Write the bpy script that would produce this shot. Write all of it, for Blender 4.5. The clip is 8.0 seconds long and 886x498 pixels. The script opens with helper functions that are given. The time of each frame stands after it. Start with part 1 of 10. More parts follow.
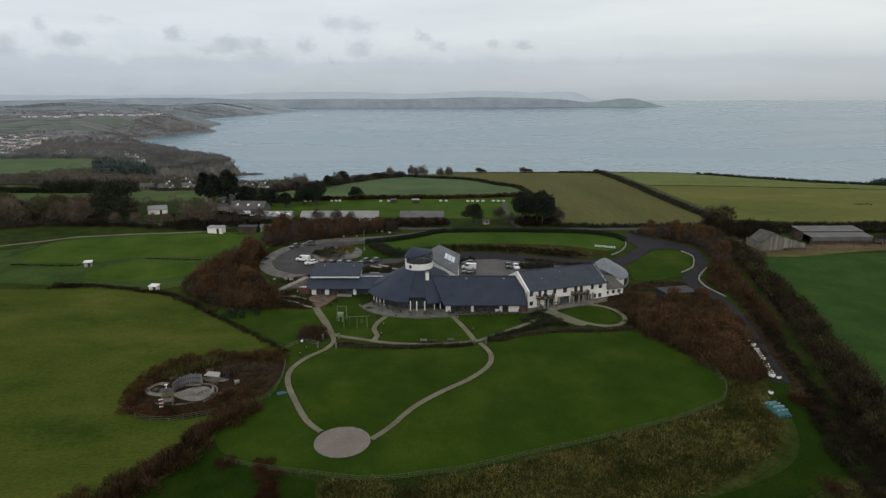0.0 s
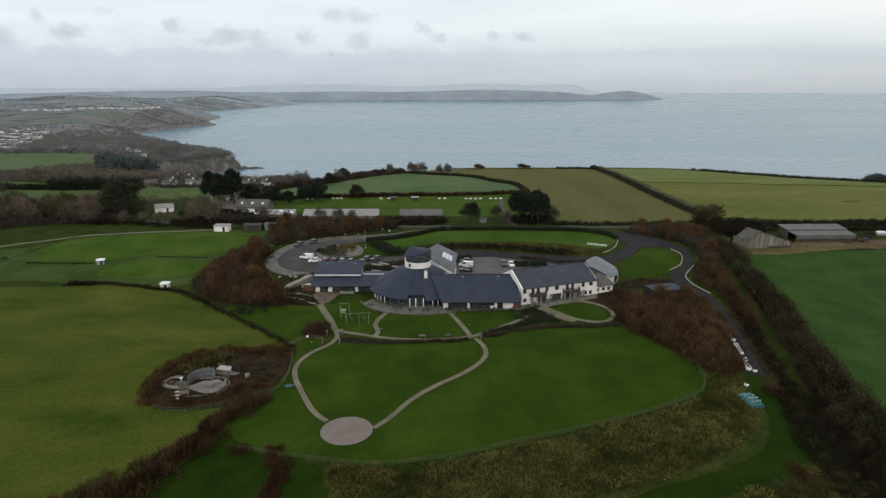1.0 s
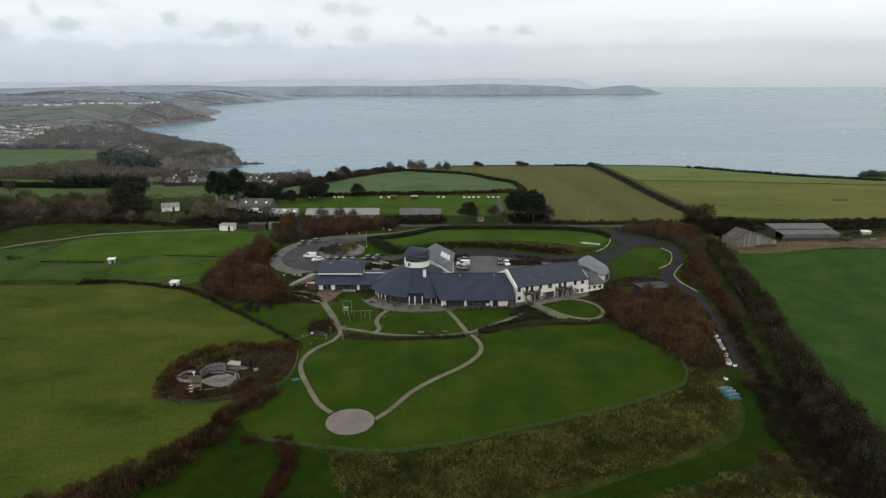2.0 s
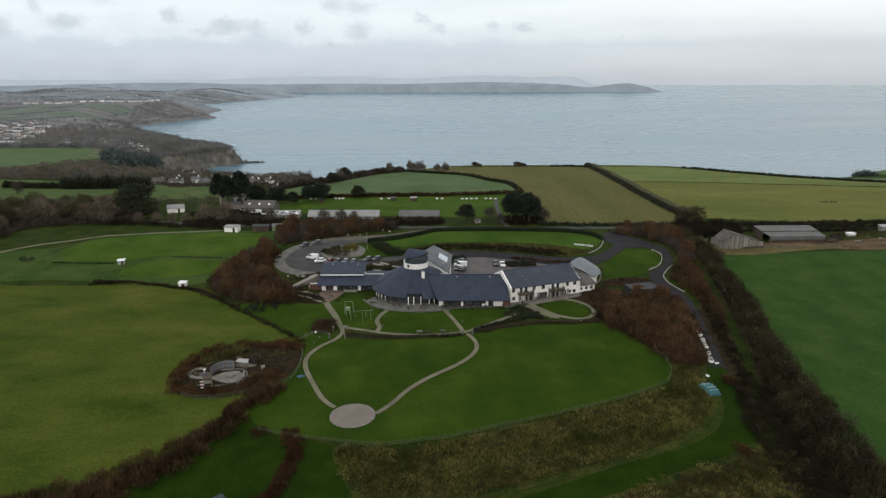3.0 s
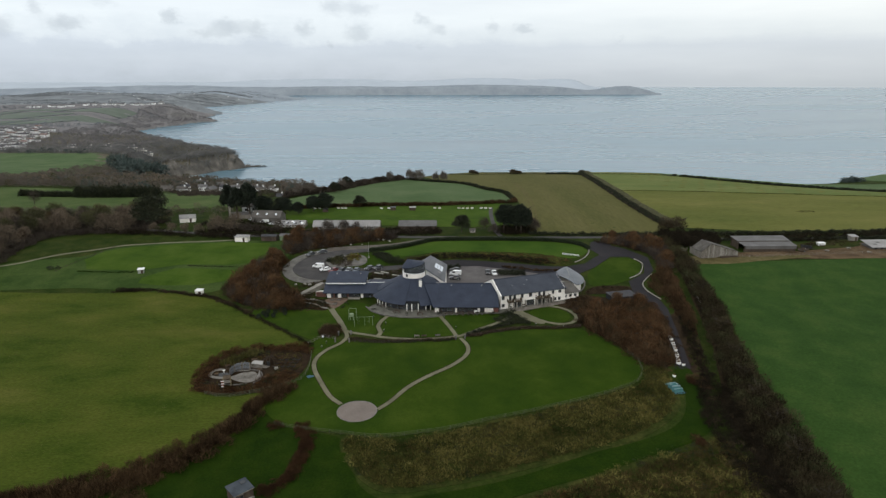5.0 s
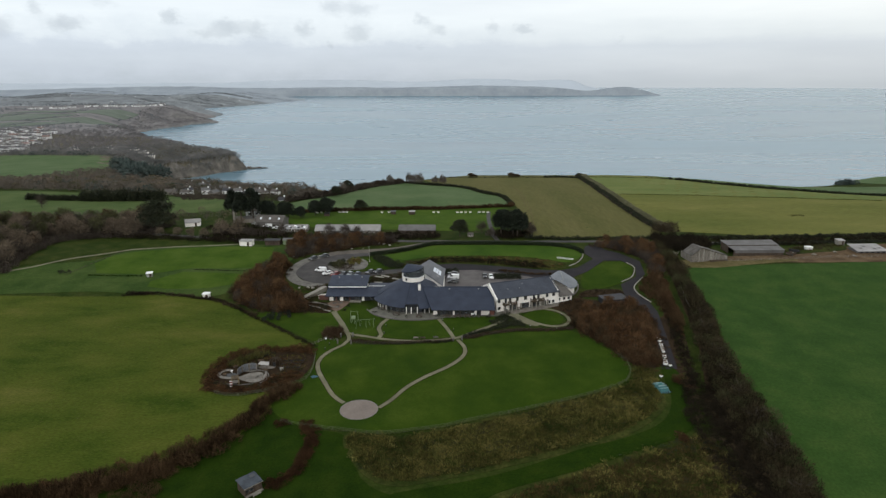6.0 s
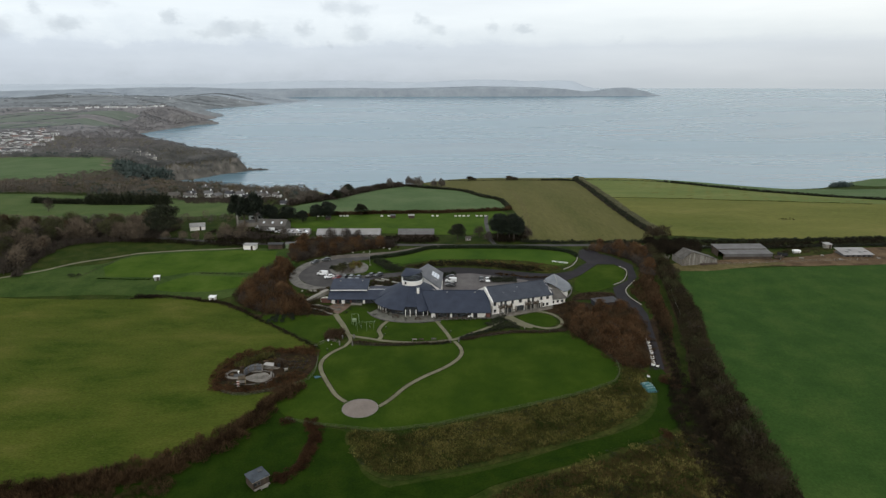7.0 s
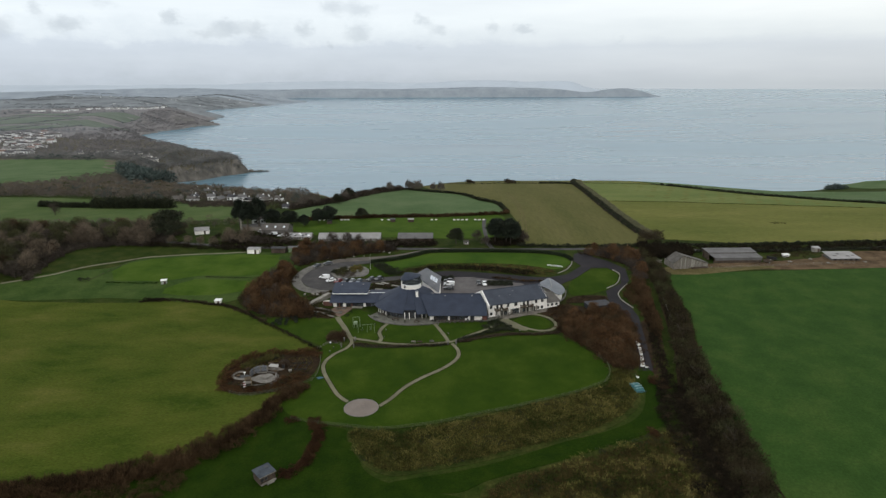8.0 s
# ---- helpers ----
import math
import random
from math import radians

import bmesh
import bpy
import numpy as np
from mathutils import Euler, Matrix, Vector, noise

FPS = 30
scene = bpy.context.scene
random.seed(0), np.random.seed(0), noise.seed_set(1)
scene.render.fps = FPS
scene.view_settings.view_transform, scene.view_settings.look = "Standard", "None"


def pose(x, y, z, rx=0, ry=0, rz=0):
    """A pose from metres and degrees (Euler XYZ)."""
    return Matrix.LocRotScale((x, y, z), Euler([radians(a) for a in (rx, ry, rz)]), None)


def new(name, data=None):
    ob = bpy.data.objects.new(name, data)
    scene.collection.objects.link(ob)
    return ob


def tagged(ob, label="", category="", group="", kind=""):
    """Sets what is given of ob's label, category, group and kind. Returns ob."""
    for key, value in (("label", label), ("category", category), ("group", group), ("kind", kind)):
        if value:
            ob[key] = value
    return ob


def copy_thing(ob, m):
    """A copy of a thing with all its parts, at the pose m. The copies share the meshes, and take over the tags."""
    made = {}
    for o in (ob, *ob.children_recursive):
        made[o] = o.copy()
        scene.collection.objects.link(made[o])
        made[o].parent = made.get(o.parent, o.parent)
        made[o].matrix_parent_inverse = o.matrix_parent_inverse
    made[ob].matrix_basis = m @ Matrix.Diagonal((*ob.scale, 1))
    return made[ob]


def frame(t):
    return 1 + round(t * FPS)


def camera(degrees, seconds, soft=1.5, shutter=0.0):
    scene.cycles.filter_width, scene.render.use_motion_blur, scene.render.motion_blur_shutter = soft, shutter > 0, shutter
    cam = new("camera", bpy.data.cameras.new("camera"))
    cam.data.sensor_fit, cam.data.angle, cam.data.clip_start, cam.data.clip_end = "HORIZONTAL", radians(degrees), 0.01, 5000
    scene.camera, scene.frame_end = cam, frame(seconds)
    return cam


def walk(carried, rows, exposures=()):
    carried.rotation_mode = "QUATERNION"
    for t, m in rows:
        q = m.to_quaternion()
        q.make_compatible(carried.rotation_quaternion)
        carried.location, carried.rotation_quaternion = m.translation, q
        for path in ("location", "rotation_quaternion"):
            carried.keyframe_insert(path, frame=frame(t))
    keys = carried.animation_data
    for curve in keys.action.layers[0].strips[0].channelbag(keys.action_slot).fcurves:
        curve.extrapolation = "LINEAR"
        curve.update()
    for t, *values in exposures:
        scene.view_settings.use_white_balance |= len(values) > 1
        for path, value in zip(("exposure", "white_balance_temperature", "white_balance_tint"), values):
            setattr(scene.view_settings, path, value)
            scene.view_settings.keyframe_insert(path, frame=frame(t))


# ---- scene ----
cam = camera(72.1, 8.0, soft=1.35)
METRES, EYE, TILT, LEAN, TURN = 68.0, 56.0, -13.9, 0.0, 0.0
ROWS = [
    (0.0, 0.0, 0.0, 0.0, 0.0, 0.0, -0.0),
    (0.5, 0.0042, -0.0635, 0.0157, -0.01, -0.45, 0.0),
    (1.0, 0.0091, -0.1224, 0.0303, -0.01, -0.71, 0.03),
    (1.5, 0.0139, -0.1819, 0.0451, -0.0, -1.0, 0.05),
    (3.0, 0.0262, -0.3559, 0.0843, -0.06, -1.51, 0.01),
    (3.5, 0.0322, -0.4185, 0.099, -0.05, -1.49, 0.02),
    (4.0, 0.0379, -0.4814, 0.1127, -0.04, -1.46, 0.02),
    (4.5, 0.0437, -0.5493, 0.1271, -0.05, -1.43, 0.01),
    (6.0, 0.0583, -0.7337, 0.1692, -0.05, -1.38, 0.03),
    (6.5, 0.0643, -0.7975, 0.1838, -0.06, -1.38, 0.03),
    (7.0, 0.0703, -0.8534, 0.1982, -0.05, -1.38, 0.05),
    (7.5, 0.0764, -0.912, 0.2129, -0.03, -1.36, 0.09),
    (8.0, 0.0826, -0.9697, 0.2288, -0.03, -1.37, 0.08),
]
walk(cam, [(t, pose(0, 0, EYE, TILT, LEAN, TURN) @ pose(METRES * x, METRES * y, METRES * z, 90 + pitch, roll, yaw)) for t, x, y, z, yaw, pitch, roll in ROWS],
     exposures=[(0.0, -0.28), (0.5, -0.14), (1.0, -0.06), (1.5, 0.0), (3.0, 0.02), (8.0, 0.04)])

# ---- world, sun ----
world = bpy.data.worlds.new("overcast_sky")
scene.world = world
world.use_nodes = True


def node(tree, kind, **values):
    n = tree.nodes.new(kind)
    for key, value in values.items():
        n.inputs[key.replace("_", " ")].default_value = value
    return n


def calc(tree, op, a, b=None, c=None, clamp=False):
    n = tree.nodes.new("ShaderNodeMath")
    n.operation, n.use_clamp = op, clamp
    for socket, value in zip(n.inputs, (a, b, c)):
        if value is None:
            continue
        if isinstance(value, (int, float)):
            socket.default_value = value
        else:
            tree.links.new(value, socket)
    return n.outputs[0]


def ramp(tree, factor, stops, ease="LINEAR"):
    n = tree.nodes.new("ShaderNodeValToRGB")
    n.color_ramp.interpolation = ease
    while len(n.color_ramp.elements) < len(stops):
        n.color_ramp.elements.new(0.5)
    for e, (at, col) in zip(n.color_ramp.elements, stops):
        e.position, e.color = at, (*col, 1) if len(col) == 3 else (col[0], col[0], col[0], 1)
    tree.links.new(factor, n.inputs[0])
    return n.outputs[0]


def blend(tree, factor, a, b, mode="MIX"):
    n = tree.nodes.new("ShaderNodeMix")
    n.data_type, n.blend_type = "RGBA", mode
    for socket, value in ((n.inputs[0], factor), (n.inputs[6], a), (n.inputs[7], b)):
        if isinstance(value, (int, float)):
            socket.default_value = value
        elif isinstance(value, tuple):
            socket.default_value = (*value, 1)
        else:
            tree.links.new(value, socket)
    return n.outputs[2]


SUN_HEIGHT, SUN_TURN = 28.0, 200.0
w = world.node_tree
w.nodes.clear()
out = w.nodes.new("ShaderNodeOutputWorld")
back = w.nodes.new("ShaderNodeBackground")
sky = w.nodes.new("ShaderNodeTexSky")
sky.sky_type, sky.sun_disc = "NISHITA", False
sky.sun_elevation, sky.sun_rotation = radians(SUN_HEIGHT), radians(SUN_TURN)
clear = blend(w, 1.0, sky.outputs[0], (0.1, 0.1, 0.1), "MULTIPLY")
xyz = w.nodes.new("ShaderNodeSeparateXYZ")
w.links.new(w.nodes.new("ShaderNodeTexCoord").outputs["Generated"], xyz.inputs[0])
height = calc(w, "MULTIPLY", calc(w, "ARCSINE", xyz.outputs[2]), 180 / math.pi)
bearing = calc(w, "MULTIPLY", calc(w, "ARCTAN2", xyz.outputs[0], xyz.outputs[1]), 180 / math.pi)
# the cloud deck: grey bank over the horizon, paler above, brightest overhead
ragged = w.nodes.new("ShaderNodeCombineXYZ")
w.links.new(calc(w, "MULTIPLY", bearing, 0.16), ragged.inputs[0])
w.links.new(calc(w, "MULTIPLY", height, 0.28), ragged.inputs[1])
lumps = node(w, "ShaderNodeTexNoise", Scale=1.6, Detail=6.0, Roughness=0.62)
w.links.new(ragged.outputs[0], lumps.inputs["Vector"])
calm = ramp(w, calc(w, "DIVIDE", calc(w, "ADD", bearing, 40.0), 80.0, clamp=True), [(0.0, (3.6,)), (0.42, (3.2,)), (0.62, (0.9,)), (1.0, (0.7,))])
uneven = calc(w, "MULTIPLY_ADD", calc(w, "SUBTRACT", lumps.outputs[0], 0.5), calm, height)
deck = ramp(w, calc(w, "DIVIDE", calc(w, "ADD", uneven, 2.0), 14.0, clamp=True),
            [(0.0, (0.47, 0.525, 0.58)), (0.143, (0.50, 0.555, 0.61)), (0.22, (0.56, 0.615, 0.68)), (0.36, (0.61, 0.665, 0.735)),
             (0.41, (0.72, 0.775, 0.82)), (0.53, (0.84, 0.89, 0.915)), (1.0, (0.92, 0.955, 0.97))])
over = ramp(w, calc(w, "DIVIDE", height, 90.0, clamp=True), [(0.0, (1.0,)), (0.12, (1.0,)), (1.0, (0.85,))])
deck = blend(w, 1.0, deck, over, "MULTIPLY")
east = ramp(w, calc(w, "DIVIDE", calc(w, "ADD", bearing, 40.0), 80.0, clamp=True), [(0.0, (1.10, 1.12, 1.15)), (0.45, (1.06, 1.07, 1.09)), (1.0, (1.15, 1.12, 1.08))])
deck = blend(w, 1.0, deck, east, "MULTIPLY")


def sky_noise(scale_x, scale_y, shift, detail, rough):
    at = w.nodes.new("ShaderNodeCombineXYZ")
    w.links.new(calc(w, "MULTIPLY", bearing, scale_x), at.inputs[0])
    w.links.new(calc(w, "MULTIPLY", height, scale_y), at.inputs[1])
    at.inputs[2].default_value = shift
    n = node(w, "ShaderNodeTexNoise", Scale=1.0, Detail=detail, Roughness=rough)
    w.links.new(at.outputs[0], n.inputs["Vector"])
    return n.outputs[0]


soft_bank = ramp(w, sky_noise(0.05, 0.35, 3.0, 4, 0.55), [(0.3, (0.93, 0.935, 0.945)), (0.7, (1.05, 1.045, 1.035))])
deck = blend(w, 1.0, deck, soft_bank, "MULTIPLY")
# ragged grey puffs under the deck: bearing, height, half width, half height, strength
PUFFS = [(-32.1, 5.4, 0.75, 0.6, 0.5), (-30.1, 4.35, 1.15, 0.55, 0.75), (-34.4, 4.0, 0.9, 0.8, 0.5), (-22.8, 5.25, 0.7, 0.5, 0.7), (-27.4, 6.0, 1.2, 0.4, 0.3), (-18.3, 4.5, 1.25, 0.6, 0.75),
         (-20.2, 3.95, 1.1, 0.4, 0.5), (-16.1, 4.5, 0.85, 0.85, 0.6), (-12.1, 4.55, 0.85, 0.6, 0.65), (-9.8, 6.3, 1.0, 0.65, 0.5), (-7.3, 6.2, 1.5, 0.65, 0.5), (-7.5, 4.15, 1.1, 0.75, 0.6),
         (-9.9, 3.2, 0.5, 0.3, 0.5), (-1.6, 5.35, 0.75, 0.55, 0.5), (-0.3, 4.5, 0.9, 0.45, 0.5), (-1.9, 3.05, 0.7, 0.2, 0.3), (4.4, 4.75, 0.7, 0.5, 0.5), (7.2, 4.5, 1.1, 0.4, 0.65), (15.5, 3.6, 0.5, 0.3, 0.25)]
warp_x = calc(w, "MULTIPLY_ADD", calc(w, "SUBTRACT", sky_noise(0.9, 1.3, 7.3, 4, 0.6), 0.5), 2.2, bearing)
warp_z = calc(w, "MULTIPLY_ADD", calc(w, "SUBTRACT", sky_noise(0.8, 1.4, 2.1, 4, 0.6), 0.5), 1.5, height)
puff = 0.0
for at_x, at_z, half_x, half_z, strong in PUFFS:
    across = calc(w, "POWER", calc(w, "DIVIDE", calc(w, "SUBTRACT", warp_x, at_x), half_x), 2.0)
    upward = calc(w, "POWER", calc(w, "DIVIDE", calc(w, "SUBTRACT", warp_z, at_z), half_z), 2.0)
    puff = calc(w, "ADD", calc(w, "MULTIPLY", calc(w, "EXPONENT", calc(w, "MULTIPLY", calc(w, "ADD", across, upward), -1.0)), strong), puff)
puff = ramp(w, puff, [(0.10, (0.0,)), (0.45, (0.62,)), (0.85, (1.0,))])
deck = blend(w, calc(w, "MULTIPLY", puff, 0.64, clamp=True), deck, (0.50, 0.555, 0.62))
w.links.new(blend(w, 0.9, clear, deck), back.inputs[0])
back.inputs[1].default_value = 1.0
w.links.new(back.outputs[0], out.inputs[0])

sun = new("sun", bpy.data.lights.new("sun", "SUN"))
sun.data.energy, sun.data.angle, sun.data.color = 0.75, radians(18), (1.0, 0.95, 0.88)
sun.matrix_world = pose(0, 0, 300, 90 - SUN_HEIGHT, 0, 180 - SUN_TURN)


# ---- materials ----
def material(name, colours, scale=1.0, rough=0.85, bump=0.0, bump_scale=None, metal=0.0, fine=None, island=0.0, thing=0.0, stretch=(1, 1, 1)):
    """A surface: colours run along a broad noise of that size in metres; fine: a second grain; island, thing: how far single pieces differ."""
    m = bpy.data.materials.new(name)
    m.use_nodes = True
    t = m.node_tree
    surface = t.nodes["Principled BSDF"]
    place = t.nodes.new("ShaderNodeNewGeometry")
    at = t.nodes.new("ShaderNodeVectorMath")
    at.operation = "MULTIPLY"
    at.inputs[1].default_value = stretch
    t.links.new(place.outputs["Position"], at.inputs[0])
    broad = node(t, "ShaderNodeTexNoise", Scale=1.0 / scale, Detail=5.0, Roughness=0.62)
    t.links.new(at.outputs[0], broad.inputs["Vector"])
    factor = broad.outputs[0]
    if island:
        factor = calc(t, "MULTIPLY_ADD", calc(t, "SUBTRACT", place.outputs["Random Per Island"], 0.5), island, factor)
    if thing:
        info = t.nodes.new("ShaderNodeObjectInfo")
        factor = calc(t, "MULTIPLY_ADD", calc(t, "SUBTRACT", info.outputs["Random"], 0.5), thing, factor)
    n = len(colours)
    stops = [(0.3 + 0.4 * i / max(1, n - 1), c) for i, c in enumerate(colours)]
    colour = ramp(t, factor, stops)
    grain = node(t, "ShaderNodeTexNoise", Scale=(bump_scale or 4.0 / scale), Detail=4.0, Roughness=0.7)
    t.links.new(at.outputs[0], grain.inputs["Vector"])
    if fine:
        colour = blend(t, 1.0, colour, ramp(t, grain.outputs[0], [(0.25, (1 - fine,)), (0.75, (1 + fine,))]), "MULTIPLY")
    t.links.new(colour, surface.inputs["Base Color"])
    surface.inputs["Roughness"].default_value = rough
    surface.inputs["Metallic"].default_value = metal
    surface.inputs["Specular IOR Level"].default_value = 0.04 if rough >= 0.9 else 0.3
    if bump:
        b = node(t, "ShaderNodeBump", Strength=1.0, Distance=bump)
        t.links.new(grain.outputs[0], b.inputs["Height"])
        t.links.new(b.outputs[0], surface.inputs["Normal"])
    return m


GRASS_LAWN = material("lawn_grass", [(0.01579, 0.03528, 0.003128), (0.02496, 0.04704, 0.00414), (0.03922, 0.06256, 0.0069)], 14.0, 0.95, 0.05, 3.0, fine=0.30)
GRASS_PASTURE = material("pasture_grass", [(0.02706, 0.04656, 0.005234), (0.0451, 0.06332, 0.008574), (0.05954, 0.07356, 0.01129), (0.08299, 0.08753, 0.01805)], 16.0, 0.95, 0.08, 2.0, fine=0.32, stretch=(0.6, 1.3, 1))
GRASS_SPORT = material("playing_field_grass", [(0.0224, 0.0517, 0.00658), (0.0378, 0.0742, 0.00886), (0.0595, 0.0943, 0.0145)], 24.0, 0.95, 0.05, 2.0, fine=0.22)
RANK_GRASS = material("rank_fence_grass", [(0.0486, 0.0756, 0.0162), (0.0756, 0.1053, 0.0243), (0.108, 0.1296, 0.0378)], 3.0, 0.95, island=0.3)
MARGIN = material("trampled_tan_grass", [(0.062, 0.056, 0.022), (0.098, 0.082, 0.036), (0.135, 0.112, 0.056)], 4.0, 0.95, 0.08, 1.5, fine=0.35)
GRASS_DULL = material("unmown_damp_grass", [(0.02337, 0.04617, 0.00969), (0.03762, 0.06327, 0.01425), (0.05358, 0.07809, 0.02052)], 12.0, 0.95, 0.08, 1.6, fine=0.3)
GRASS_MOWN = material("bright_mown_grass", [(0.0291, 0.0582, 0.0062), (0.04268, 0.07663, 0.0085), (0.06014, 0.09312, 0.014)], 11.0, 0.95, 0.04, 2.5, fine=0.2)
GRASS_CROP = material("young_crop", [(0.02156, 0.04935, 0.01033), (0.02856, 0.06079, 0.01252), (0.03963, 0.07066, 0.01555)], 11.0, 0.95, 0.08, 1.5, fine=0.24)
GRASS_ROUGH = material("rough_grass", [(0.0132, 0.0263, 0.00367), (0.0243, 0.0368, 0.00661), (0.0395, 0.0474, 0.0111)], 6.0, 0.95, 0.15, 1.5, fine=0.4)
# Paler, bluer pasture: some distance haze is in the colour.
GRASS_FAR = material("hazed_far_pasture", [(0.0572, 0.0935, 0.0374), (0.0748, 0.1122, 0.0484), (0.0968, 0.1276, 0.0616)], 40.0, 0.95, 0.1, 0.8, fine=0.2)
GRASS_HILL = material("hill_pasture", [(0.082, 0.096, 0.0225), (0.103, 0.111, 0.0285), (0.122, 0.124, 0.034), (0.150, 0.141, 0.046)], 45.0, 0.95, 0.12, 0.6, fine=0.22, stretch=(0.5, 1.2, 1))
STUBBLE = material("stubble_field", [(0.0716, 0.07448, 0.02372), (0.08948, 0.08654, 0.02999), (0.1076, 0.09975, 0.03871)], 50.0, 0.95, 0.1, 0.5, fine=0.2, stretch=(1.6, 0.25, 1))
BRACKEN_SOIL = material("bracken_litter", [(0.0144, 0.0252, 0.00483), (0.0276, 0.035, 0.00782), (0.0529, 0.056, 0.0144)], 6.0, 0.95, 0.2, 1.2, fine=0.45)
SOIL = material("bare_soil", [(0.055, 0.038, 0.022), (0.10, 0.068, 0.040), (0.14, 0.10, 0.06)], 6.0, 0.95, 0.12, 1.0, fine=0.35)
LEAF_LITTER = material("leaf_litter", [(0.0153, 0.0107, 0.00688), (0.0275, 0.0184, 0.0107), (0.0382, 0.026, 0.0138)], 4.0, 0.95, 0.15, 1.2, fine=0.4)
ASPHALT = material("asphalt", [(0.0162, 0.0148, 0.0172), (0.0213, 0.0193, 0.0218), (0.0275, 0.0246, 0.0264)], 8.0, 0.75, 0.01, 3.0, fine=0.18)
for matt in (ASPHALT,):
    matt.node_tree.nodes["Principled BSDF"].inputs["Specular IOR Level"].default_value = 0.08
GRAVEL = material("gravel", [(0.11, 0.104, 0.0681), (0.145, 0.138, 0.0912), (0.18, 0.172, 0.116)], 5.0, 0.9, 0.03, 5.0, fine=0.22)
GRAVEL_DARK = material("worn_gravel", [(0.08, 0.072, 0.0615), (0.112, 0.1, 0.0861), (0.144, 0.128, 0.1107)], 6.0, 0.9, 0.03, 3.0, fine=0.3)
PINK_PAVING = material("resin_paving", [(0.143, 0.118, 0.101), (0.168, 0.139, 0.119), (0.193, 0.161, 0.141)], 4.0, 0.85, 0.01, 4.0, fine=0.14)
PALE_STONE = material("pale_stone", [(0.158, 0.144, 0.122), (0.23, 0.216, 0.187), (0.302, 0.281, 0.245)], 2.0, 0.85, 0.03, 3.0, fine=0.25)
DARK_STONE = material("grey_stone", [(0.07, 0.0665, 0.0612), (0.112, 0.105, 0.0972), (0.154, 0.1435, 0.1296)], 1.5, 0.85, 0.04, 2.5, fine=0.3)
FENCE_WOOD = material("mossy_fence_timber", [(0.075, 0.085, 0.05), (0.11, 0.115, 0.075)], 1.0, 0.9, fine=0.2)
BARE_GREY = material("grey_beech_twigs", [(0.077, 0.0671, 0.0561), (0.1166, 0.1012, 0.0847), (0.1672, 0.1463, 0.121)], 14.0, 0.9, island=0.28)
CLIFF = material("cliff_rock", [(0.06832, 0.06532, 0.06029), (0.1221, 0.1137, 0.1006), (0.196, 0.1782, 0.1562)], 18.0, 0.95, 1.2, 0.15, fine=0.35, stretch=(1, 1, 0.45))
WHITE_RENDER = material("white_render", [(0.6869, 0.6583, 0.6063), (0.8014, 0.7727, 0.7229), (0.8703, 0.8416, 0.8045)], 3.0, 0.85, 0.008, 5.0, fine=0.08)
WHITE_PAINT = material("white_paint", [(0.70, 0.70, 0.68), (0.80, 0.80, 0.78)], 1.0, 0.5, fine=0.05)
RED_RENDER = material("red_render", [(0.08, 0.0372, 0.0292), (0.1, 0.0484, 0.0377), (0.12, 0.062, 0.0488)], 2.0, 0.85, fine=0.15)
TERRACOTTA = material("terracotta_paving", [(0.0968, 0.0612, 0.0422), (0.123, 0.0842, 0.0595), (0.15, 0.112, 0.084)], 1.5, 0.85, 0.01, 3.0, fine=0.2)
DARK_WOOD = material("dark_timber", [(0.036, 0.0259, 0.0187), (0.0612, 0.0446, 0.0324), (0.0864, 0.0648, 0.0475)], 0.8, 0.8, 0.01, 6.0, fine=0.25, stretch=(1, 1, 0.2))
GREY_WOOD = material("weathered_timber", [(0.128, 0.115, 0.0978), (0.178, 0.162, 0.14), (0.23, 0.212, 0.187)], 0.8, 0.85, 0.01, 6.0, fine=0.25, stretch=(1, 1, 0.2))
SHEET_METAL = material("roof_sheeting", [(0.0775, 0.0746, 0.0713), (0.105, 0.101, 0.0994), (0.132, 0.129, 0.127)], 4.0, 0.6, 0.02, 2.0, fine=0.15)
OLD_SHEET = material("rusted_roof_sheeting", [(0.048, 0.043, 0.036), (0.075, 0.067, 0.057), (0.112, 0.102, 0.090)], 2.2, 0.75, 0.02, 2.0, fine=0.3)
PALE_METAL = material("pale_roof_sheeting", [(0.2028, 0.1944, 0.1884), (0.2484, 0.2412, 0.234), (0.2928, 0.2832, 0.2784)], 4.0, 0.55, 0.02, 2.0, fine=0.12)
LEAD = material("blue_grey_metal", [(0.116, 0.126, 0.139), (0.146, 0.16, 0.177), (0.177, 0.19, 0.207)], 3.0, 0.45, 0.005, 2.0, metal=0.2, fine=0.1)
DARK_METAL = material("dark_metal", [(0.02, 0.02, 0.022), (0.035, 0.035, 0.037)], 1.0, 0.45, metal=0.4)
STEEL = material("galvanised_steel", [(0.35, 0.37, 0.34), (0.46, 0.48, 0.45)], 1.0, 0.45, metal=0.5)
RUBBER = material("rubber", [(0.015, 0.015, 0.016), (0.025, 0.025, 0.026)], 0.5, 0.8)
TEAL = material("teal_tarpaulin", [(0.0176, 0.077, 0.0835), (0.0277, 0.107, 0.114), (0.0403, 0.134, 0.138)], 1.2, 0.5, 0.06, 1.5, fine=0.15)
TEAL_PALE = material("pale_teal_sheet", [(0.16, 0.24, 0.24), (0.24, 0.33, 0.32)], 0.8, 0.55)
BLUE_MAT = material("blue_matting", [(0.025, 0.07, 0.1), (0.04, 0.098, 0.13)], 1.0, 0.7, fine=0.15)
GREEN_PAINT = material("green_paint", [(0.154, 0.21, 0.119), (0.196, 0.252, 0.154)], 1.0, 0.5)
YELLOW_PAINT = material("yellow_paint", [(0.149, 0.11, 0.051), (0.187, 0.143, 0.072)], 1.0, 0.6)
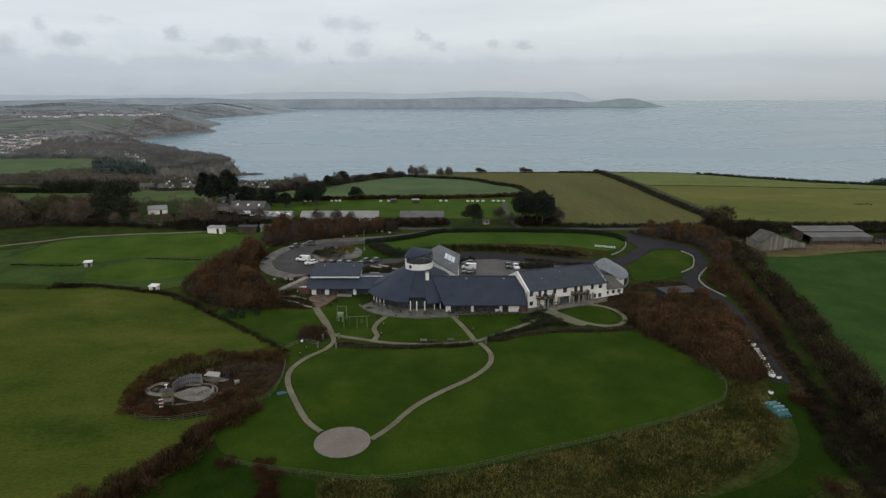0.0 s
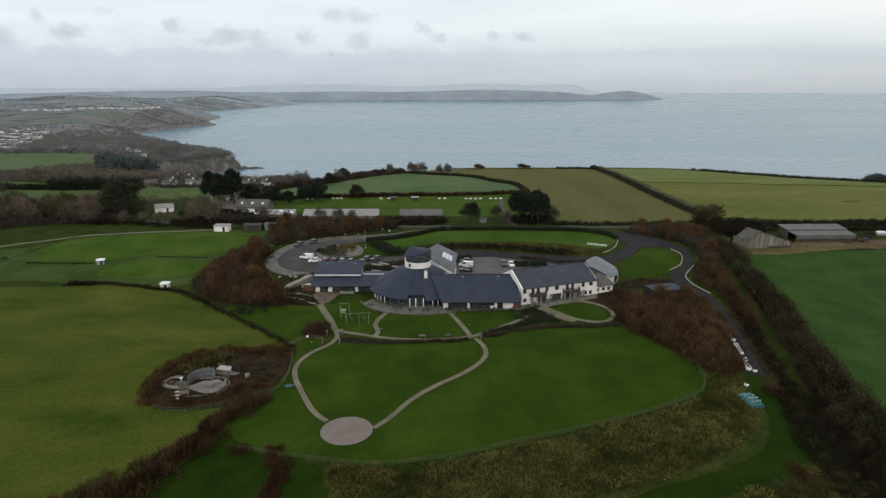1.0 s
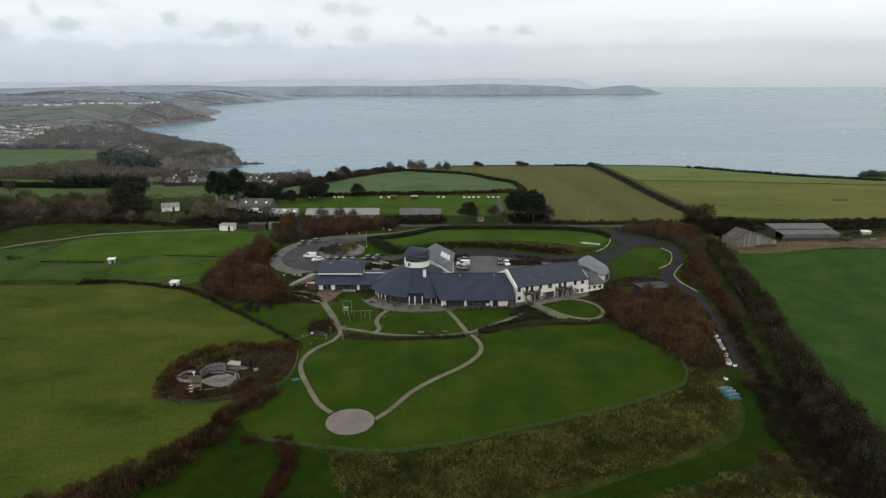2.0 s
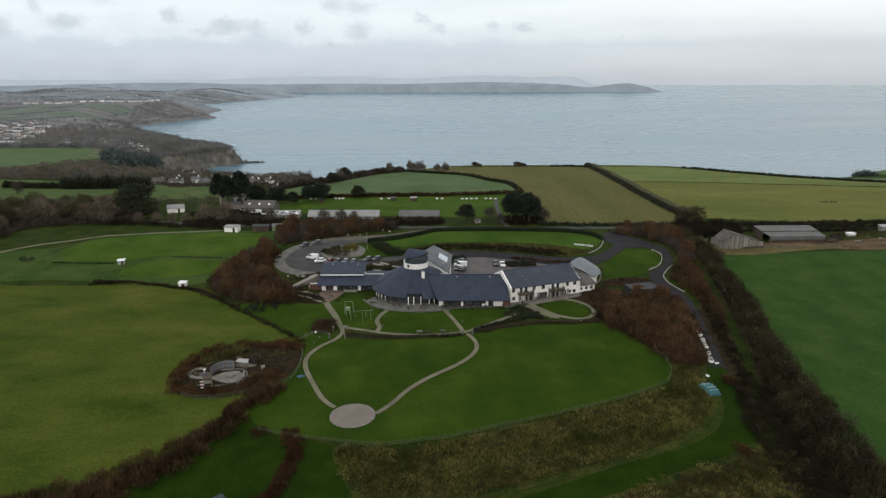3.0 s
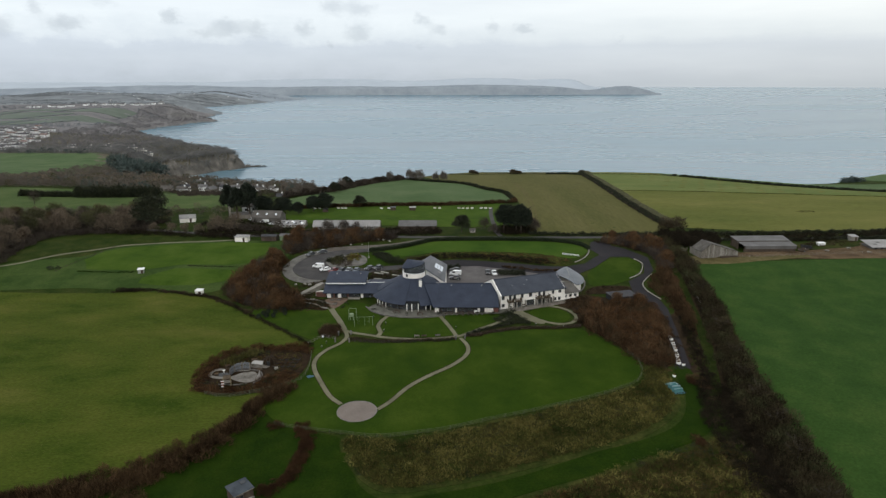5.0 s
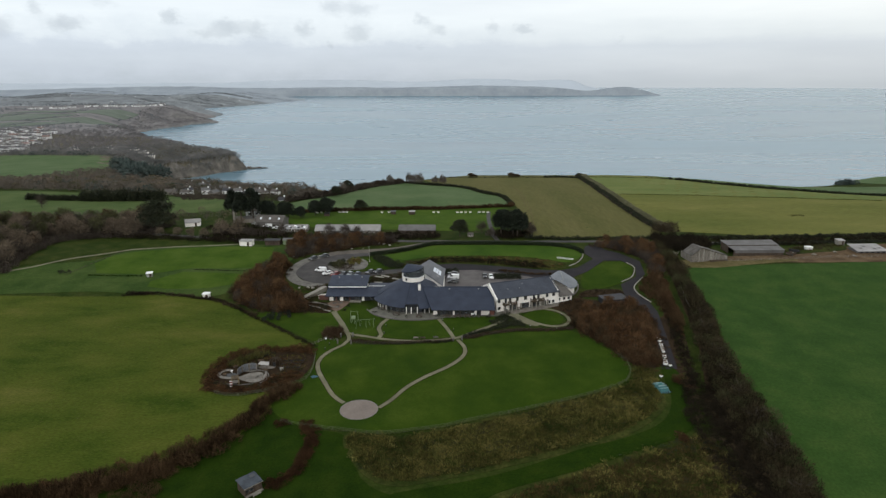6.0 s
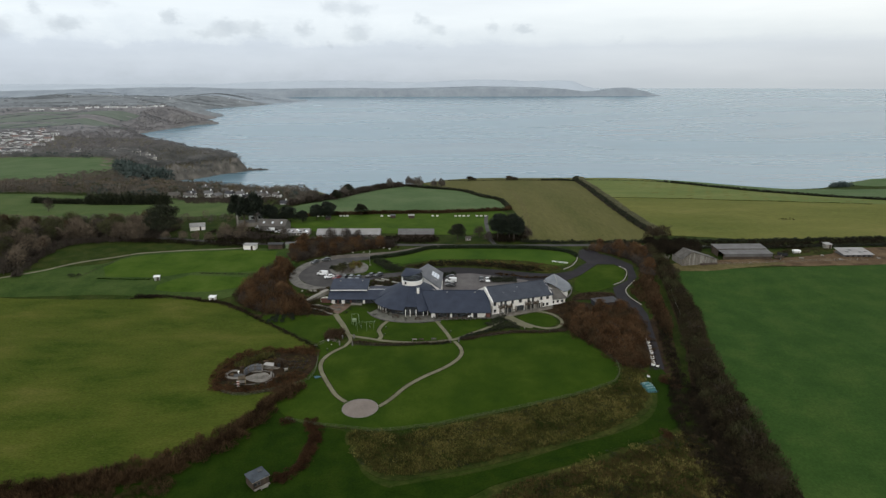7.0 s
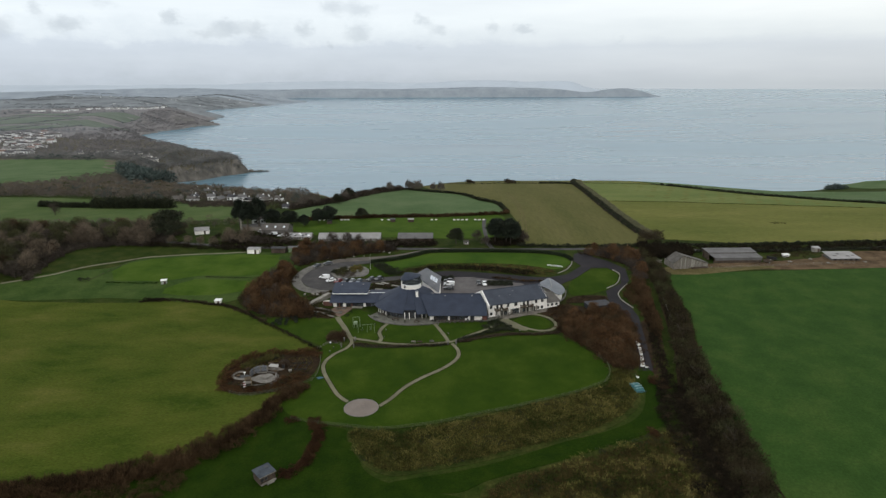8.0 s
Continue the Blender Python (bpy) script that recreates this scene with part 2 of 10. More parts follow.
RED_PAINT = material("red_paint", [(0.22, 0.05, 0.04), (0.28, 0.07, 0.05)], 1.0, 0.6)
BARK = material("bark", [(0.045, 0.038, 0.030), (0.080, 0.068, 0.055)], 0.6, 0.95, 0.02, 4.0, fine=0.3)
TWIG_RED = material("red_brown_twigs", [(0.02912, 0.01761, 0.01026), (0.06384, 0.03521, 0.01918), (0.1075, 0.05815, 0.02945), (0.1098, 0.07682, 0.04106)], 9.0, 0.9, island=0.5)
# Near-black twigs; at the track hedge's foot the tone stands for shade.
TWIG_DARK = material("near_black_twigs", [(0.0105, 0.009, 0.006), (0.0195, 0.0158, 0.0105), (0.0345, 0.0277, 0.018)], 6.0, 0.9, island=0.5)
TWIG_GREY = material("grey_twigs", [(0.0345, 0.0287, 0.0236), (0.0644, 0.0529, 0.0437), (0.101, 0.0839, 0.0684)], 9.0, 0.9, island=0.5)
TWIG_PALE = material("pale_twigs", [(0.078, 0.064, 0.0475), (0.13, 0.105, 0.075), (0.182, 0.147, 0.106)], 6.0, 0.9, island=0.5)
HEDGE_DARK = material("dark_hedge_leaves", [(0.009, 0.0128, 0.006), (0.018, 0.024, 0.00975), (0.0315, 0.0345, 0.015)], 5.0, 0.8, island=0.5)
HEDGE_TRIM = material("clipped_hedge_leaves", [(0.0096, 0.018, 0.006), (0.0156, 0.0276, 0.0084), (0.024, 0.036, 0.012)], 3.0, 0.8, island=0.5)
NEEDLES = material("pine_needles", [(0.0072, 0.0112, 0.0072), (0.0136, 0.0208, 0.012), (0.024, 0.032, 0.0176)], 3.0, 0.8, island=0.5)
BRACKEN = material("dead_bracken", [(0.020, 0.026, 0.0075), (0.040, 0.042, 0.0115), (0.070, 0.057, 0.0175), (0.112, 0.102, 0.028), (0.165, 0.145, 0.046)], 8.0, 0.95, island=0.34)
BRACKEN_BROWN = material("rusty_dead_bracken", [(0.020, 0.018, 0.008), (0.040, 0.031, 0.0125), (0.068, 0.048, 0.0185), (0.105, 0.078, 0.028)], 5.0, 0.95, island=0.34)
STRAW = material("bleached_grass", [(0.069, 0.0759, 0.018), (0.138, 0.124, 0.036), (0.23, 0.198, 0.07)], 5.0, 0.95, island=0.3)
# Same grass as the lawn; shade and lens falloff are put in its colour.
DIM_GRASS = material("shade_darkened_grass", [(0.00765, 0.01944, 0.001469), (0.01215, 0.02678, 0.002074), (0.018, 0.03283, 0.00311)], 6.0, 0.95, 0.1, 2.5, fine=0.38)
TWIG_ORANGE = material("orange_brown_twigs", [(0.04032, 0.0231, 0.0125), (0.08512, 0.0462, 0.0225), (0.1344, 0.0726, 0.034), (0.1232, 0.0836, 0.046)], 7.0, 0.9, island=0.45)
PATIO_STONE = material("worn_terrace_paving", [(0.0728, 0.06968, 0.05824), (0.1128, 0.1093, 0.091), (0.1599, 0.1547, 0.1274)], 1.6, 0.85, 0.02, 3.0, fine=0.3)
COURT = material("worn_court_asphalt", [(0.0775, 0.0713, 0.07), (0.103, 0.095, 0.0925), (0.128, 0.119, 0.115)], 5.0, 0.85, 0.01, 3.0, fine=0.2)
CAR_PARK = material("worn_car_park_asphalt", [(0.040, 0.038, 0.038), (0.056, 0.053, 0.052), (0.075, 0.070, 0.067)], 6.0, 0.8, 0.01, 3.0, fine=0.2)
BALCONY_WOOD = material("oiled_balcony_timber", [(0.0468, 0.0343, 0.02), (0.0715, 0.052, 0.031), (0.0935, 0.0702, 0.0425)], 0.8, 0.8, fine=0.2)
# Distance haze is mixed into the next three twig and leaf colours.
HEAD_WOOD = material("hazed_headland_twigs", [(0.1066, 0.11, 0.1089), (0.1698, 0.1714, 0.1684), (0.2606, 0.2517, 0.2451)], 30.0, 0.95, island=0.12)
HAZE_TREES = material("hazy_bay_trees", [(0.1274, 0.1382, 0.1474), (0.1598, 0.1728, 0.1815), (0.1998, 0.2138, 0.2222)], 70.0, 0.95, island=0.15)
FAR_EVERGREEN = material("hazed_evergreen_leaves", [(0.04147, 0.05872, 0.05655), (0.06409, 0.08417, 0.0783), (0.09425, 0.1135, 0.1022)], 10.0, 0.9, island=0.4)
TUSSOCK = material("tussock_grass", [(0.022, 0.040, 0.008), (0.042, 0.058, 0.013), (0.078, 0.080, 0.026)], 5.0, 0.95, island=0.5)
# Bluish grey: the haze over far winter woods is put into the colour.
FAR_WOOD = material("hazed_winter_wood", [(0.1207, 0.1177, 0.1219), (0.1671, 0.1619, 0.1645), (0.2242, 0.2148, 0.2132)], 45.0, 0.95, island=0.1)


for matt in (COURT, CAR_PARK):
    matt.node_tree.nodes["Principled BSDF"].inputs["Specular IOR Level"].default_value = 0.12


def slate(name, dark, mid, pale, course=0.32, rough=0.62):
    """Roof slates: a slow change of tone, single slates, and the shadow line of each course."""
    m = material(name, [dark, mid, pale], 3.5, rough, fine=0.12, bump_scale=4.0)
    t = m.node_tree
    surface = t.nodes["Principled BSDF"]
    place = next(n for n in t.nodes if n.type == "NEW_GEOMETRY")
    xyz = t.nodes.new("ShaderNodeSeparateXYZ")
    t.links.new(place.outputs["Position"], xyz.inputs[0])
    saw = calc(t, "FRACT", calc(t, "DIVIDE", xyz.outputs[2], course * 0.45))
    b = node(t, "ShaderNodeBump", Strength=0.7, Distance=0.02)
    t.links.new(saw, b.inputs["Height"])
    t.links.new(b.outputs[0], surface.inputs["Normal"])
    surface.inputs["Specular IOR Level"].default_value = 0.22
    return m


SLATE = slate("slate", (0.0205, 0.027, 0.043), (0.0265, 0.0338, 0.0535), (0.0335, 0.042, 0.064))
SLATE_WING = slate("greyer_slate", (0.034, 0.040, 0.054), (0.043, 0.050, 0.066), (0.054, 0.062, 0.079))
SLATE_PALE = slate("weathered_slate", (0.095, 0.097, 0.104), (0.125, 0.128, 0.135), (0.15, 0.153, 0.162))
SLATE_BROWN = slate("brown_slate", (0.060, 0.054, 0.048), (0.085, 0.077, 0.068), (0.11, 0.10, 0.09))


def glass(name, tint, through_it=0.85, rough=0.04):
    m = bpy.data.materials.new(name)
    m.use_nodes = True
    s = m.node_tree.nodes["Principled BSDF"]
    s.inputs["Base Color"].default_value = (*tint, 1)
    s.inputs["Roughness"].default_value = rough
    s.inputs["Transmission Weight"].default_value = through_it
    s.inputs["IOR"].default_value = 1.45
    return m


GLASS = glass("window_glass", (0.30, 0.34, 0.37))
SKYLIGHT = glass("rooflight_glass", (0.75, 0.80, 0.85), 0.2, 0.12)
LAMP_GLASS = glass("lamp_glass", (0.85, 0.82, 0.78), 0.3, 0.1)


def paint(name, colour):
    m = bpy.data.materials.new(name)
    m.use_nodes = True
    s = m.node_tree.nodes["Principled BSDF"]
    s.inputs["Base Color"].default_value = (*colour, 1)
    s.inputs["Roughness"].default_value = 0.35
    s.inputs["Coat Weight"].default_value = 0.6
    return m


CAR_WHITE, CAR_SILVER = paint("white_car_paint", (0.75, 0.76, 0.76)), paint("silver_car_paint", (0.20, 0.215, 0.23))
CAR_DARK, CAR_RED = paint("dark_car_paint", (0.025, 0.028, 0.034)), paint("red_car_paint", (0.16, 0.03, 0.03))
CAR_BLUE = paint("blue_grey_car_paint", (0.09, 0.11, 0.14))

WATER = bpy.data.materials.new("sea_water")
WATER.use_nodes = True
t = WATER.node_tree
surface = t.nodes["Principled BSDF"]
place = t.nodes.new("ShaderNodeNewGeometry")
swell = node(t, "ShaderNodeTexNoise", Scale=0.03, Detail=3.0, Roughness=0.55)
stretch = t.nodes.new("ShaderNodeVectorMath")
stretch.operation = "MULTIPLY"
stretch.inputs[1].default_value = (0.55, 1.0, 1.0)
t.links.new(place.outputs["Position"], stretch.inputs[0])
t.links.new(stretch.outputs[0], swell.inputs["Vector"])
b = node(t, "ShaderNodeBump", Strength=0.2, Distance=0.7)
t.links.new(swell.outputs[0], b.inputs["Height"])
t.links.new(b.outputs[0], surface.inputs["Normal"])
slick = node(t, "ShaderNodeTexNoise", Scale=0.0022, Detail=5.0, Roughness=0.6)
flow = t.nodes.new("ShaderNodeVectorMath")
flow.operation = "MULTIPLY"
flow.inputs[1].default_value = (0.5, 1.6, 1.0)
t.links.new(place.outputs["Position"], flow.inputs[0])
t.links.new(flow.outputs[0], slick.inputs["Vector"])
streaky = t.nodes.new("ShaderNodeVectorMath")
streaky.operation = "MULTIPLY"
streaky.inputs[1].default_value = (0.22, 1.5, 1.0)
t.links.new(place.outputs["Position"], streaky.inputs[0])
streak = node(t, "ShaderNodeTexNoise", Scale=0.018, Detail=4.0, Roughness=0.6)
t.links.new(streaky.outputs[0], streak.inputs["Vector"])
tone = ramp(t, slick.outputs[0], [(0.35, (0.074, 0.155, 0.206)), (0.52, (0.104, 0.194, 0.250)), (0.65, (0.132, 0.228, 0.284))])
tone = blend(t, 1.0, tone, ramp(t, streak.outputs[0], [(0.30, (0.80,)), (0.42, (0.97,)), (0.7, (1.06,))]), "MULTIPLY")
t.links.new(tone, surface.inputs["Base Color"])
t.links.new(calc(t, "MULTIPLY_ADD", slick.outputs[0], 0.20, 0.17), surface.inputs["Roughness"])
surface.inputs["IOR"].default_value = 1.34

# Far ground colours already hold the distance haze, paler band by band.
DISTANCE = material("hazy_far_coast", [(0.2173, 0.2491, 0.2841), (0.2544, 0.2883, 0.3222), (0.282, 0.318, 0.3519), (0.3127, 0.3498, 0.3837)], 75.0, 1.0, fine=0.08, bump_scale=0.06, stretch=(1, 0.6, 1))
BAY_HILLS = material("hazed_bay_hills", [(0.1298, 0.1408, 0.1528), (0.1738, 0.1881, 0.1995), (0.209, 0.2266, 0.2371), (0.2618, 0.2838, 0.2918)], 70.0, 1.0, fine=0.16, bump_scale=0.06, stretch=(1, 0.6, 1))
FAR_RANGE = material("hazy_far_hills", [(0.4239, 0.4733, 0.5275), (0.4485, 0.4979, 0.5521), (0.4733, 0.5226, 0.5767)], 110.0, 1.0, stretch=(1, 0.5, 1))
FAR_WALL = material("far_house_render", [(0.68, 0.69, 0.70), (0.86, 0.86, 0.86)], 20.0, 0.9, thing=0.5)
FAR_TILE = material("far_house_tile", [(0.17, 0.1283, 0.115), (0.2125, 0.1568, 0.14)], 20.0, 0.9, thing=0.5)
FAR_ROOF = material("far_house_slate", [(0.10, 0.10, 0.105), (0.15, 0.145, 0.14)], 20.0, 0.9, thing=0.5)
# Pasture green, greyed by the haze put into it.
GRASS_HAZE = material("hazed_distant_pasture", [(0.112, 0.136, 0.112), (0.132, 0.156, 0.130), (0.156, 0.177, 0.152)], 60.0, 0.95)
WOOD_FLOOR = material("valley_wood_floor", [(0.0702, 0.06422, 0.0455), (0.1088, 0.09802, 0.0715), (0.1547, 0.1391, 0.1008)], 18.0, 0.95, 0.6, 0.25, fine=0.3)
# Cliff rock with distance haze added to its colour.
FAR_CLIFF = material("hazed_cliff_rock", [(0.126, 0.1236, 0.1224), (0.174, 0.1692, 0.1632), (0.234, 0.2256, 0.2136)], 22.0, 0.95, 0.8, 0.12, stretch=(1, 1, 0.6), fine=0.22)
# Haze lifts and greys these twigs in their base colour.
FAR_TREES = material("hazed_tree_twigs", [(0.1375, 0.154, 0.168), (0.176, 0.1925, 0.2072), (0.2255, 0.242, 0.2554)], 60.0, 0.95, island=0.25)
OLIVE_TWIG = material("olive_ivy_twigs", [(0.034, 0.038, 0.0175), (0.058, 0.060, 0.028), (0.088, 0.086, 0.042)], 10.0, 0.9, island=0.45)
DARK_ROOF = material("dark_felt_roof", [(0.02976, 0.02976, 0.03354), (0.04216, 0.04216, 0.04675), (0.05456, 0.05456, 0.06002)], 2.5, 0.8, 0.01, 2.0, fine=0.15)
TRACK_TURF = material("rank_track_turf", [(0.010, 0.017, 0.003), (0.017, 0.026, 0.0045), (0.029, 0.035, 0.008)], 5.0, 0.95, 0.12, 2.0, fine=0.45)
TRACK_TWIG = material("dark_brown_hedge_twigs", [(0.0145, 0.0118, 0.0066), (0.034, 0.027, 0.015), (0.062, 0.050, 0.028)], 8.0, 0.9, island=0.45)
BANK_STRAW = material("pale_bank_grass", [(0.088, 0.090, 0.050), (0.135, 0.132, 0.080), (0.19, 0.182, 0.118)], 6.0, 0.95, island=0.3)
DOGWOOD = material("dark_red_dogwood", [(0.0276, 0.015, 0.009), (0.0506, 0.027, 0.014), (0.0759, 0.042, 0.02)], 5.0, 0.9, island=0.5)
TWIG_BROWN = material("warm_brown_twigs", [(0.03352, 0.02142, 0.01296), (0.06885, 0.04446, 0.02662), (0.1049, 0.0711, 0.04284)], 11.0, 0.9, island=0.5)
WORN_STONE = material("worn_garden_stone", [(0.085, 0.074, 0.062), (0.145, 0.128, 0.108), (0.21, 0.19, 0.165)], 1.6, 0.85, 0.03, 2.5, fine=0.3)
GARDEN_STONE = material("damp_garden_paving", [(0.115, 0.105, 0.090), (0.165, 0.152, 0.132), (0.215, 0.20, 0.175)], 1.2, 0.85, 0.03, 2.5, fine=0.3)
BOARD_PALE = material("bleached_boards", [(0.22, 0.21, 0.18), (0.31, 0.295, 0.26)], 0.7, 0.85, fine=0.2)
TWIG_HEDGE = material("olive_brown_twigs", [(0.021, 0.0165, 0.0095), (0.047, 0.036, 0.021), (0.080, 0.062, 0.038)], 9.0, 0.9, island=0.45)
WOOD_TWIG = material("khaki_wood_twigs", [(0.07728, 0.06056, 0.04288), (0.1314, 0.1038, 0.07559), (0.1932, 0.1558, 0.1169)], 12.0, 0.9, island=0.35)
ROOM_WALL = material("dim_room_wall", [(0.20, 0.185, 0.16), (0.28, 0.26, 0.225)], 2.0, 0.9)
SUMMER_ROOF = slate("summerhouse_slate", (0.022, 0.027, 0.034), (0.038, 0.046, 0.056), (0.065, 0.076, 0.088))
VALLEY_GRASS = material("valley_pasture", [(0.0424, 0.07, 0.021), (0.05936, 0.088, 0.027), (0.08056, 0.104, 0.039)], 26.0, 0.95, 0.1, 1.0, fine=0.25)
TWIG_SW = material("dark_russet_twigs", [(0.02322, 0.01554, 0.00816), (0.05332, 0.0336, 0.01768), (0.09288, 0.0588, 0.0306)], 7.0, 0.9, island=0.5)
VERGE = material("grey_gravel_verge", [(0.092, 0.088, 0.080), (0.135, 0.128, 0.116), (0.18, 0.172, 0.155)], 3.0, 0.9, 0.03, 4.0, fine=0.3)
DOOR_RED = material("faded_red_door", [(0.12, 0.0495, 0.04), (0.156, 0.0675, 0.052)], 0.8, 0.6)
HILL_TOP = material("upper_hill_pasture", [(0.0884, 0.1176, 0.0351), (0.1118, 0.1368, 0.04185), (0.1404, 0.1536, 0.054)], 38.0, 0.95, 0.12, 0.6, fine=0.22, stretch=(0.5, 1.2, 1))
# Walls under the eaves get their shade as this near-black; also plot edging.
NEAR_BLACK = material("near_black_shade_and_edging", [(0.016, 0.018, 0.022), (0.028, 0.031, 0.036)], 0.9, 0.6, fine=0.2)
GARDEN_RED = material("russet_garden_stems", [(0.03238, 0.01676, 0.0081), (0.06882, 0.03631, 0.01755), (0.1093, 0.06145, 0.0297)], 4.0, 0.9, island=0.5)
TUSSOCK_PALE = material("pale_tussock_grass", [(0.050, 0.052, 0.014), (0.080, 0.076, 0.024), (0.11, 0.10, 0.036)], 4.0, 0.95, island=0.4)
CANVAS = material("dull_canvas", [(0.276, 0.2622, 0.2438), (0.368, 0.3542, 0.3312)], 1.2, 0.8, fine=0.1)
GLASS_CAR = paint("car_glass", (0.012, 0.015, 0.018))
POND = paint("dark_pond_water", (0.010, 0.012, 0.011))
POND.node_tree.nodes["Principled BSDF"].inputs["Coat Weight"].default_value = 0.0


# ---- mesh helpers ----
def mesh_of(name, verts, faces, mat, smooth=False):
    me = bpy.data.meshes.new(name)
    me.from_pydata([tuple(v) for v in verts], [], [tuple(f) for f in faces])
    me.materials.append(mat)
    if smooth:
        me.polygons.foreach_set("use_smooth", [True] * len(me.polygons))
    me.update()
    return me


def array_mesh(name, verts, tris, mat):
    """A mesh from numpy arrays: n x 3 places, m x 3 corners."""
    me = bpy.data.meshes.new(name)
    me.vertices.add(len(verts))
    me.vertices.foreach_set("co", np.asarray(verts, dtype=np.float32).ravel())
    me.loops.add(len(tris) * 3)
    me.loops.foreach_set("vertex_index", np.asarray(tris, dtype=np.int32).ravel())
    me.polygons.add(len(tris))
    me.polygons.foreach_set("loop_start", np.arange(0, len(tris) * 3, 3, dtype=np.int32))
    me.materials.append(mat)
    me.update(calc_edges=True)
    return me


def thing(name, x, y, z, turn, label, category, group="", kind=""):
    ob = new(name)
    ob.matrix_world = pose(x, y, z, 0, 0, turn)
    return tagged(ob, label, category, group, kind)


def part(name, bm, mat, parent, label="", smooth=False):
    me = bpy.data.meshes.new(name)
    bm.to_mesh(me)
    bm.free()
    me.materials.append(mat)
    if smooth:
        me.polygons.foreach_set("use_smooth", [True] * len(me.polygons))
    ob = new(name, me)
    ob.parent = parent
    return tagged(ob, label)


def shared(name, me, parent, m=None, label=""):
    ob = new(name, me)
    ob.parent = parent
    if m is not None:
        ob.matrix_basis = m
    return tagged(ob, label)


def box(bm, x, y, z, sx, sy, sz, turn=0.0, bevel=0.0):
    """A box centred over (x, y) that stands on z."""
    made = bmesh.ops.create_cube(bm, size=1.0, matrix=pose(x, y, z + sz / 2, 0, 0, turn) @ Matrix.Diagonal((sx, sy, sz, 1)))
    if bevel:
        edges = list({e for v in made["verts"] for e in v.link_edges})
        bmesh.ops.bevel(bm, geom=edges, offset=bevel, segments=1, affect="EDGES")
    return bm


def boxed(*args, **more):
    return box(bmesh.new(), *args, **more)


def solid(bm, low, high):
    """A prism between two rings of places with the same count."""
    a, c = [bm.verts.new(p) for p in low], [bm.verts.new(p) for p in high]
    n = len(a)
    bm.faces.new(list(reversed(a)))
    bm.faces.new(c)
    for i in range(n):
        bm.faces.new((a[i], a[(i + 1) % n], c[(i + 1) % n], c[i]))
    return bm


def slab(bm, ring, thick):
    """A sloping sheet with thickness below it."""
    return solid(bm, [(x, y, z - thick) for x, y, z in ring], ring)


def tube(bm, a, b, r, sides=6, r2=None):
    a, b = Vector(a), Vector(b)
    m = Matrix.Translation((a + b) / 2) @ (b - a).to_track_quat("Z", "Y").to_matrix().to_4x4()
    bmesh.ops.create_cone(bm, cap_ends=True, segments=sides, radius1=r, radius2=r if r2 is None else r2, depth=(b - a).length, matrix=m)
    return bm


# ---- the lie of the land ----
PROFILE = [(-400, -16), (0, -12.5), (40, -9.5), (73, -6.3), (90, -4.2), (110, -2.4), (130, -1.0), (150, -0.2), (165, 0.5), (190, 2.6),
           (215, 4.2), (245, 5.0), (330, 4.2), (400, 2.0), (500, -3.5), (560, -10.0), (640, -24.0), (730, -55.0), (800, -96.0), (1000, -105.0)]
COAST = [(560, -60), (700, -330), (960, -490), (1030, -465), (1085, -410), (1150, -378), (1200, -415), (1400, -660), (1870, -965), (2100, -1040), (2300, -1025), (2530, -1008), (2650, -955),
         (2760, -1070), (3020, -1125), (3365, -1185), (3480, -1330), (4260, -1490), (4714, -1425), (5434, -1390), (6300, -1330), (6900, -1500), (7400, -2000), (8300, -1850), (8500, 400), (8750, 3100), (9200, 3400), (9700, 2500), (30000, 2500)]
SEA = -85.0
FAR_FROM, FAR_FOLD, FAR_EYE = 1600.0, 1180.0, (2.0, -30.0, 72.0)


def table(knots):
    """A smooth curve through the knots, sampled for np.interp."""
    a, v = np.array([k[0] for k in knots], float), np.array([k[1] for k in knots], float)
    s = np.zeros_like(v)
    s[1:-1] = (v[2:] - v[:-2]) / (a[2:] - a[:-2])
    xs, ys = [], []
    for i in range(len(a) - 1):
        u, h = np.linspace(0, 1, 24, endpoint=False), a[i + 1] - a[i]
        xs.append(a[i] + u * h)
        ys.append((2 * u**3 - 3 * u**2 + 1) * v[i] + (u**3 - 2 * u**2 + u) * h * s[i] + (3 * u**2 - 2 * u**3) * v[i + 1] + (u**3 - u**2) * h * s[i + 1])
    return np.append(np.concatenate(xs), a[-1]), np.append(np.concatenate(ys), v[-1])


PROFILE_AT, PROFILE_Z = table(PROFILE)
COAST_AT, COAST_X = np.array([c[0] for c in COAST], float), np.array([c[1] for c in COAST], float)


def ease(a, b, v):
    u = np.clip((v - a) / (b - a), 0, 1)
    return u * u * (3 - 2 * u)


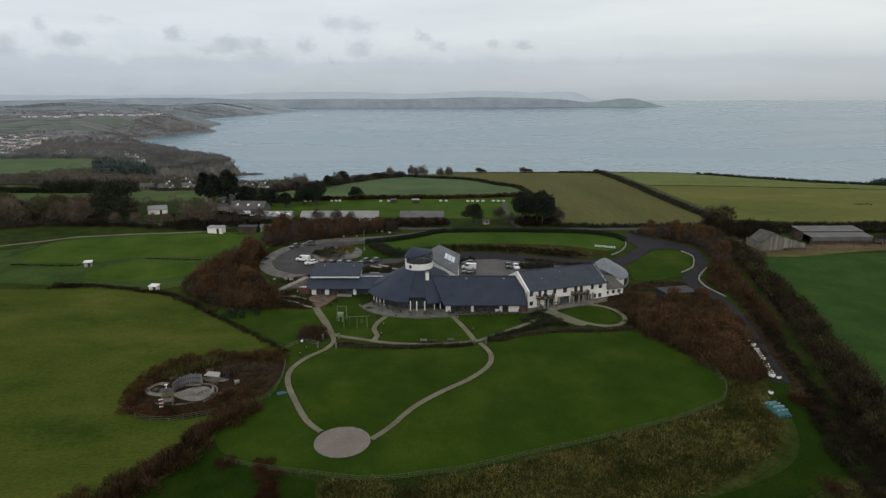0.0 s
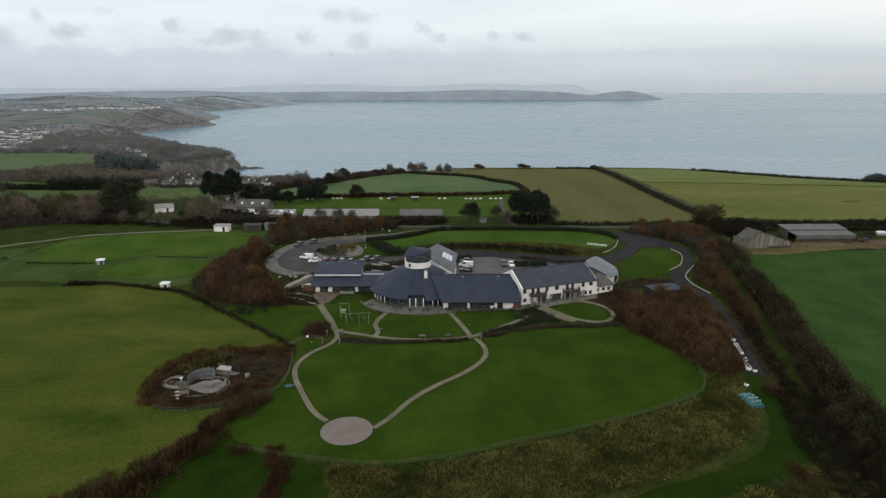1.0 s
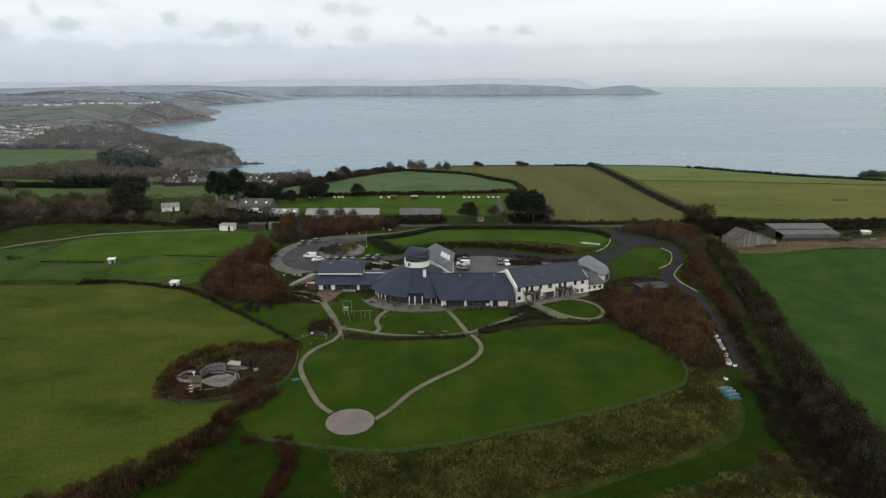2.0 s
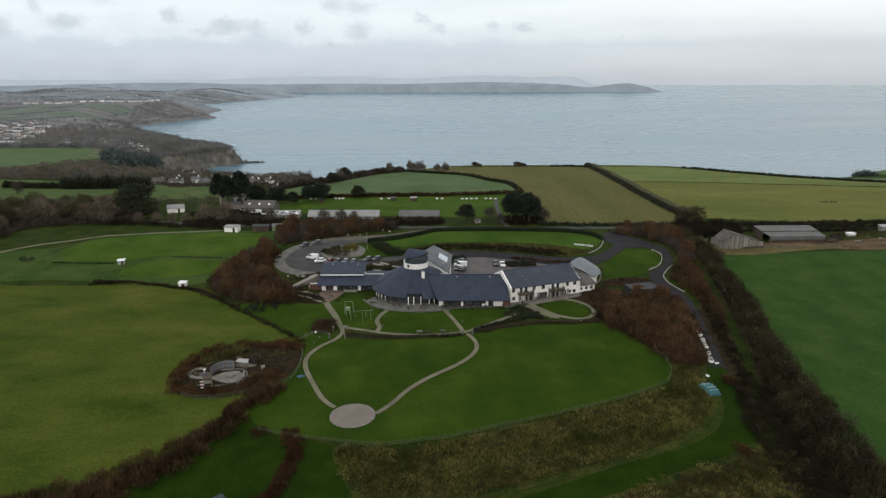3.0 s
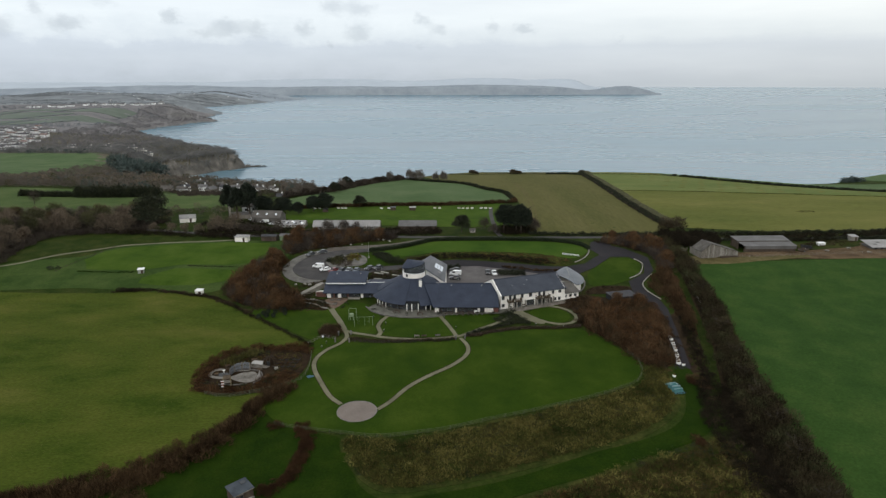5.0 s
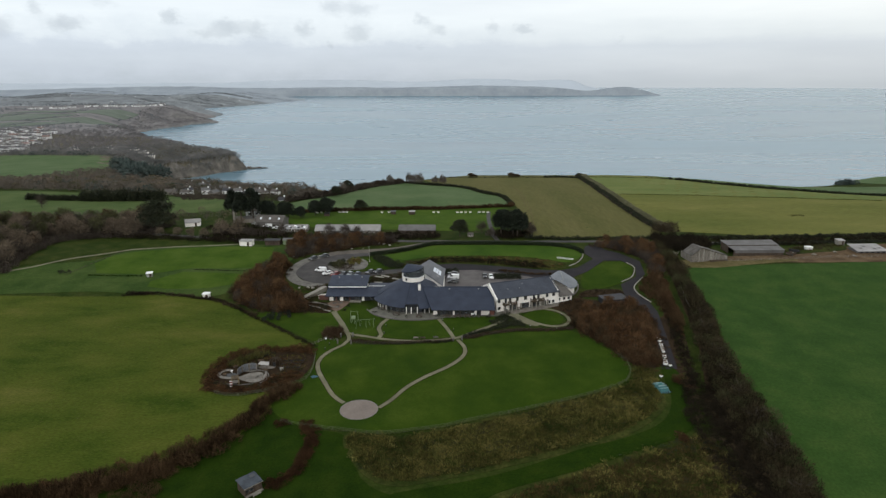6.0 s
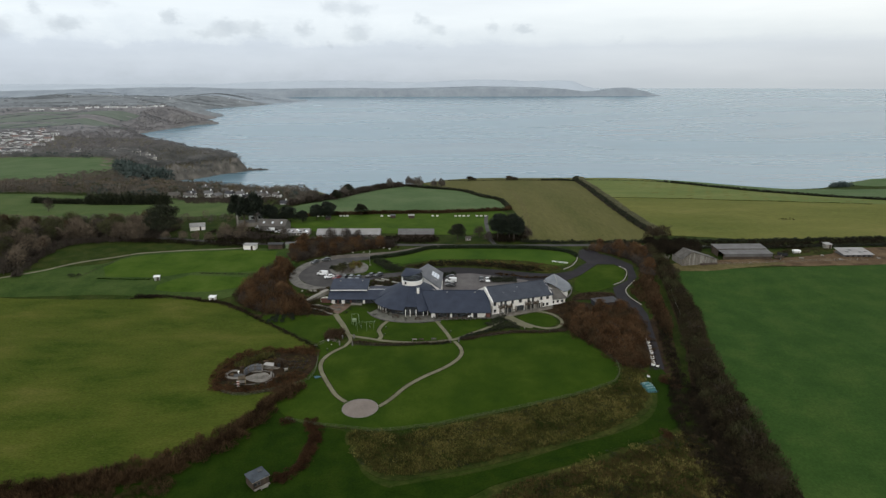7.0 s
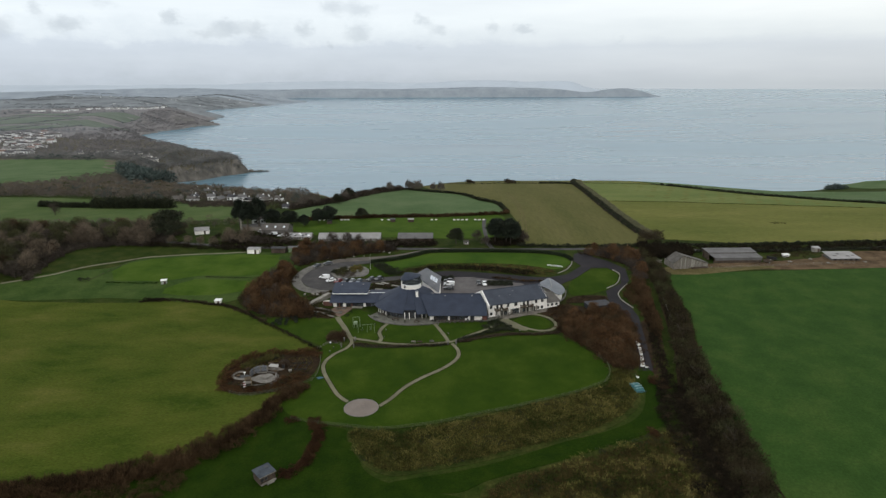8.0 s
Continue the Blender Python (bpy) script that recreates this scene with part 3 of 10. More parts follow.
def heights(x, y):
    """The height of the ground, for arrays of x and y."""
    x, y = np.asarray(x, float), np.asarray(y, float)
    near = np.interp(y, PROFILE_AT, PROFILE_Z)
    near = near - 17 * ease(345, 500, y) * ease(-50, -170, x) - 13 * ease(170, 400, x) * ease(330, 520, y)
    near = near + 26 * np.exp(-(((x - 570) / 95) ** 2) - ((y - 690) / 90) ** 2)
    west = 5.0 - 9 * ease(180, 420, y) - 22 * ease(400, 640, y) - 12 * ease(620, 900, y) + 7 * ease(1250, 1600, y) + 9 * ease(1600, 2800, y) + 14 * ease(2800, 6500, y)
    west = west + ease(7500, 9500, y) * (14 + 42 * ease(2500, 1500, x) * ease(13000, 10500, y) + 14 * np.sin(x / 900 + 0.6) + 9 * np.sin(x / 371) + 30 * np.exp(-(((x - 2800) / 400) ** 2)) - 30 * np.exp(-(((x - 2150) / 250) ** 2))) + ease(10500, 14500, y) * (45 + 110 * np.exp(-(((x + 2600) / 1900) ** 2)) + 105 * np.exp(-(((x - 1700) / 2500) ** 2)) + 30 * np.exp(-(((x + 7500) / 2600) ** 2)) + 9 * np.sin(x / 640))
    west = west + ease(3000, 4300, y) * ease(9000, 7400, y) * (17 * np.sin(x / 430 + 1.3) * np.sin(y / 560 + 0.4) + 9 * np.sin(x / 190 + y / 300))
    west = west + ease(600, 900, y) * (4 * np.sin(x / 150 + 1) * np.sin(y / 210) + 2 * np.sin(x / 61 + y / 83))
    k = ease(-90, -330, x) * ease(80, 165, y)
    z = near * (1 - k) + np.where(y < 330, np.minimum(west, near + 2), west) * k
    d = np.interp(y, COAST_AT, COAST_X) - x + 9 * np.sin(y / 37) + 6 * np.sin(y / 13.0 + 2)
    wide = 46 + 95 * ease(985, 1080, y) * ease(1330, 1200, y)
    gentle = ease(1480, 1900, y)
    steep = 0.66 - 0.40 * gentle - 0.14 * ease(3300, 4000, y)
    wide = wide + 20 + 190 * gentle + 420 * ease(3300, 4200, y)
    shore = -97 + (west + 97) * (steep * ease(-14, 26, d) + (1 - steep) * ease(10, wide, d))
    k = ease(7400, 8200, y)
    shore = shore * (1 - k) + (-97 + (shore + 97) * (0.12 + 0.88 * ease(3520, 2950, x)) * (1 - 0.16 * ease(2600, 2200, x))) * k
    k = ease(10200, 12500, y)
    shore = shore * (1 - k) + (-97 + (west + 97) * ease(3800, 2950, x * 14500 / np.maximum(y, 1.0))) * k
    beyond = (x + 96) * -0.823 + (y - 352) * 0.568
    z = z - 16 * ease(3, 34, beyond) * ease(-135, -92, x) * ease(60, -10, x - 0.4 * (y - 452)) * ease(345, 365, y)
    k = ease(560, 700, y)
    z = z * (1 - k) + np.where((x < 40) | (y > 2500), shore, np.minimum(z, -24 - 73 * ease(640, 800, y))) * k
    k = ease(17, 4.6, np.hypot(x + 17.95, y - 97.1))
    z = z * (1 - k) - 3.55 * k
    bumps = 0.12 * np.sin(x / 9.0 + 0.6) * np.sin(y / 11.0) + 0.07 * np.sin(x / 4.1 + y / 5.3)
    return z + bumps * (1 - k) * (1 - ease(140, 150, y) * ease(240, 230, y) * ease(-60, -50, x) * ease(100, 90, x))


def ground_z(x, y):
    return float(heights(np.array([x]), np.array([y]))[0])


def lay(p):
    """Folds what lies farther than FAR_FROM inwards along the line of sight, so that the distance ends before five kilometres."""
    p = np.asarray(p, float)
    e = np.array(FAR_EYE)
    v = p - e
    r = np.hypot(v[:, 0], v[:, 1])
    folded = np.where(r > FAR_FROM, FAR_FROM + FAR_FOLD * np.log(np.maximum(r, FAR_FROM) / FAR_FROM), r)
    return e + v * (folded / np.maximum(r, 1e-6))[:, None]


def polar(steps, radii, z_of):
    """A round sheet about the camera's ground point, fine ahead and coarse behind."""
    th, rr = np.meshgrid(steps, radii)
    x, y = rr * np.sin(th), -30 + rr * np.cos(th)
    z = z_of(x, y)
    verts = lay(np.stack([x.ravel(), y.ravel(), z.ravel()], 1))
    n, m = len(radii), len(steps)
    i, j = np.meshgrid(np.arange(n - 1), np.arange(m), indexing="ij")
    a, b = (i * m + j).ravel(), (i * m + (j + 1) % m).ravel()
    c, d = b + m, a + m
    return verts, np.concatenate([np.stack([a, b, c], 1), np.stack([a, c, d], 1)])


ahead = np.radians(np.concatenate([np.linspace(-56, 56, 420), np.linspace(60, 300, 60)]))
verts, tris = polar(ahead, np.concatenate([np.linspace(0.01, 60, 14), np.geomspace(65, 22000, 400)]), heights)
ground = tagged(new("ground", array_mesh("ground", verts, tris, GRASS_ROUGH)), "rough winter grass and scrub ground falling to the sea", "ground", kind="structure")
ground.data.materials.append(CLIFF)
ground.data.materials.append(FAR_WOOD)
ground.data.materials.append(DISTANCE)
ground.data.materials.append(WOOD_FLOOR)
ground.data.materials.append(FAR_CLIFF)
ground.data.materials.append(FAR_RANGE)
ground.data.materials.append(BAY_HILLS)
normal = np.zeros(len(tris) * 3)
ground.data.polygons.foreach_get("normal", normal)
middle = verts[tris].mean(1)
steep = (normal[2::3] < np.where(middle[:, 1] < 1350, 0.70, 0.82)) & (middle[:, 1] > 540)
# reach picks the ground colour; each farther band has more haze in it
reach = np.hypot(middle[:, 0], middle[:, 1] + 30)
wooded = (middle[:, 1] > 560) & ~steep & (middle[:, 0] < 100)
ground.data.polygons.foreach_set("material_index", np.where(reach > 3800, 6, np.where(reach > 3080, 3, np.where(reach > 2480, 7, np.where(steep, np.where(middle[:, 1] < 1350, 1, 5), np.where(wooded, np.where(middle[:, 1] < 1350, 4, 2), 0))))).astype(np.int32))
ground.data.polygons.foreach_set("use_smooth", [True] * len(tris))

verts, tris = polar(np.radians(np.concatenate([np.linspace(-56, 56, 160), np.linspace(60, 300, 40)])), np.geomspace(420, 26000, 160), lambda x, y: np.full_like(x, SEA))
sea = tagged(new("water", array_mesh("water", verts, tris, WATER)), "calm grey-blue sea in a wide bay", "sea", kind="structure")
sea.data.polygons.foreach_set("use_smooth", [True] * len(tris))


def smooth_line(points, gap=2.0, closed=False):
    """A curve through plan points (Catmull-Rom), with a place every gap metres."""
    p = [np.array(q, float) for q in points]
    n = len(p)
    res = []
    for i in range(n if closed else n - 1):
        a = p[(i - 1) % n] if closed or i > 0 else p[0]
        b, c = p[i], p[(i + 1) % n]
        d = p[(i + 2) % n] if closed or i + 2 < n else p[-1]
        k = max(1, int(np.linalg.norm(c - b) / gap))
        for s in range(k):
            u = s / k
            res.append(0.5 * ((2 * b) + (c - a) * u + (2 * a - 5 * b + 4 * c - d) * u * u + (3 * b - a - 3 * c + d) * u**3))
    if not closed:
        res.append(p[-1])
    return np.array(res)


def inside(ring, x, y):
    """Which of the places lie within the closed ring."""
    hit = np.zeros(np.shape(x), bool)
    n = len(ring)
    for i in range(n):
        (xa, ya), (xb, yb) = ring[i], ring[(i + 1) % n]
        if ya == yb:
            continue
        cross = (ya > y) != (yb > y)
        hit ^= cross & (x < (xb - xa) * (y - ya) / (yb - ya) + xa)
    return hit


def patch(name, points, mat, rise=0.06, cell=4.0, round_it=True, label="", category="", parent=None):
    """A piece of ground cover, draped on the land, with a skirt down into it."""
    ring = smooth_line(points, cell * 0.5, True) if round_it else np.array(points, float)
    bm = bmesh.new()
    bm.faces.new([bm.verts.new((x, y, 0)) for x, y in ring])
    lo, hi = ring.min(0), ring.max(0)
    for axis in (0, 1):
        no = (1, 0, 0) if axis == 0 else (0, 1, 0)
        for v in np.arange(lo[axis] + cell, hi[axis], cell):
            co = (v, 0, 0) if axis == 0 else (0, v, 0)
            bmesh.ops.bisect_plane(bm, geom=bm.verts[:] + bm.edges[:] + bm.faces[:], plane_co=co, plane_no=no)
    bmesh.ops.triangulate(bm, faces=bm.faces[:])
    bm.verts.ensure_lookup_table()
    rim = [e for e in bm.edges if e.is_boundary]
    made = bmesh.ops.extrude_edge_only(bm, edges=rim)["geom"]
    skirt = {v for v in made if isinstance(v, bmesh.types.BMVert)}
    x, y = np.array([v.co.x for v in bm.verts]), np.array([v.co.y for v in bm.verts])
    z = heights(x, y) + np.array([-0.3 if v in skirt else rise for v in bm.verts])
    for v, q in zip(bm.verts, lay(np.stack([x, y, z], 1))):
        v.co = q
    bmesh.ops.recalc_face_normals(bm, faces=bm.faces[:])
    me = bpy.data.meshes.new(name)
    bm.to_mesh(me)
    bm.free()
    me.materials.append(mat)
    return tagged(new(name, me), label, category, kind="structure")


def ribbon(name, points, width, mat, rise=0.08, gap=1.5, closed=False, label="", category="path", thick=0.35, raised=True):
    """A path or road of even width along a curve, with sides; a raised one stands a kerb's height over the land."""
    line = smooth_line(points, gap, closed)
    t = np.gradient(line, axis=0)
    if closed:
        t = np.roll(line, -1, 0) - np.roll(line, 1, 0)
    t /= np.linalg.norm(t, axis=1)[:, None] + 1e-9
    nrm = np.stack([-t[:, 1], t[:, 0]], 1)
    rows = []
    for off, drop in ((0.5, -thick), (0.5, 0), (0.17, 0.015), (-0.17, 0.015), (-0.5, 0), (-0.5, -thick)):
        p = line + nrm * width * off
        rows.append(np.stack([p[:, 0], p[:, 1], heights(p[:, 0], p[:, 1]) + rise + drop], 1))
    k, n = len(rows), len(line)
    verts = np.concatenate(rows)
    faces = []
    for i in range(n if closed else n - 1):
        j = (i + 1) % n
        for r in range(k - 1):
            faces.append((r * n + i, (r + 1) * n + i, (r + 1) * n + j, r * n + j))
    return tagged(new(name, mesh_of(name, verts, faces, mat)), label, category, kind="structure")


# ---- fields ----
patch("field_west", [(-36, 130), (-46, 140), (-60, 153), (-78, 168), (-104, 174.5), (-118, 172), (-160, 172), (-240, 175), (-260, 100), (-200, 40), (-102, 60), (-82, 66), (-60, 74), (-47, 86), (-41, 98), (-42, 105.5),
                     (-50, 103.4), (-58, 104.4), (-62.4, 110), (-63, 117), (-60, 125), (-50, 130)], GRASS_PASTURE, 0.07, 5.0, label="tussocky olive-green winter pasture", category="field")
patch("field_sports", [(-135, 176), (-116, 175), (-88, 171.5), (-76, 178), (-72, 195), (-62, 212), (-60, 232), (-75, 234), (-110, 234), (-140, 224), (-150, 210), (-170, 204), (-185, 190), (-195, 175.5), (-165, 173.5)], GRASS_DULL, 0.07, 5.0, label="green grass margin of a playing field", category="field")
patch("pitch_north", [(-146, 206), (-143.5, 217), (-134, 224.5), (-112, 229), (-86, 231), (-75, 230), (-73, 219), (-74, 202), (-84, 200.4), (-102, 201), (-107, 199.5), (-117, 194), (-128, 194), (-139, 194.5)], GRASS_MOWN, 0.11, 4.0, False, label="bright mown playing pitch", category="pitch")
patch("pitch_south", [(-104, 197), (-92, 195.8), (-80, 194.5), (-75, 193.5), (-77.5, 183.5), (-88, 179.5), (-104, 179), (-112, 181), (-113, 186), (-109, 192)], GRASS_MOWN, 0.11, 4.0, False, label="bright mown playing pitch", category="pitch")
patch("field_orchard", [(-36, 134), (-58, 152), (-64, 158), (-50, 157), (-44, 158), (-36, 158), (-31, 148), (-28, 140), (-30, 136)], GRASS_LAWN, 0.07, 3.0, label="green grass with young trees", category="lawn")
patch("lawn_meadow", [(-32, 90.5), (-20, 88), (-12, 87), (5, 90.5), (19, 95), (33, 100), (45, 105), (55.5, 110.5), (58.7, 116), (59, 121), (55, 130), (48, 141), (42, 143), (30, 142), (20, 139.5), (8, 136), (-3, 134), (-11, 132.3), (-24, 132.6), (-33, 136),
                      (-37, 131), (-34, 121), (-36, 113), (-42, 106), (-40, 96)], GRASS_LAWN, 0.09, 2.0, label="large mown lawn sloping to the fence", category="lawn")
# The lower lawn's shading comes from this darker grass colour.
patch("lawn_south", [(-40, 103), (-43, 92), (-48, 85), (-60, 74), (-82, 66), (-60, 40), (-20, 20), (20, 40), (14, 60), (-4, 66), (-14, 72), (-20, 86), (-32, 90)], DIM_GRASS, 0.05, 4.0, label="green meadow below the fence", category="lawn")
patch("lawn_garden_west", [(-34, 157), (-30, 148), (-27, 141), (-20, 138), (-17.5, 140), (-18.5, 145), (-17.5, 150), (-19, 156), (-24, 163), (-30, 164)], GRASS_LAWN, 0.07, 2.0, label="lawn under the swings", category="lawn")
patch("lawn_garden_middle", [(-15, 151.5), (-16, 146), (-15, 138), (-4, 136.3), (6.5, 137.5), (4.5, 144), (1.3, 152.3), (-6, 150.8)], GRASS_LAWN, 0.07, 2.0, label="clipped lawn between two paths", category="lawn")
patch("lawn_garden_east", [(3.5, 152.5), (6.2, 145), (8.6, 138), (14, 142.5), (20, 147), (25, 152), (22, 154), (10, 154.5)], GRASS_LAWN, 0.07, 2.0, label="clipped lawn before the low wing", category="lawn")
patch("lawn_round", [(32.1, 154), (35.1, 149.8), (39.3, 147), (43.5, 147.6), (46, 151.3), (45.5, 155.5), (41.6, 159), (36.4, 159)], GRASS_LAWN, 0.07, 2.0, label="oval clipped lawn ringed by a path", category="lawn")
patch("lawn_north", [(-27, 216), (-17, 220), (-8, 226), (-2, 231.5), (8, 233), (20, 233.5), (46, 232.5), (60, 229), (66, 223), (66.5, 217), (59, 208.5), (52, 210.5), (44, 214), (31, 216.5), (14, 217), (2, 216.5), (-6, 213.5), (-15, 210), (-23, 212)], GRASS_SPORT, 0.07, 4.0, label="green lawn behind a clipped hedge", category="lawn")
patch("lawn_island", [(60.5, 190), (66, 198.5), (74.5, 207.5), (82.5, 207.5), (84, 200), (80, 190), (73, 183), (65, 179), (59, 179.5)], GRASS_LAWN, 0.07, 2.5, label="green lawn island in the drive", category="lawn")
patch("lawn_car_park", [(-33, 201), (-37, 207), (-34, 212), (-24, 214), (-14, 211), (-14, 204), (-22, 200)], GRASS_LAWN, 0.07, 2.5, label="small lawn beside the car park", category="lawn")
patch("field_east", [(87, 97), (90, 118), (100.5, 159), (104, 186), (106.5, 200.5), (125, 203.5), (153, 205.5), (182, 207.3), (240, 211), (330, 208), (330, 40), (85, 40), (86, 78)], GRASS_CROP, 0.08, 6.0, label="deep green field of young crop", category="field")
patch("field_stubble", [(46, 248), (75, 246), (112, 247), (117, 262), (115, 290), (116, 349), (120, 420), (126, 499), (135, 540), (60, 540), (0, 520), (-14, 478), (0, 440), (22, 419), (36, 388), (48, 368), (50, 335), (52, 290)], STUBBLE, 0.10, 9.0, round_it=False, label="brownish green sloping field", category="field")
patch("field_hill", [(120, 262), (160, 250), (215, 253), (330, 265), (420, 300), (360, 350), (308, 388), (280, 413), (249, 441), (209, 487), (190, 540), (140, 540), (129, 499), (123, 420), (119, 349), (118, 290)], GRASS_HILL, 0.10, 9.0, round_it=False, label="pale green hill pasture", category="field")
patch("field_hill_upper", [(122, 383), (169, 378), (205, 371), (241, 365), (276, 359), (300, 352), (340, 362), (308, 386), (280, 410), (249, 438), (208, 484), (188, 510), (150, 520), (130, 497), (124, 420)], HILL_TOP, 0.14, 9.0, round_it=False, label="greener upper part of a hill pasture", category="field")
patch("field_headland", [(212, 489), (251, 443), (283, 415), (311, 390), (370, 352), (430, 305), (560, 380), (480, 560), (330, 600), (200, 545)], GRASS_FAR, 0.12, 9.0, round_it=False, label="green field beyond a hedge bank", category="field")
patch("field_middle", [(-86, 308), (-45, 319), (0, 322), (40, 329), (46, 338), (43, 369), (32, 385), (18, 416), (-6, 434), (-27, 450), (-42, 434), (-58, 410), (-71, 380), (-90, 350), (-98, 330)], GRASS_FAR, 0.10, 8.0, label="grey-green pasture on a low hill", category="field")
patch("field_paddock", [(-86, 305), (-45, 315), (0, 318), (40, 325), (44, 300), (42, 270), (20, 262), (-25, 264), (-60, 268), (-84, 285)], GRASS_MOWN, 0.08, 6.0, label="green paddock with rows of small boxes", category="field")
patch("field_valley", [(-330, 345), (-250, 322), (-190, 314), (-150, 312), (-112, 322), (-112, 356), (-150, 380), (-190, 404), (-260, 430), (-360, 450), (-460, 440), (-420, 370)], VALLEY_GRASS, 0.12, 9.0, label="green pasture in the valley", category="field")
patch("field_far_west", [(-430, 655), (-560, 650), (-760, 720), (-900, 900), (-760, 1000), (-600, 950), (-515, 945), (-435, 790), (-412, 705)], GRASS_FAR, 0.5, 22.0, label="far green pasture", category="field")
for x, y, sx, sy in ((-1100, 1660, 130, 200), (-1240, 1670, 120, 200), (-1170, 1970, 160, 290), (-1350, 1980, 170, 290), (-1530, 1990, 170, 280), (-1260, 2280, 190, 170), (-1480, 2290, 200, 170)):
    patch("field_distant", [(x - sx / 2, y - sy / 2), (x + sx / 2, y - sy / 2 + 12), (x + sx / 2 - 8, y + sy / 2), (x - sx / 2 + 10, y + sy / 2 - 10)], GRASS_HAZE, 1.2, 30.0, False, "far green field, greyed with haze", "field")
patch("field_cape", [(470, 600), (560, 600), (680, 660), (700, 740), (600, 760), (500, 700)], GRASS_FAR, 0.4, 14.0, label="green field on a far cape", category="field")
patch("track_floor", [(101, 232), (106, 230), (103, 186), (100, 159), (89, 118), (86, 97), (85, 40), (72.5, 40), (73, 82), (74.5, 103), (80, 128), (88, 159), (94, 190)], LEAF_LITTER, 0.07, 4.0, label="dark leaf-strewn ground of a sunken track", category="track")
patch("bracken_bank", [(-20, 86.5), (-7, 86.5), (5, 89.5), (19, 94), (35, 100.3), (46, 104.5), (57, 109.5), (60, 119), (66, 118), (65, 108), (62, 97), (48, 86), (22.5, 77), (5, 72), (-8, 70), (-16, 76)], BRACKEN_SOIL, 0.09, 3.0, label="steep bank of dead bracken and grass", category="bank")
patch("bracken_corner", [(14, 60), (17.5, 68), (31, 73), (50, 80.5), (62, 85), (68, 88), (71, 80), (71, 50), (40, 30), (16, 40)], BRACKEN_SOIL, 0.09, 3.0, label="rough corner of dead bracken", category="bank")
patch("grass_ride", [(-8, 67), (8, 71), (22, 75.5), (37, 82), (48, 85.5), (60, 92), (66, 103), (68, 117), (72, 117), (72, 104), (69, 92), (62, 86), (50, 81), (31, 73.5), (17, 68.5), (8, 64)], DIM_GRASS, 0.10, 2.5, label="mown grass track round the bank", category="track")
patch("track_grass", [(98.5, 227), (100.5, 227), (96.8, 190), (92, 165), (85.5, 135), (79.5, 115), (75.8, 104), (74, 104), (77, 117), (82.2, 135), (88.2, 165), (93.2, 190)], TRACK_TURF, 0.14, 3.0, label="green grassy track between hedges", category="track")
patch("field_margin", [(104, 203), (108, 201.2), (124.5, 202), (143, 206.5), (160, 209.6), (160, 212.5), (140, 211), (125, 210), (112, 211.5), (107, 208)], MARGIN, 0.11, 3.0, label="trampled tan grass margin before a barn", category="field margin")
patch("farmyard", [(128, 208.5), (140, 208), (160, 207.5), (200, 209), (230, 213), (230, 234), (200, 232), (165, 219), (135, 216), (126, 213)], SOIL, 0.10, 4.0, label="muddy brown farmyard", category="yard")

# ---- roads and paths ----
ribbon("road_lane", [(-170, 262), (-130, 252), (-90, 243), (-55, 245), (-20, 241), (10, 239.5), (40, 239), (68, 239.5), (82, 239), (110, 237), (170, 237), (230, 241), (330, 250)], 3.6, CAR_PARK, 0.10, 3.0, label="narrow grey country lane", category="road")
for side in (-0.9, 0.9):
    ribbon("wheel_track", [(58.6 + side, 428), (59.5 + side, 387), (58 + side, 340), (54.5 + side, 294), (51 + side, 262)], 0.5, MARGIN, 0.13, 3.0, label="pale wheel track along a field edge", category="track")
ribbon("road_spur", [(12, 238.4), (2, 237.6), (-5, 234.6), (-11, 230.4), (-18, 226.6), (-28, 223.8), (-38, 222.2), (-47, 219.5)], 5.2, GRAVEL_DARK, 0.12, 2.0, label="pale gravelled entrance", category="road")
ribbon("road_track_pines", [(31, 241), (29.8, 250), (29.6, 265), (29.8, 282), (30.6, 300), (32, 312)], 2.2, CAR_PARK, 0.13, 2.0, label="narrow worn track past the pines", category="track")
patch("car_park", [(-27, 222), (-41, 219), (-50, 213), (-55.5, 205), (-57, 196), (-53.5, 189.5), (-49, 185.5), (-43, 184), (-36, 186), (-30, 189.5), (-24, 192.2), (-16, 194.6), (-6, 197.4), (-5, 201.5), (-18, 199), (-28, 196.5), (-36, 197), (-42.5, 203), (-40, 211), (-33, 215.5), (-26, 218)], CAR_PARK, 0.10, 2.5, label="curved worn asphalt car park", category="car park")
ribbon("verge_gravel", [(-42, 220.6), (-51, 215.4), (-57.2, 207), (-58.8, 196), (-55.6, 188), (-50, 183.8), (-42.5, 182.6)], 4.4, VERGE, 0.075, 2.0, label="pale gravel verge round the car park", category="verge")
patch("courtyard", [(0.5, 180), (2, 205), (9, 206.2), (18, 205), (30, 202.6), (41, 199.8), (48, 198.2), (54, 198.4), (61.5, 201.5), (70.5, 212.5), (68, 221), (71, 231), (79, 236), (79, 226), (84, 220.5), (90, 209), (87.6, 194), (82.5, 186.5), (78.6, 180.5), (78.2, 174), (80.6, 168), (80.8, 158), (77, 138), (72.8, 117), (68.4, 117), (72.2, 134), (75, 151), (74, 165), (73.2, 174), (74.6, 183), (83, 191), (86, 202), (82, 210), (74.5, 210), (65, 197.5), (54, 187.5), (38, 182), (19, 179)], ASPHALT, 0.10, 2.5, round_it=False, label="asphalt service court and curving drive", category="drive")
patch("forecourt", [(4.5, 181), (6.5, 198), (18, 198.5), (29, 195), (41, 190.5), (38, 183.5), (22, 180.5)], COURT, 0.13, 2.5, round_it=False, label="paler worn forecourt", category="yard")
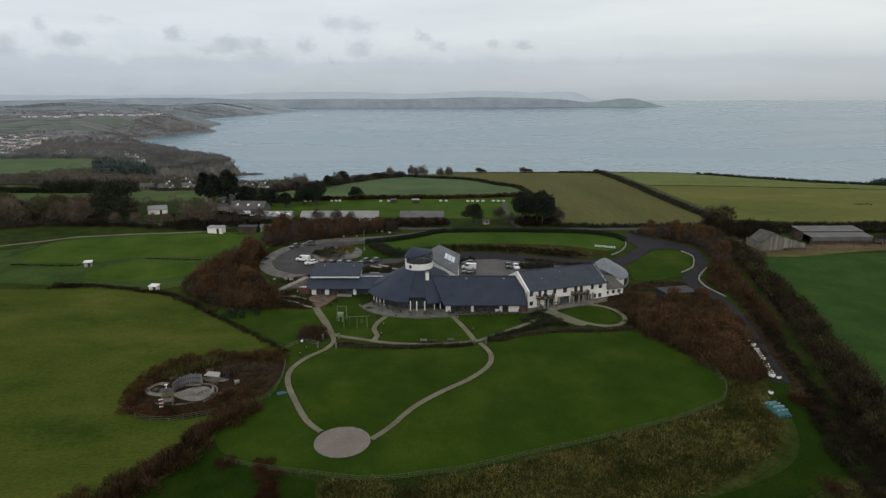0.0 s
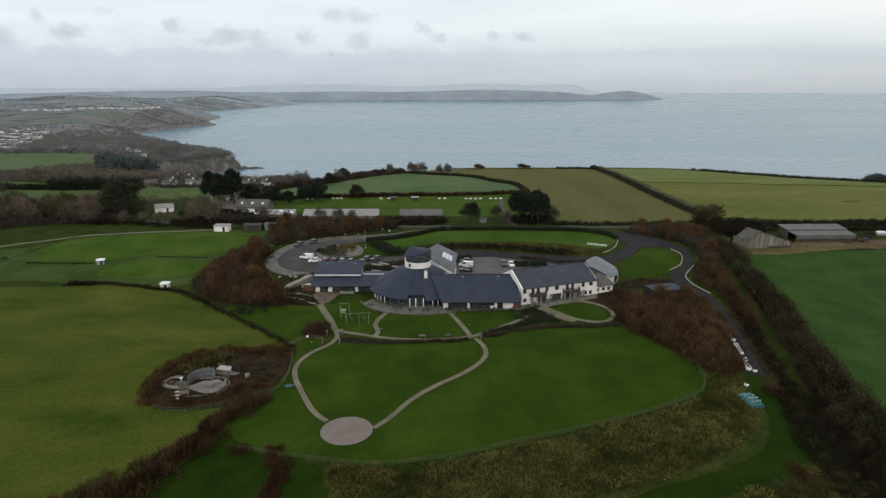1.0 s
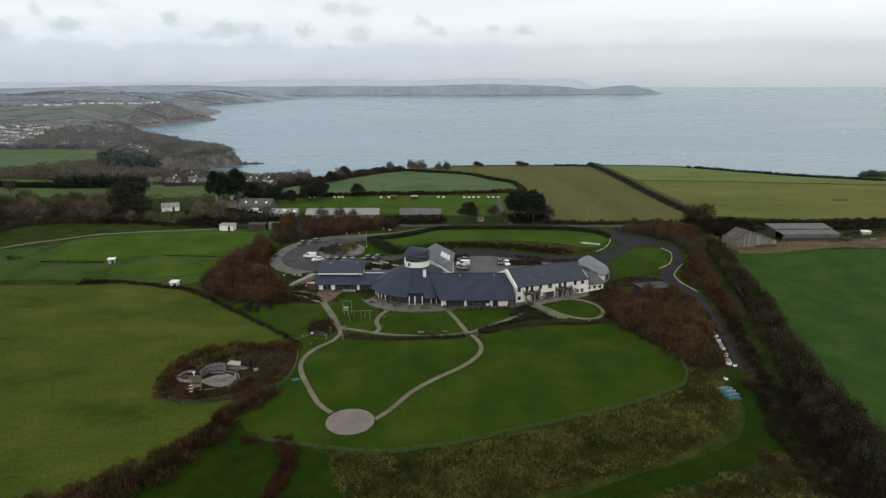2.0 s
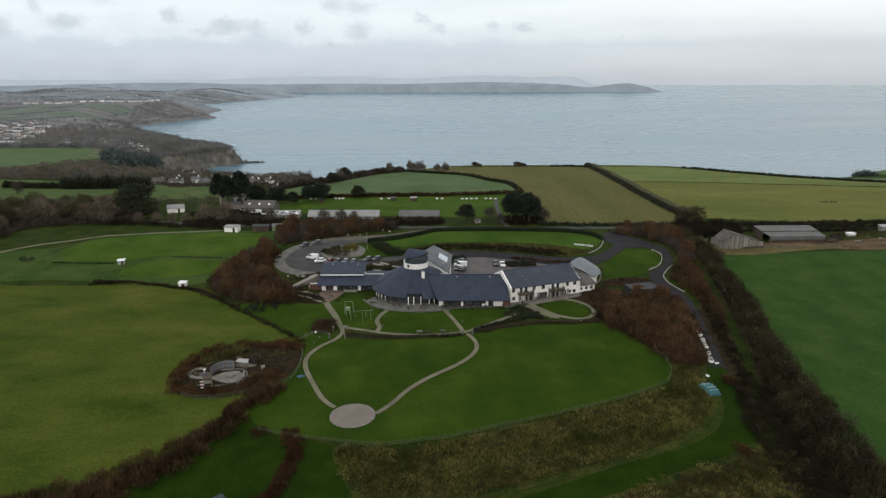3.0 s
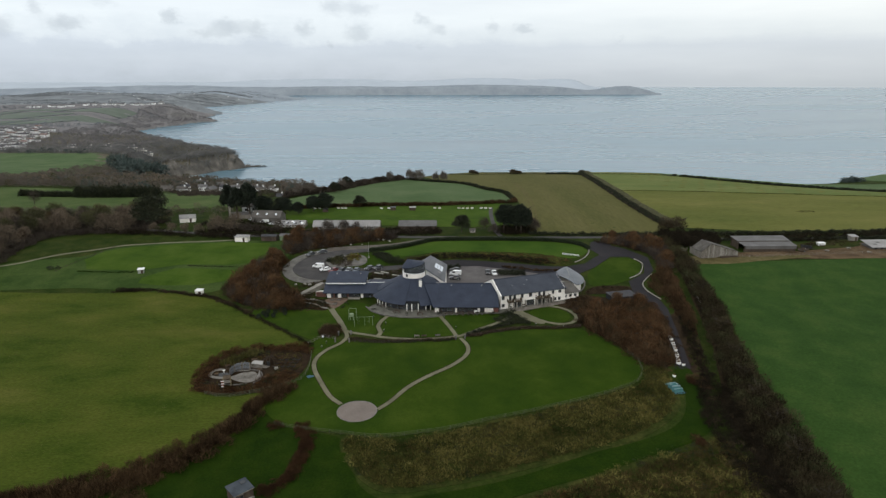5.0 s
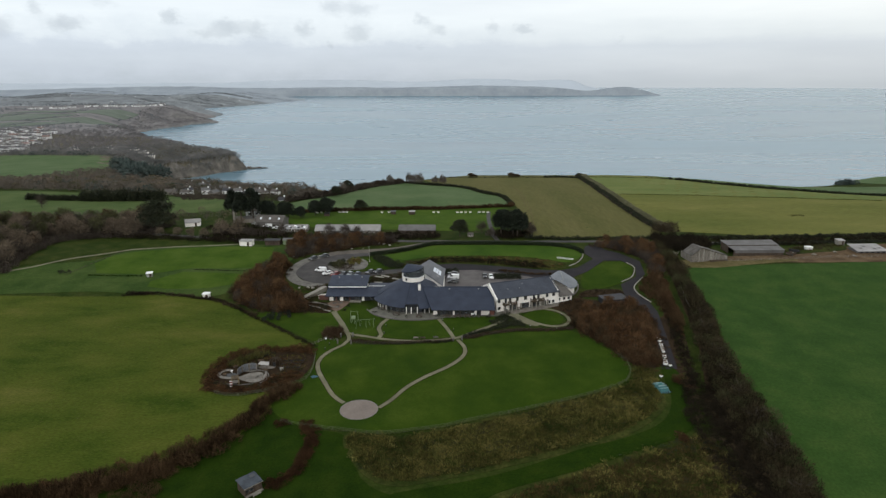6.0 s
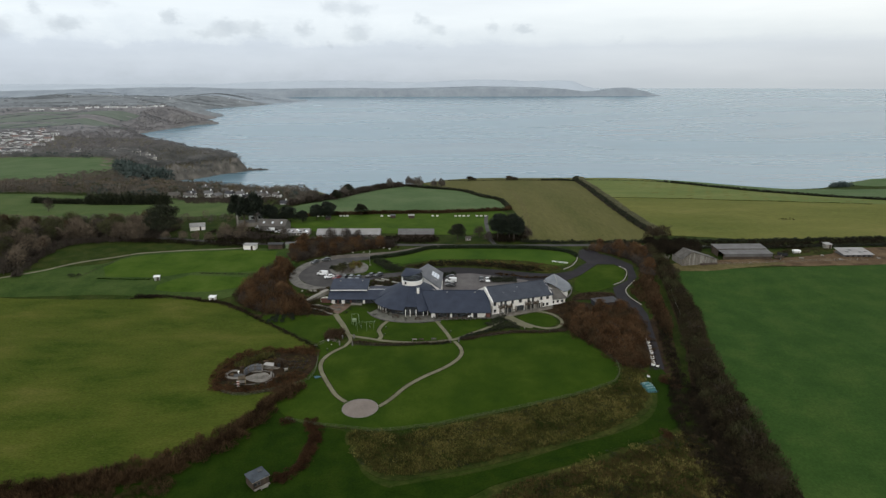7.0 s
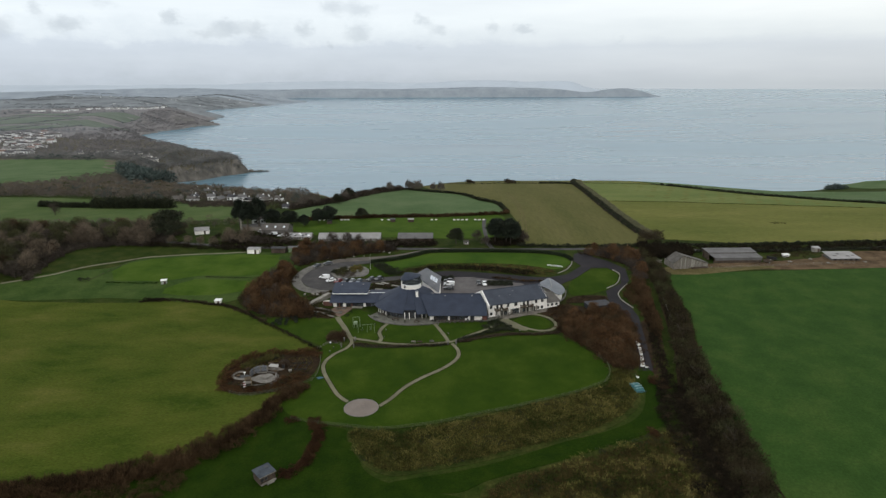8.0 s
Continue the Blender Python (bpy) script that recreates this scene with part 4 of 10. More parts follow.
ribbon("path_edge_meadow_west", [(-22.4, 100.5), (-26, 104.2), (-29.7, 110.7), (-32.3, 116.4), (-33.2, 120.9), (-32.5, 124.7), (-30.4, 128.8), (-27.6, 132), (-26.2, 136.5), (-27.9, 141.5)], 1.5, LEAF_LITTER, 0.107, category="soil edge", label="dark worn soil beside a gravel path")
ribbon("path_edge_meadow_east", [(-12.9, 98), (-10.1, 101.6), (-6.2, 107.3), (-0.5, 113.3), (5.6, 118.8), (9.7, 123.8), (11.0, 127.8), (10.5, 131.7), (8.8, 135.6)], 1.5, LEAF_LITTER, 0.107, category="soil edge", label="dark worn soil beside a gravel path")
ribbon("path_meadow_west", [(-22.4, 100.5), (-26, 104.2), (-29.7, 110.7), (-32.3, 116.4), (-33.2, 120.9), (-32.5, 124.7), (-30.4, 128.8), (-27.6, 132), (-26.2, 136.5), (-27.9, 141.5)], 1.2, GRAVEL, 0.12, label="curved gravel path over the lawn")
ribbon("path_meadow_east", [(-12.9, 98), (-10.1, 101.6), (-6.2, 107.3), (-0.5, 113.3), (5.6, 118.8), (9.7, 123.8), (11.0, 127.8), (10.5, 131.7), (8.8, 135.6)], 1.2, GRAVEL, 0.12, label="curved gravel path over the lawn")
ribbon("path_lower", [(-27.9, 141.5), (-25.4, 139.5), (-19.7, 137.7), (-16.8, 136.6), (-11.3, 135.5), (-4.6, 134.9), (2.2, 135.3), (7.6, 136.6), (10.4, 138.3), (14.9, 142), (20.3, 146.1), (26.5, 152)], 1.2, GRAVEL, 0.13, label="gravel path along the lower garden edge")
ribbon("path_west", [(-35, 158.5), (-32.6, 153), (-30.6, 148.7), (-27.9, 141.5)], 1.9, GRAVEL, 0.14, label="gravel path down to the gate")
ribbon("path_middle", [(-14.4, 153.5), (-16.9, 147.9), (-17.4, 143.9), (-16.1, 139.8), (-17, 136.5)], 1.3, GRAVEL, 0.14, label="winding gravel path")
ribbon("path_east", [(2.0, 153.6), (5.2, 145), (7.8, 136.4)], 1.3, GRAVEL, 0.14, label="straight gravel path")
ribbon("path_round", [(30.2, 156.8), (32.6, 152.6), (36.4, 148.3), (41.2, 146), (45.4, 146.9), (47.8, 150.6), (47.4, 155), (45, 158.6), (41.4, 160.6), (35.6, 160.8)], 1.2, GRAVEL, 0.13, closed=True, label="gravel path round the oval lawn")
ribbon("path_far_west", [(-190, 187), (-171.7, 199.8), (-163.5, 209.5), (-146, 221.9), (-135.6, 228), (-114.2, 231.3), (-100, 233), (-92, 235)], 1.5, GRAVEL, 0.13, label="pale path along the playing field")
ribbon("kerb_island", [(75.5, 185.5), (81, 190.5), (84.8, 199), (85.2, 203.5), (83.6, 207)], 0.32, PALE_STONE, 0.34, 1.5, label="low pale stone kerb wall", category="kerb")
ribbon("kerb_drive", [(85.5, 190), (82.6, 186.2), (79.4, 181.2), (78.5, 177.4), (79, 172.6), (81.2, 166.4)], 0.34, PALE_STONE, 0.34, 1.2, label="low pale stone kerb wall", category="kerb")
ribbon("kerb_bend", [(58, 203), (62.5, 207.5), (66, 214), (67.5, 219)], 0.35, PALE_STONE, 0.33, 1.5, label="low pale stone kerb", category="kerb")
patch("paved_disc", [(-17.95 + 4.8 * math.cos(a), 97.1 + 4.8 * math.sin(a)) for a in np.linspace(0, 2 * math.pi, 40, endpoint=False)], PINK_PAVING, 0.16, 2.0, label="round pinkish paved circle in the lawn", category="paving")
ribbon("disc_edging", [(-17.95 + 4.9 * math.cos(a), 97.1 + 4.9 * math.sin(a)) for a in np.linspace(0, 2 * math.pi, 24, endpoint=False)], 0.25, GREY_WOOD, 0.19, 1.0, True, label="timber edging of the paved circle", category="edging")
patch("patio", [(-22.5, 159.5), (-19.5, 155.5), (-14.5, 152.5), (-7, 150.9), (0, 151.6), (4, 153), (11, 154), (23, 154.4), (27, 156.6), (47, 164.5), (46.5, 167.5), (22, 158.5), (2, 157), (-7.8, 158), (-19, 164)], PATIO_STONE, 0.17, 2.0, round_it=False, label="grey paved terrace along the front", category="terrace")
ribbon("patio_wall", [(-23.2, 160), (-20, 155.4), (-14.8, 152.3), (-7, 150.7), (0, 151.4), (4, 152.8)], 0.32, DARK_STONE, 0.42, 1.0, label="low grey stone terrace wall", category="wall")
patch("terrace_wing", [(24.5, 157.0), (29.8, 156.2), (33.5, 158), (40.2, 160.5), (46.6, 163.4), (46.4, 164.9), (40, 162.8), (33.5, 160.2), (26, 157.9)], WORN_STONE, 0.20, 1.2, round_it=False, label="pale worn paving below the white wing", category="terrace")
patch("path_round_wide", [(25.5, 156.9), (27.4, 154.2), (29.7, 150.6), (32.3, 148.2), (35.2, 146.2), (36.8, 147), (33.6, 150.2), (31.6, 153), (30.2, 156.3)], GRAVEL, 0.165, 1.2, label="broad gravel walk beside an oval lawn", category="path")
patch("terrace_west", [(-38.5, 165.5), (-37, 163), (-36, 160), (-33.8, 158.6), (-32.4, 161), (-31, 164.5), (-30, 167.6), (-37, 168)], TERRACOTTA, 0.17, 1.5, round_it=False, label="terracotta paved terrace", category="terrace")


# ---- plants ----
rng = np.random.default_rng(5)


def twigs(count, shape, length, width, rise=0.6, seed=0):
    """A bush of slim blades: n x 3 x 3 corners. shape(k, r): k places within the plant and the way out from its middle."""
    r = np.random.default_rng(seed)
    at, out = shape(count, r)
    way = out + r.normal(0, 0.45, (count, 3)) + np.array([0, 0, rise])
    way /= np.linalg.norm(way, axis=1)[:, None] + 1e-9
    side = np.cross(way, r.normal(0, 1, (count, 3)))
    side /= np.linalg.norm(side, axis=1)[:, None] + 1e-9
    ln, wd = length * r.uniform(0.6, 1.3, (count, 1)), width * r.uniform(0.6, 1.4, (count, 1))
    return np.stack([at - side * wd / 2, at + side * wd / 2, at + way * ln], 1)


def mound(rx, rz, hollow=0.35, low=0.05):
    """Places in a half ball, denser towards its skin."""
    def shape(k, r):
        d = r.normal(0, 1, (k, 3))
        d[:, 2] = np.abs(d[:, 2]) + low
        d /= np.linalg.norm(d, axis=1)[:, None]
        s = r.uniform(hollow, 1, (k, 1)) ** 0.6
        return d * s * np.array([rx, rx, rz]), d
    return shape


def ball(cx, cy, cz, rx, rz, hollow=0.5):
    def shape(k, r):
        d = r.normal(0, 1, (k, 3))
        d /= np.linalg.norm(d, axis=1)[:, None]
        s = r.uniform(hollow, 1, (k, 1)) ** 0.5
        return d * s * np.array([rx, rx, rz]) + np.array([cx, cy, cz]), d
    return shape


def strew(name, kinds, spots, sizes, mat, label, category="shrubs", tall=1.0, fold=False, parent=None):
    """One mass of plants: each spot takes one of the kinds, turned and scaled."""
    out = []
    for kind in range(len(kinds)):
        mine = np.arange(len(spots)) % len(kinds) == kind
        p, s = spots[mine], sizes[mine]
        if not len(p):
            continue
        a = rng.uniform(0, 2 * math.pi, len(p))
        c, sn = np.cos(a), np.sin(a)
        k = kinds[kind].reshape(-1, 3)
        x = k[None, :, 0] * c[:, None] - k[None, :, 1] * sn[:, None]
        y = k[None, :, 0] * sn[:, None] + k[None, :, 1] * c[:, None]
        z = np.broadcast_to(k[None, :, 2], x.shape)
        q = np.stack([x * s[:, None] + p[:, 0:1], y * s[:, None] + p[:, 1:2], z * s[:, None] * tall + heights(p[:, 0], p[:, 1])[:, None]], 2)
        out.append(q.reshape(-1, 3))
    verts = np.concatenate(out)
    if fold:
        verts = lay(verts)
    ob = new(name, array_mesh(name, verts, np.arange(len(verts)).reshape(-1, 3), mat))
    ob.parent = parent
    return tagged(ob, label, category, kind="stuff") if label else ob


def fill(points, gap, jitter=0.45, round_it=True):
    """Places within an outline, about gap metres apart."""
    ring = smooth_line(points, 2.0, True) if round_it else np.array(points, float)
    lo, hi = ring.min(0), ring.max(0)
    x, y = np.meshgrid(np.arange(lo[0], hi[0], gap), np.arange(lo[1], hi[1], gap))
    x, y = x.ravel() + rng.uniform(-jitter, jitter, x.size) * gap, y.ravel() + rng.uniform(-jitter, jitter, x.size) * gap
    keep = inside(ring, x, y)
    return np.stack([x[keep], y[keep]], 1)


def along(points, gap, width, rows=1):
    """Places along a curve, in a band of that width."""
    line = smooth_line(points, gap)
    line = np.repeat(line, rows, 0)
    t = np.gradient(line, axis=0) + 1e-9
    return line + rng.uniform(-0.5, 0.5, (len(line), 1)) * width * np.array([[1.0, 1.0]]) * np.sign(rng.normal(0, 1, (len(line), 2))) * 0.9 + rng.uniform(-gap / 2, gap / 2, (len(line), 2))


SHRUB = [twigs(150, mound(1.0, 1.5, 0.2), 0.75, 0.085, 0.9, s) for s in range(4)]
SCRUB = [twigs(110, mound(1.1, 0.9, 0.2), 0.45, 0.09, 0.5, s + 10) for s in range(3)]
HEDGE = [twigs(170, mound(1.0, 1.25, 0.3), 0.34, 0.13, 0.25, s + 20) for s in range(3)]
FAR_HEDGE = [twigs(95, mound(1.0, 1.25, 0.3), 0.44, 0.18, 0.25, s + 24) for s in range(3)]
TUFT = [twigs(16, mound(0.42, 0.16, 0.0), 0.55, 0.09, 0.9, s + 30) for s in range(4)]
CLIPPED = [twigs(150, lambda k, r: (r.uniform(-0.6, 0.6, (k, 3)) * np.array([1, 1, 1.0]) + np.array([0, 0, 0.62]), r.normal(0, 1, (k, 3))), 0.16, 0.14, 0.1, s + 40) for s in range(2)]
FAR_TREE = [twigs(150, ball(0, 0, 3.0, 3.2, 2.9, 0.35), 0.80, 0.42, 0.4, s + 50) for s in range(4)]


def mass(name, kinds, points, gap, size, mat, label, vary=0.35, tall=1.0, category="shrubs", keep_off=(), drift=None):
    """drift: keeps the plants of this mass to drifts of that size in metres."""
    spots = fill(points, gap)
    if drift:
        spots = spots[np.array([noise.noise(Vector((x / drift, y / drift, gap))) for x, y in spots]) > -0.02]
    for ring in keep_off:
        spots = spots[~inside(np.array(ring, float), spots[:, 0], spots[:, 1])]
    return strew(name, kinds, spots, size * rng.uniform(1 - vary, 1 + vary, len(spots)), mat, label, category, tall)


def row(name, kinds, points, gap, width, size, mat, label, vary=0.25, tall=1.0, rows=1, category="hedge"):
    spots = along(points, gap, width, rows)
    return strew(name, kinds, spots, size * rng.uniform(1 - vary, 1 + vary, len(spots)), mat, label, category, tall)


# copses and scrub
BRUSH = [twigs(290, mound(1.0, 1.35, 0.15), 0.32, 0.058, 0.6, s + 60) for s in range(4)]
TALL_BRUSH = [twigs(310, mound(1.0, 1.75, 0.12), 0.52, 0.055, 1.2, s + 64) for s in range(4)]
SHELTER = [(60, 162), (72.5, 162), (73.5, 171), (58.5, 169)]
COPSE_WEST = [(-76, 177), (-73, 194), (-67, 206), (-62, 203), (-61, 190), (-58, 179), (-50.5, 171.5), (-46.5, 164), (-45, 158), (-60, 159), (-73, 168)]
COPSE_EAST = [(50, 157), (55, 161), (60, 160), (63, 164), (70, 166), (75.6, 161), (74.9, 146.5), (71.2, 128.5), (66.5, 117.6), (60.5, 120.5), (56, 131.5), (50, 141.5), (48.5, 149)]
COPSE_NORTH = [(-66, 221), (-67, 236), (-60, 242), (-40, 242), (-19, 238.5), (-25, 234), (-33, 231.5), (-40, 227), (-47, 223), (-55, 219.5), (-61, 214)]
COPSE_LANE = [(75, 232), (84, 236), (99, 235), (101, 222), (95, 194), (91.5, 197), (92.5, 212), (86, 222), (80, 228)]
for name, ring in (("copse_floor_west", COPSE_WEST), ("copse_floor_east", COPSE_EAST), ("copse_floor_north", COPSE_NORTH), ("copse_floor_lane", COPSE_LANE)):
    patch(name, ring, LEAF_LITTER, 0.09, 3.0, label="brown leaf litter under bare shrubs", category="copse floor")
mass("bare_shrubs_west", TALL_BRUSH, COPSE_WEST, 1.9, 1.75, TWIG_RED, "dense red-brown leafless shrubs beside the playing field", 0.45)
mass("orange_shrubs_west", TALL_BRUSH, COPSE_WEST, 2.1, 1.9, TWIG_ORANGE, "orange-brown leafless shrubs in a copse", 0.4, drift=9.0)
mass("bare_shrubs_east", TALL_BRUSH, COPSE_EAST, 2.0, 1.55, TWIG_RED, "dense red-brown leafless shrubs beside the drive", 0.45, keep_off=[SHELTER])
mass("orange_shrubs_east", TALL_BRUSH, [(58, 152), (66, 158), (73, 154), (73, 146), (70, 132), (65, 124), (61, 128), (58, 138)], 1.9, 1.8, TWIG_ORANGE, "orange-brown leafless shrubs in a copse", 0.4, keep_off=[SHELTER], drift=9.0)
mass("dark_shrubs_east", TALL_BRUSH, COPSE_EAST, 2.1, 1.5, TWIG_HEDGE, "olive-brown leafless shrubs among redder ones", 0.4, keep_off=[SHELTER], drift=7.0)
mass("grey_shrubs_west", TALL_BRUSH, COPSE_WEST, 3.0, 1.95, TWIG_GREY, "grey-brown leafless shrubs standing above redder ones", 0.5, drift=6.0)
mass("dark_shrubs_west", TALL_BRUSH, COPSE_WEST, 2.8, 1.6, TWIG_HEDGE, "olive-brown leafless shrubs among redder ones", 0.4, drift=7.0)
WING_BED = [(48.8, 152), (49.6, 158), (48, 162.5), (51.5, 166.5), (58, 169), (63, 167), (61, 161), (56, 162), (51, 158.5), (49.6, 152)]
patch("bed_wing_end", WING_BED, LEAF_LITTER, 0.085, 2.0, label="dark leaf-strewn bed at the wing's end", category="flower bed")
patch("bed_wing_corner", [(44, 160.8), (44.5, 164.5), (50, 168.2), (57, 171), (66, 171.6), (73, 174), (72.5, 178), (64, 178.5), (58.5, 176.5), (55.5, 171.8), (60, 166), (53, 158.5), (49, 157.2)], LEAF_LITTER, 0.095, 1.6, label="leaf-strewn bed beside a pavilion", category="flower bed")
mass("corner_shrubs", SCRUB, [(45, 161.6), (46, 164.5), (50, 167), (56, 169.5), (59, 166), (53, 159.5), (49, 158.5)], 1.7, 0.55, TWIG_SW, "low russet planting at the wing's corner", 0.5)
mass("bed_shrubs", SCRUB, WING_BED, 1.5, 0.6, TWIG_SW, "low russet shrubs in a bed at the wing's end", 0.5, keep_off=[SHELTER])
mass("bare_shrubs_north", TALL_BRUSH, COPSE_NORTH, 2.0, 1.7, TWIG_GREY, "grey-brown leafless shrubs along the lane", 0.45)
mass("orange_shrubs_north", TALL_BRUSH, COPSE_NORTH, 2.4, 1.7, TWIG_RED, "red-brown leafless shrubs along the lane", 0.4, drift=9.0)
mass("grey_shrubs_lane", TALL_BRUSH, COPSE_LANE, 2.2, 1.5, TWIG_GREY, "grey-brown leafless shrubs at the drive's entrance", 0.4)
mass("bare_shrubs_lane", TALL_BRUSH, COPSE_LANE, 3.0, 1.5, TWIG_ORANGE, "red-brown leafless shrubs at the drive's entrance")
patch("bank_floor_north", [(-8, 207), (-4, 213), (2, 216), (14, 216.6), (31, 216), (44, 213.6), (53, 209.5), (58, 205), (55, 200.5), (48, 199.6), (41, 201), (30, 204), (18, 206.4), (9, 207.6), (0, 206.5)], BRACKEN_SOIL, 0.08, 2.5, label="rough brown bank above a court", category="bank")
mass("bank_grass_north", TUFT, [(-8, 207), (-4, 213), (2, 216), (14, 216.6), (31, 216), (44, 213.6), (53, 209.5), (58, 205), (55, 200.5), (48, 199.6), (41, 201), (30, 204), (18, 206.4), (9, 207.6)], 1.3, 1.0, BRACKEN, "dead bracken and long grass on a bank", 0.4, category="grass")
mass("scrub_bank_north", SCRUB, [(-8, 206), (-2, 211), (6, 213), (20, 213), (36, 209.5), (44, 206), (50, 202), (44, 200.5), (30, 204.5), (18, 207), (4, 207.5)], 1.15, 0.8, TWIG_DARK, "low dark scrub on the bank behind the court")
mass("gorse_bank_north", SCRUB, [(14, 214), (30, 213.5), (44, 211), (56, 206), (53, 201.5), (44, 202), (30, 206)], 2.4, 0.7, TWIG_ORANGE, "orange-brown low scrub on the bank")
mass("scrub_car_park", HEDGE, [(-26.5, 213), (-22, 215), (-18, 210.5), (-12.5, 203), (-13, 200.6), (-18, 200.4), (-22, 206)], 1.4, 1.0, HEDGE_DARK, "dark evergreen shrubs above the car park")
mass("scrub_tower_bank", SCRUB, [(-13, 206), (-9, 210), (-3, 208), (-1.5, 200), (-6, 198), (-12, 201)], 1.5, 0.75, TWIG_HEDGE, "dark brown planting behind the tower")
patch("rockery_floor", [(-45.6, 206.5), (-41, 211), (-33, 213), (-28.5, 208), (-29, 200.5), (-35, 198.4), (-42, 198.2)], VERGE, 0.12, 1.8, label="gravelly rockery bed in a car park", category="flower bed")
mass("rockery_heather", SCRUB, [(-37, 207.5), (-36, 211), (-32.5, 211), (-32, 207.5)], 0.9, 0.9, TWIG_ORANGE, "orange-brown heather in a car park bed")
mass("rockery_evergreen", HEDGE, [(-45, 203), (-44.6, 206), (-42, 206.4), (-41.6, 203)], 0.9, 0.95, HEDGE_DARK, "dark rounded evergreen in a car park bed")
mass("rockery_evergreen", HEDGE, [(-40.6, 207), (-40.4, 209.6), (-38, 209.6), (-38, 207)], 0.9, 0.9, HEDGE_DARK, "dark rounded evergreen in a car park bed")
mass("shrubs_rockery", SCRUB, [(-42, 203), (-40, 210), (-35, 207), (-33, 200), (-38, 198)], 1.5, 0.9, TWIG_GREY, "low grey-brown shrubs in a car park bed")
mass("shrubs_drive_strip", SHRUB, [(87.5, 192), (92.5, 194), (92.3, 186), (89.5, 170), (86.5, 152), (85.5, 154), (86.5, 170)], 1.8, 1.3, TWIG_RED, "red-brown leafless shrubs along the drive")
for name, ring, mat in (("fringe_west", COPSE_WEST, TWIG_HEDGE), ("fringe_east", COPSE_EAST, TWIG_SW), ("fringe_north", COPSE_NORTH, TWIG_HEDGE), ("fringe_lane", COPSE_LANE, TWIG_HEDGE)):
    spots = along(ring + ring[:1], 1.3, 4.5, 3)
    spots = spots[~inside(np.array(SHELTER, float), spots[:, 0], spots[:, 1])]
    strew(name, SCRUB, spots, rng.uniform(0.25, 0.95, len(spots)), mat, "straggling brown scrub round a copse", "shrubs", 0.9)
mass("shrubs_drive_wide", TALL_BRUSH, [(83.5, 152), (85.5, 166), (88.5, 186), (93, 192), (93.2, 186), (89, 165), (84.5, 142), (81, 137), (81.5, 145)], 1.8, 1.0, TWIG_SW, "russet leafless shrubs between a drive and a track", 0.45)
mass("shrubs_drive_verge", SHRUB, [(82.2, 150), (82.2, 158), (83, 165), (81, 172), (80.6, 178.5), (84.5, 186), (89, 191), (90, 182), (89.5, 175), (87, 158), (85, 148)], 1.5, 0.95, TWIG_SW, "low red-brown shrubs behind a kerb wall", 0.5)
# the wide hedge beside the track
TRACK_HEDGE = [(103, 232), (107.5, 230), (105, 205), (102, 186), (98.5, 159), (90, 120), (88, 97), (87, 78), (84.5, 60), (84, 40), (76.5, 40), (77, 78), (78, 97), (81.5, 118), (92.5, 159), (97.5, 190)]
mass("bare_hedge_trees", BRUSH, TRACK_HEDGE, 1.9, 1.9, TRACK_TWIG, "tall overgrown brown leafless hedge beside a sunken track", tall=1.1, category="hedge")
mass("ivy_hedge_trees", BRUSH, TRACK_HEDGE, 3.4, 1.9, OLIVE_TWIG, "olive ivy in a tall overgrown hedge", tall=1.15, category="hedge")
mass("bare_hedge_tops", BRUSH, [(95, 160), (98.5, 160), (88, 118), (85, 98), (84, 78), (83.5, 50), (80.5, 50), (81.5, 97), (84.5, 118)], 5.5, 1.9, OLIVE_TWIG, "pale twiggy tops of an overgrown hedge", tall=1.1, category="hedge")
# The shaded left flank of the hedge is built as near-black twigs.
mass("dark_hedge_foot", BRUSH, [(101, 228), (103, 228), (98, 190), (93, 160), (84, 120), (79.5, 97), (78.5, 40), (70.5, 40), (71.5, 84), (73.2, 102), (76.5, 104), (80.5, 115), (86.5, 135), (93, 165), (97.5, 190)], 1.5, 0.95, TWIG_DARK, "near-black twigs carrying the hedge's shade along a sunken track", category="hedge")
# hedges
row("hedge_west_end", HEDGE, [(-115, 174.4), (-112, 174), (-109, 173.6)], 0.9, 1.4, 1.05, TWIG_DARK, "dark bush at a hedge's end", rows=2)
row("hedge_west_scrub", SCRUB, [(-110, 174), (-100, 173.2), (-90, 171.6), (-80, 168.5), (-70, 161), (-62, 155)], 0.8, 1.6, 0.7, TWIG_HEDGE, "brown scrub along a low hedge", rows=2, vary=0.5)
row("hedge_west", SCRUB, [(-117, 172.5), (-112, 175), (-104, 174.6), (-88, 170.2), (-78, 167.8), (-69.7, 160.6), (-60.4, 152.1), (-53.2, 145.9), (-46.2, 139.6), (-39.7, 133.8), (-36.5, 131)], 0.6, 0.6, 0.7, TWIG_DARK, "low straggling brown hedge between pastures")
row("hedge_south_west", SHRUB, [(-37, 106), (-42, 101), (-45, 92.4), (-49, 85.6), (-53, 80.1), (-60, 74.9), (-69, 70.5), (-81, 67.1), (-93, 64.5), (-110, 62), (-140, 58)], 0.75, 5.0, 1.15, TWIG_SW, "bushy russet leafless hedge", rows=4, vary=0.45)
row("scrub_row_south", SCRUB, [(-30.5, 91), (-28, 86), (-27.9, 81.8), (-30, 74.1), (-34, 70)], 0.5, 3.0, 0.75, DOGWOOD, "row of low dark red dogwood", rows=6)
mass("scrub_spot_south", SCRUB, [(-39, 92), (-36, 93), (-34.5, 90.5), (-37, 89)], 0.7, 0.7, DOGWOOD, "small patch of low red dogwood")
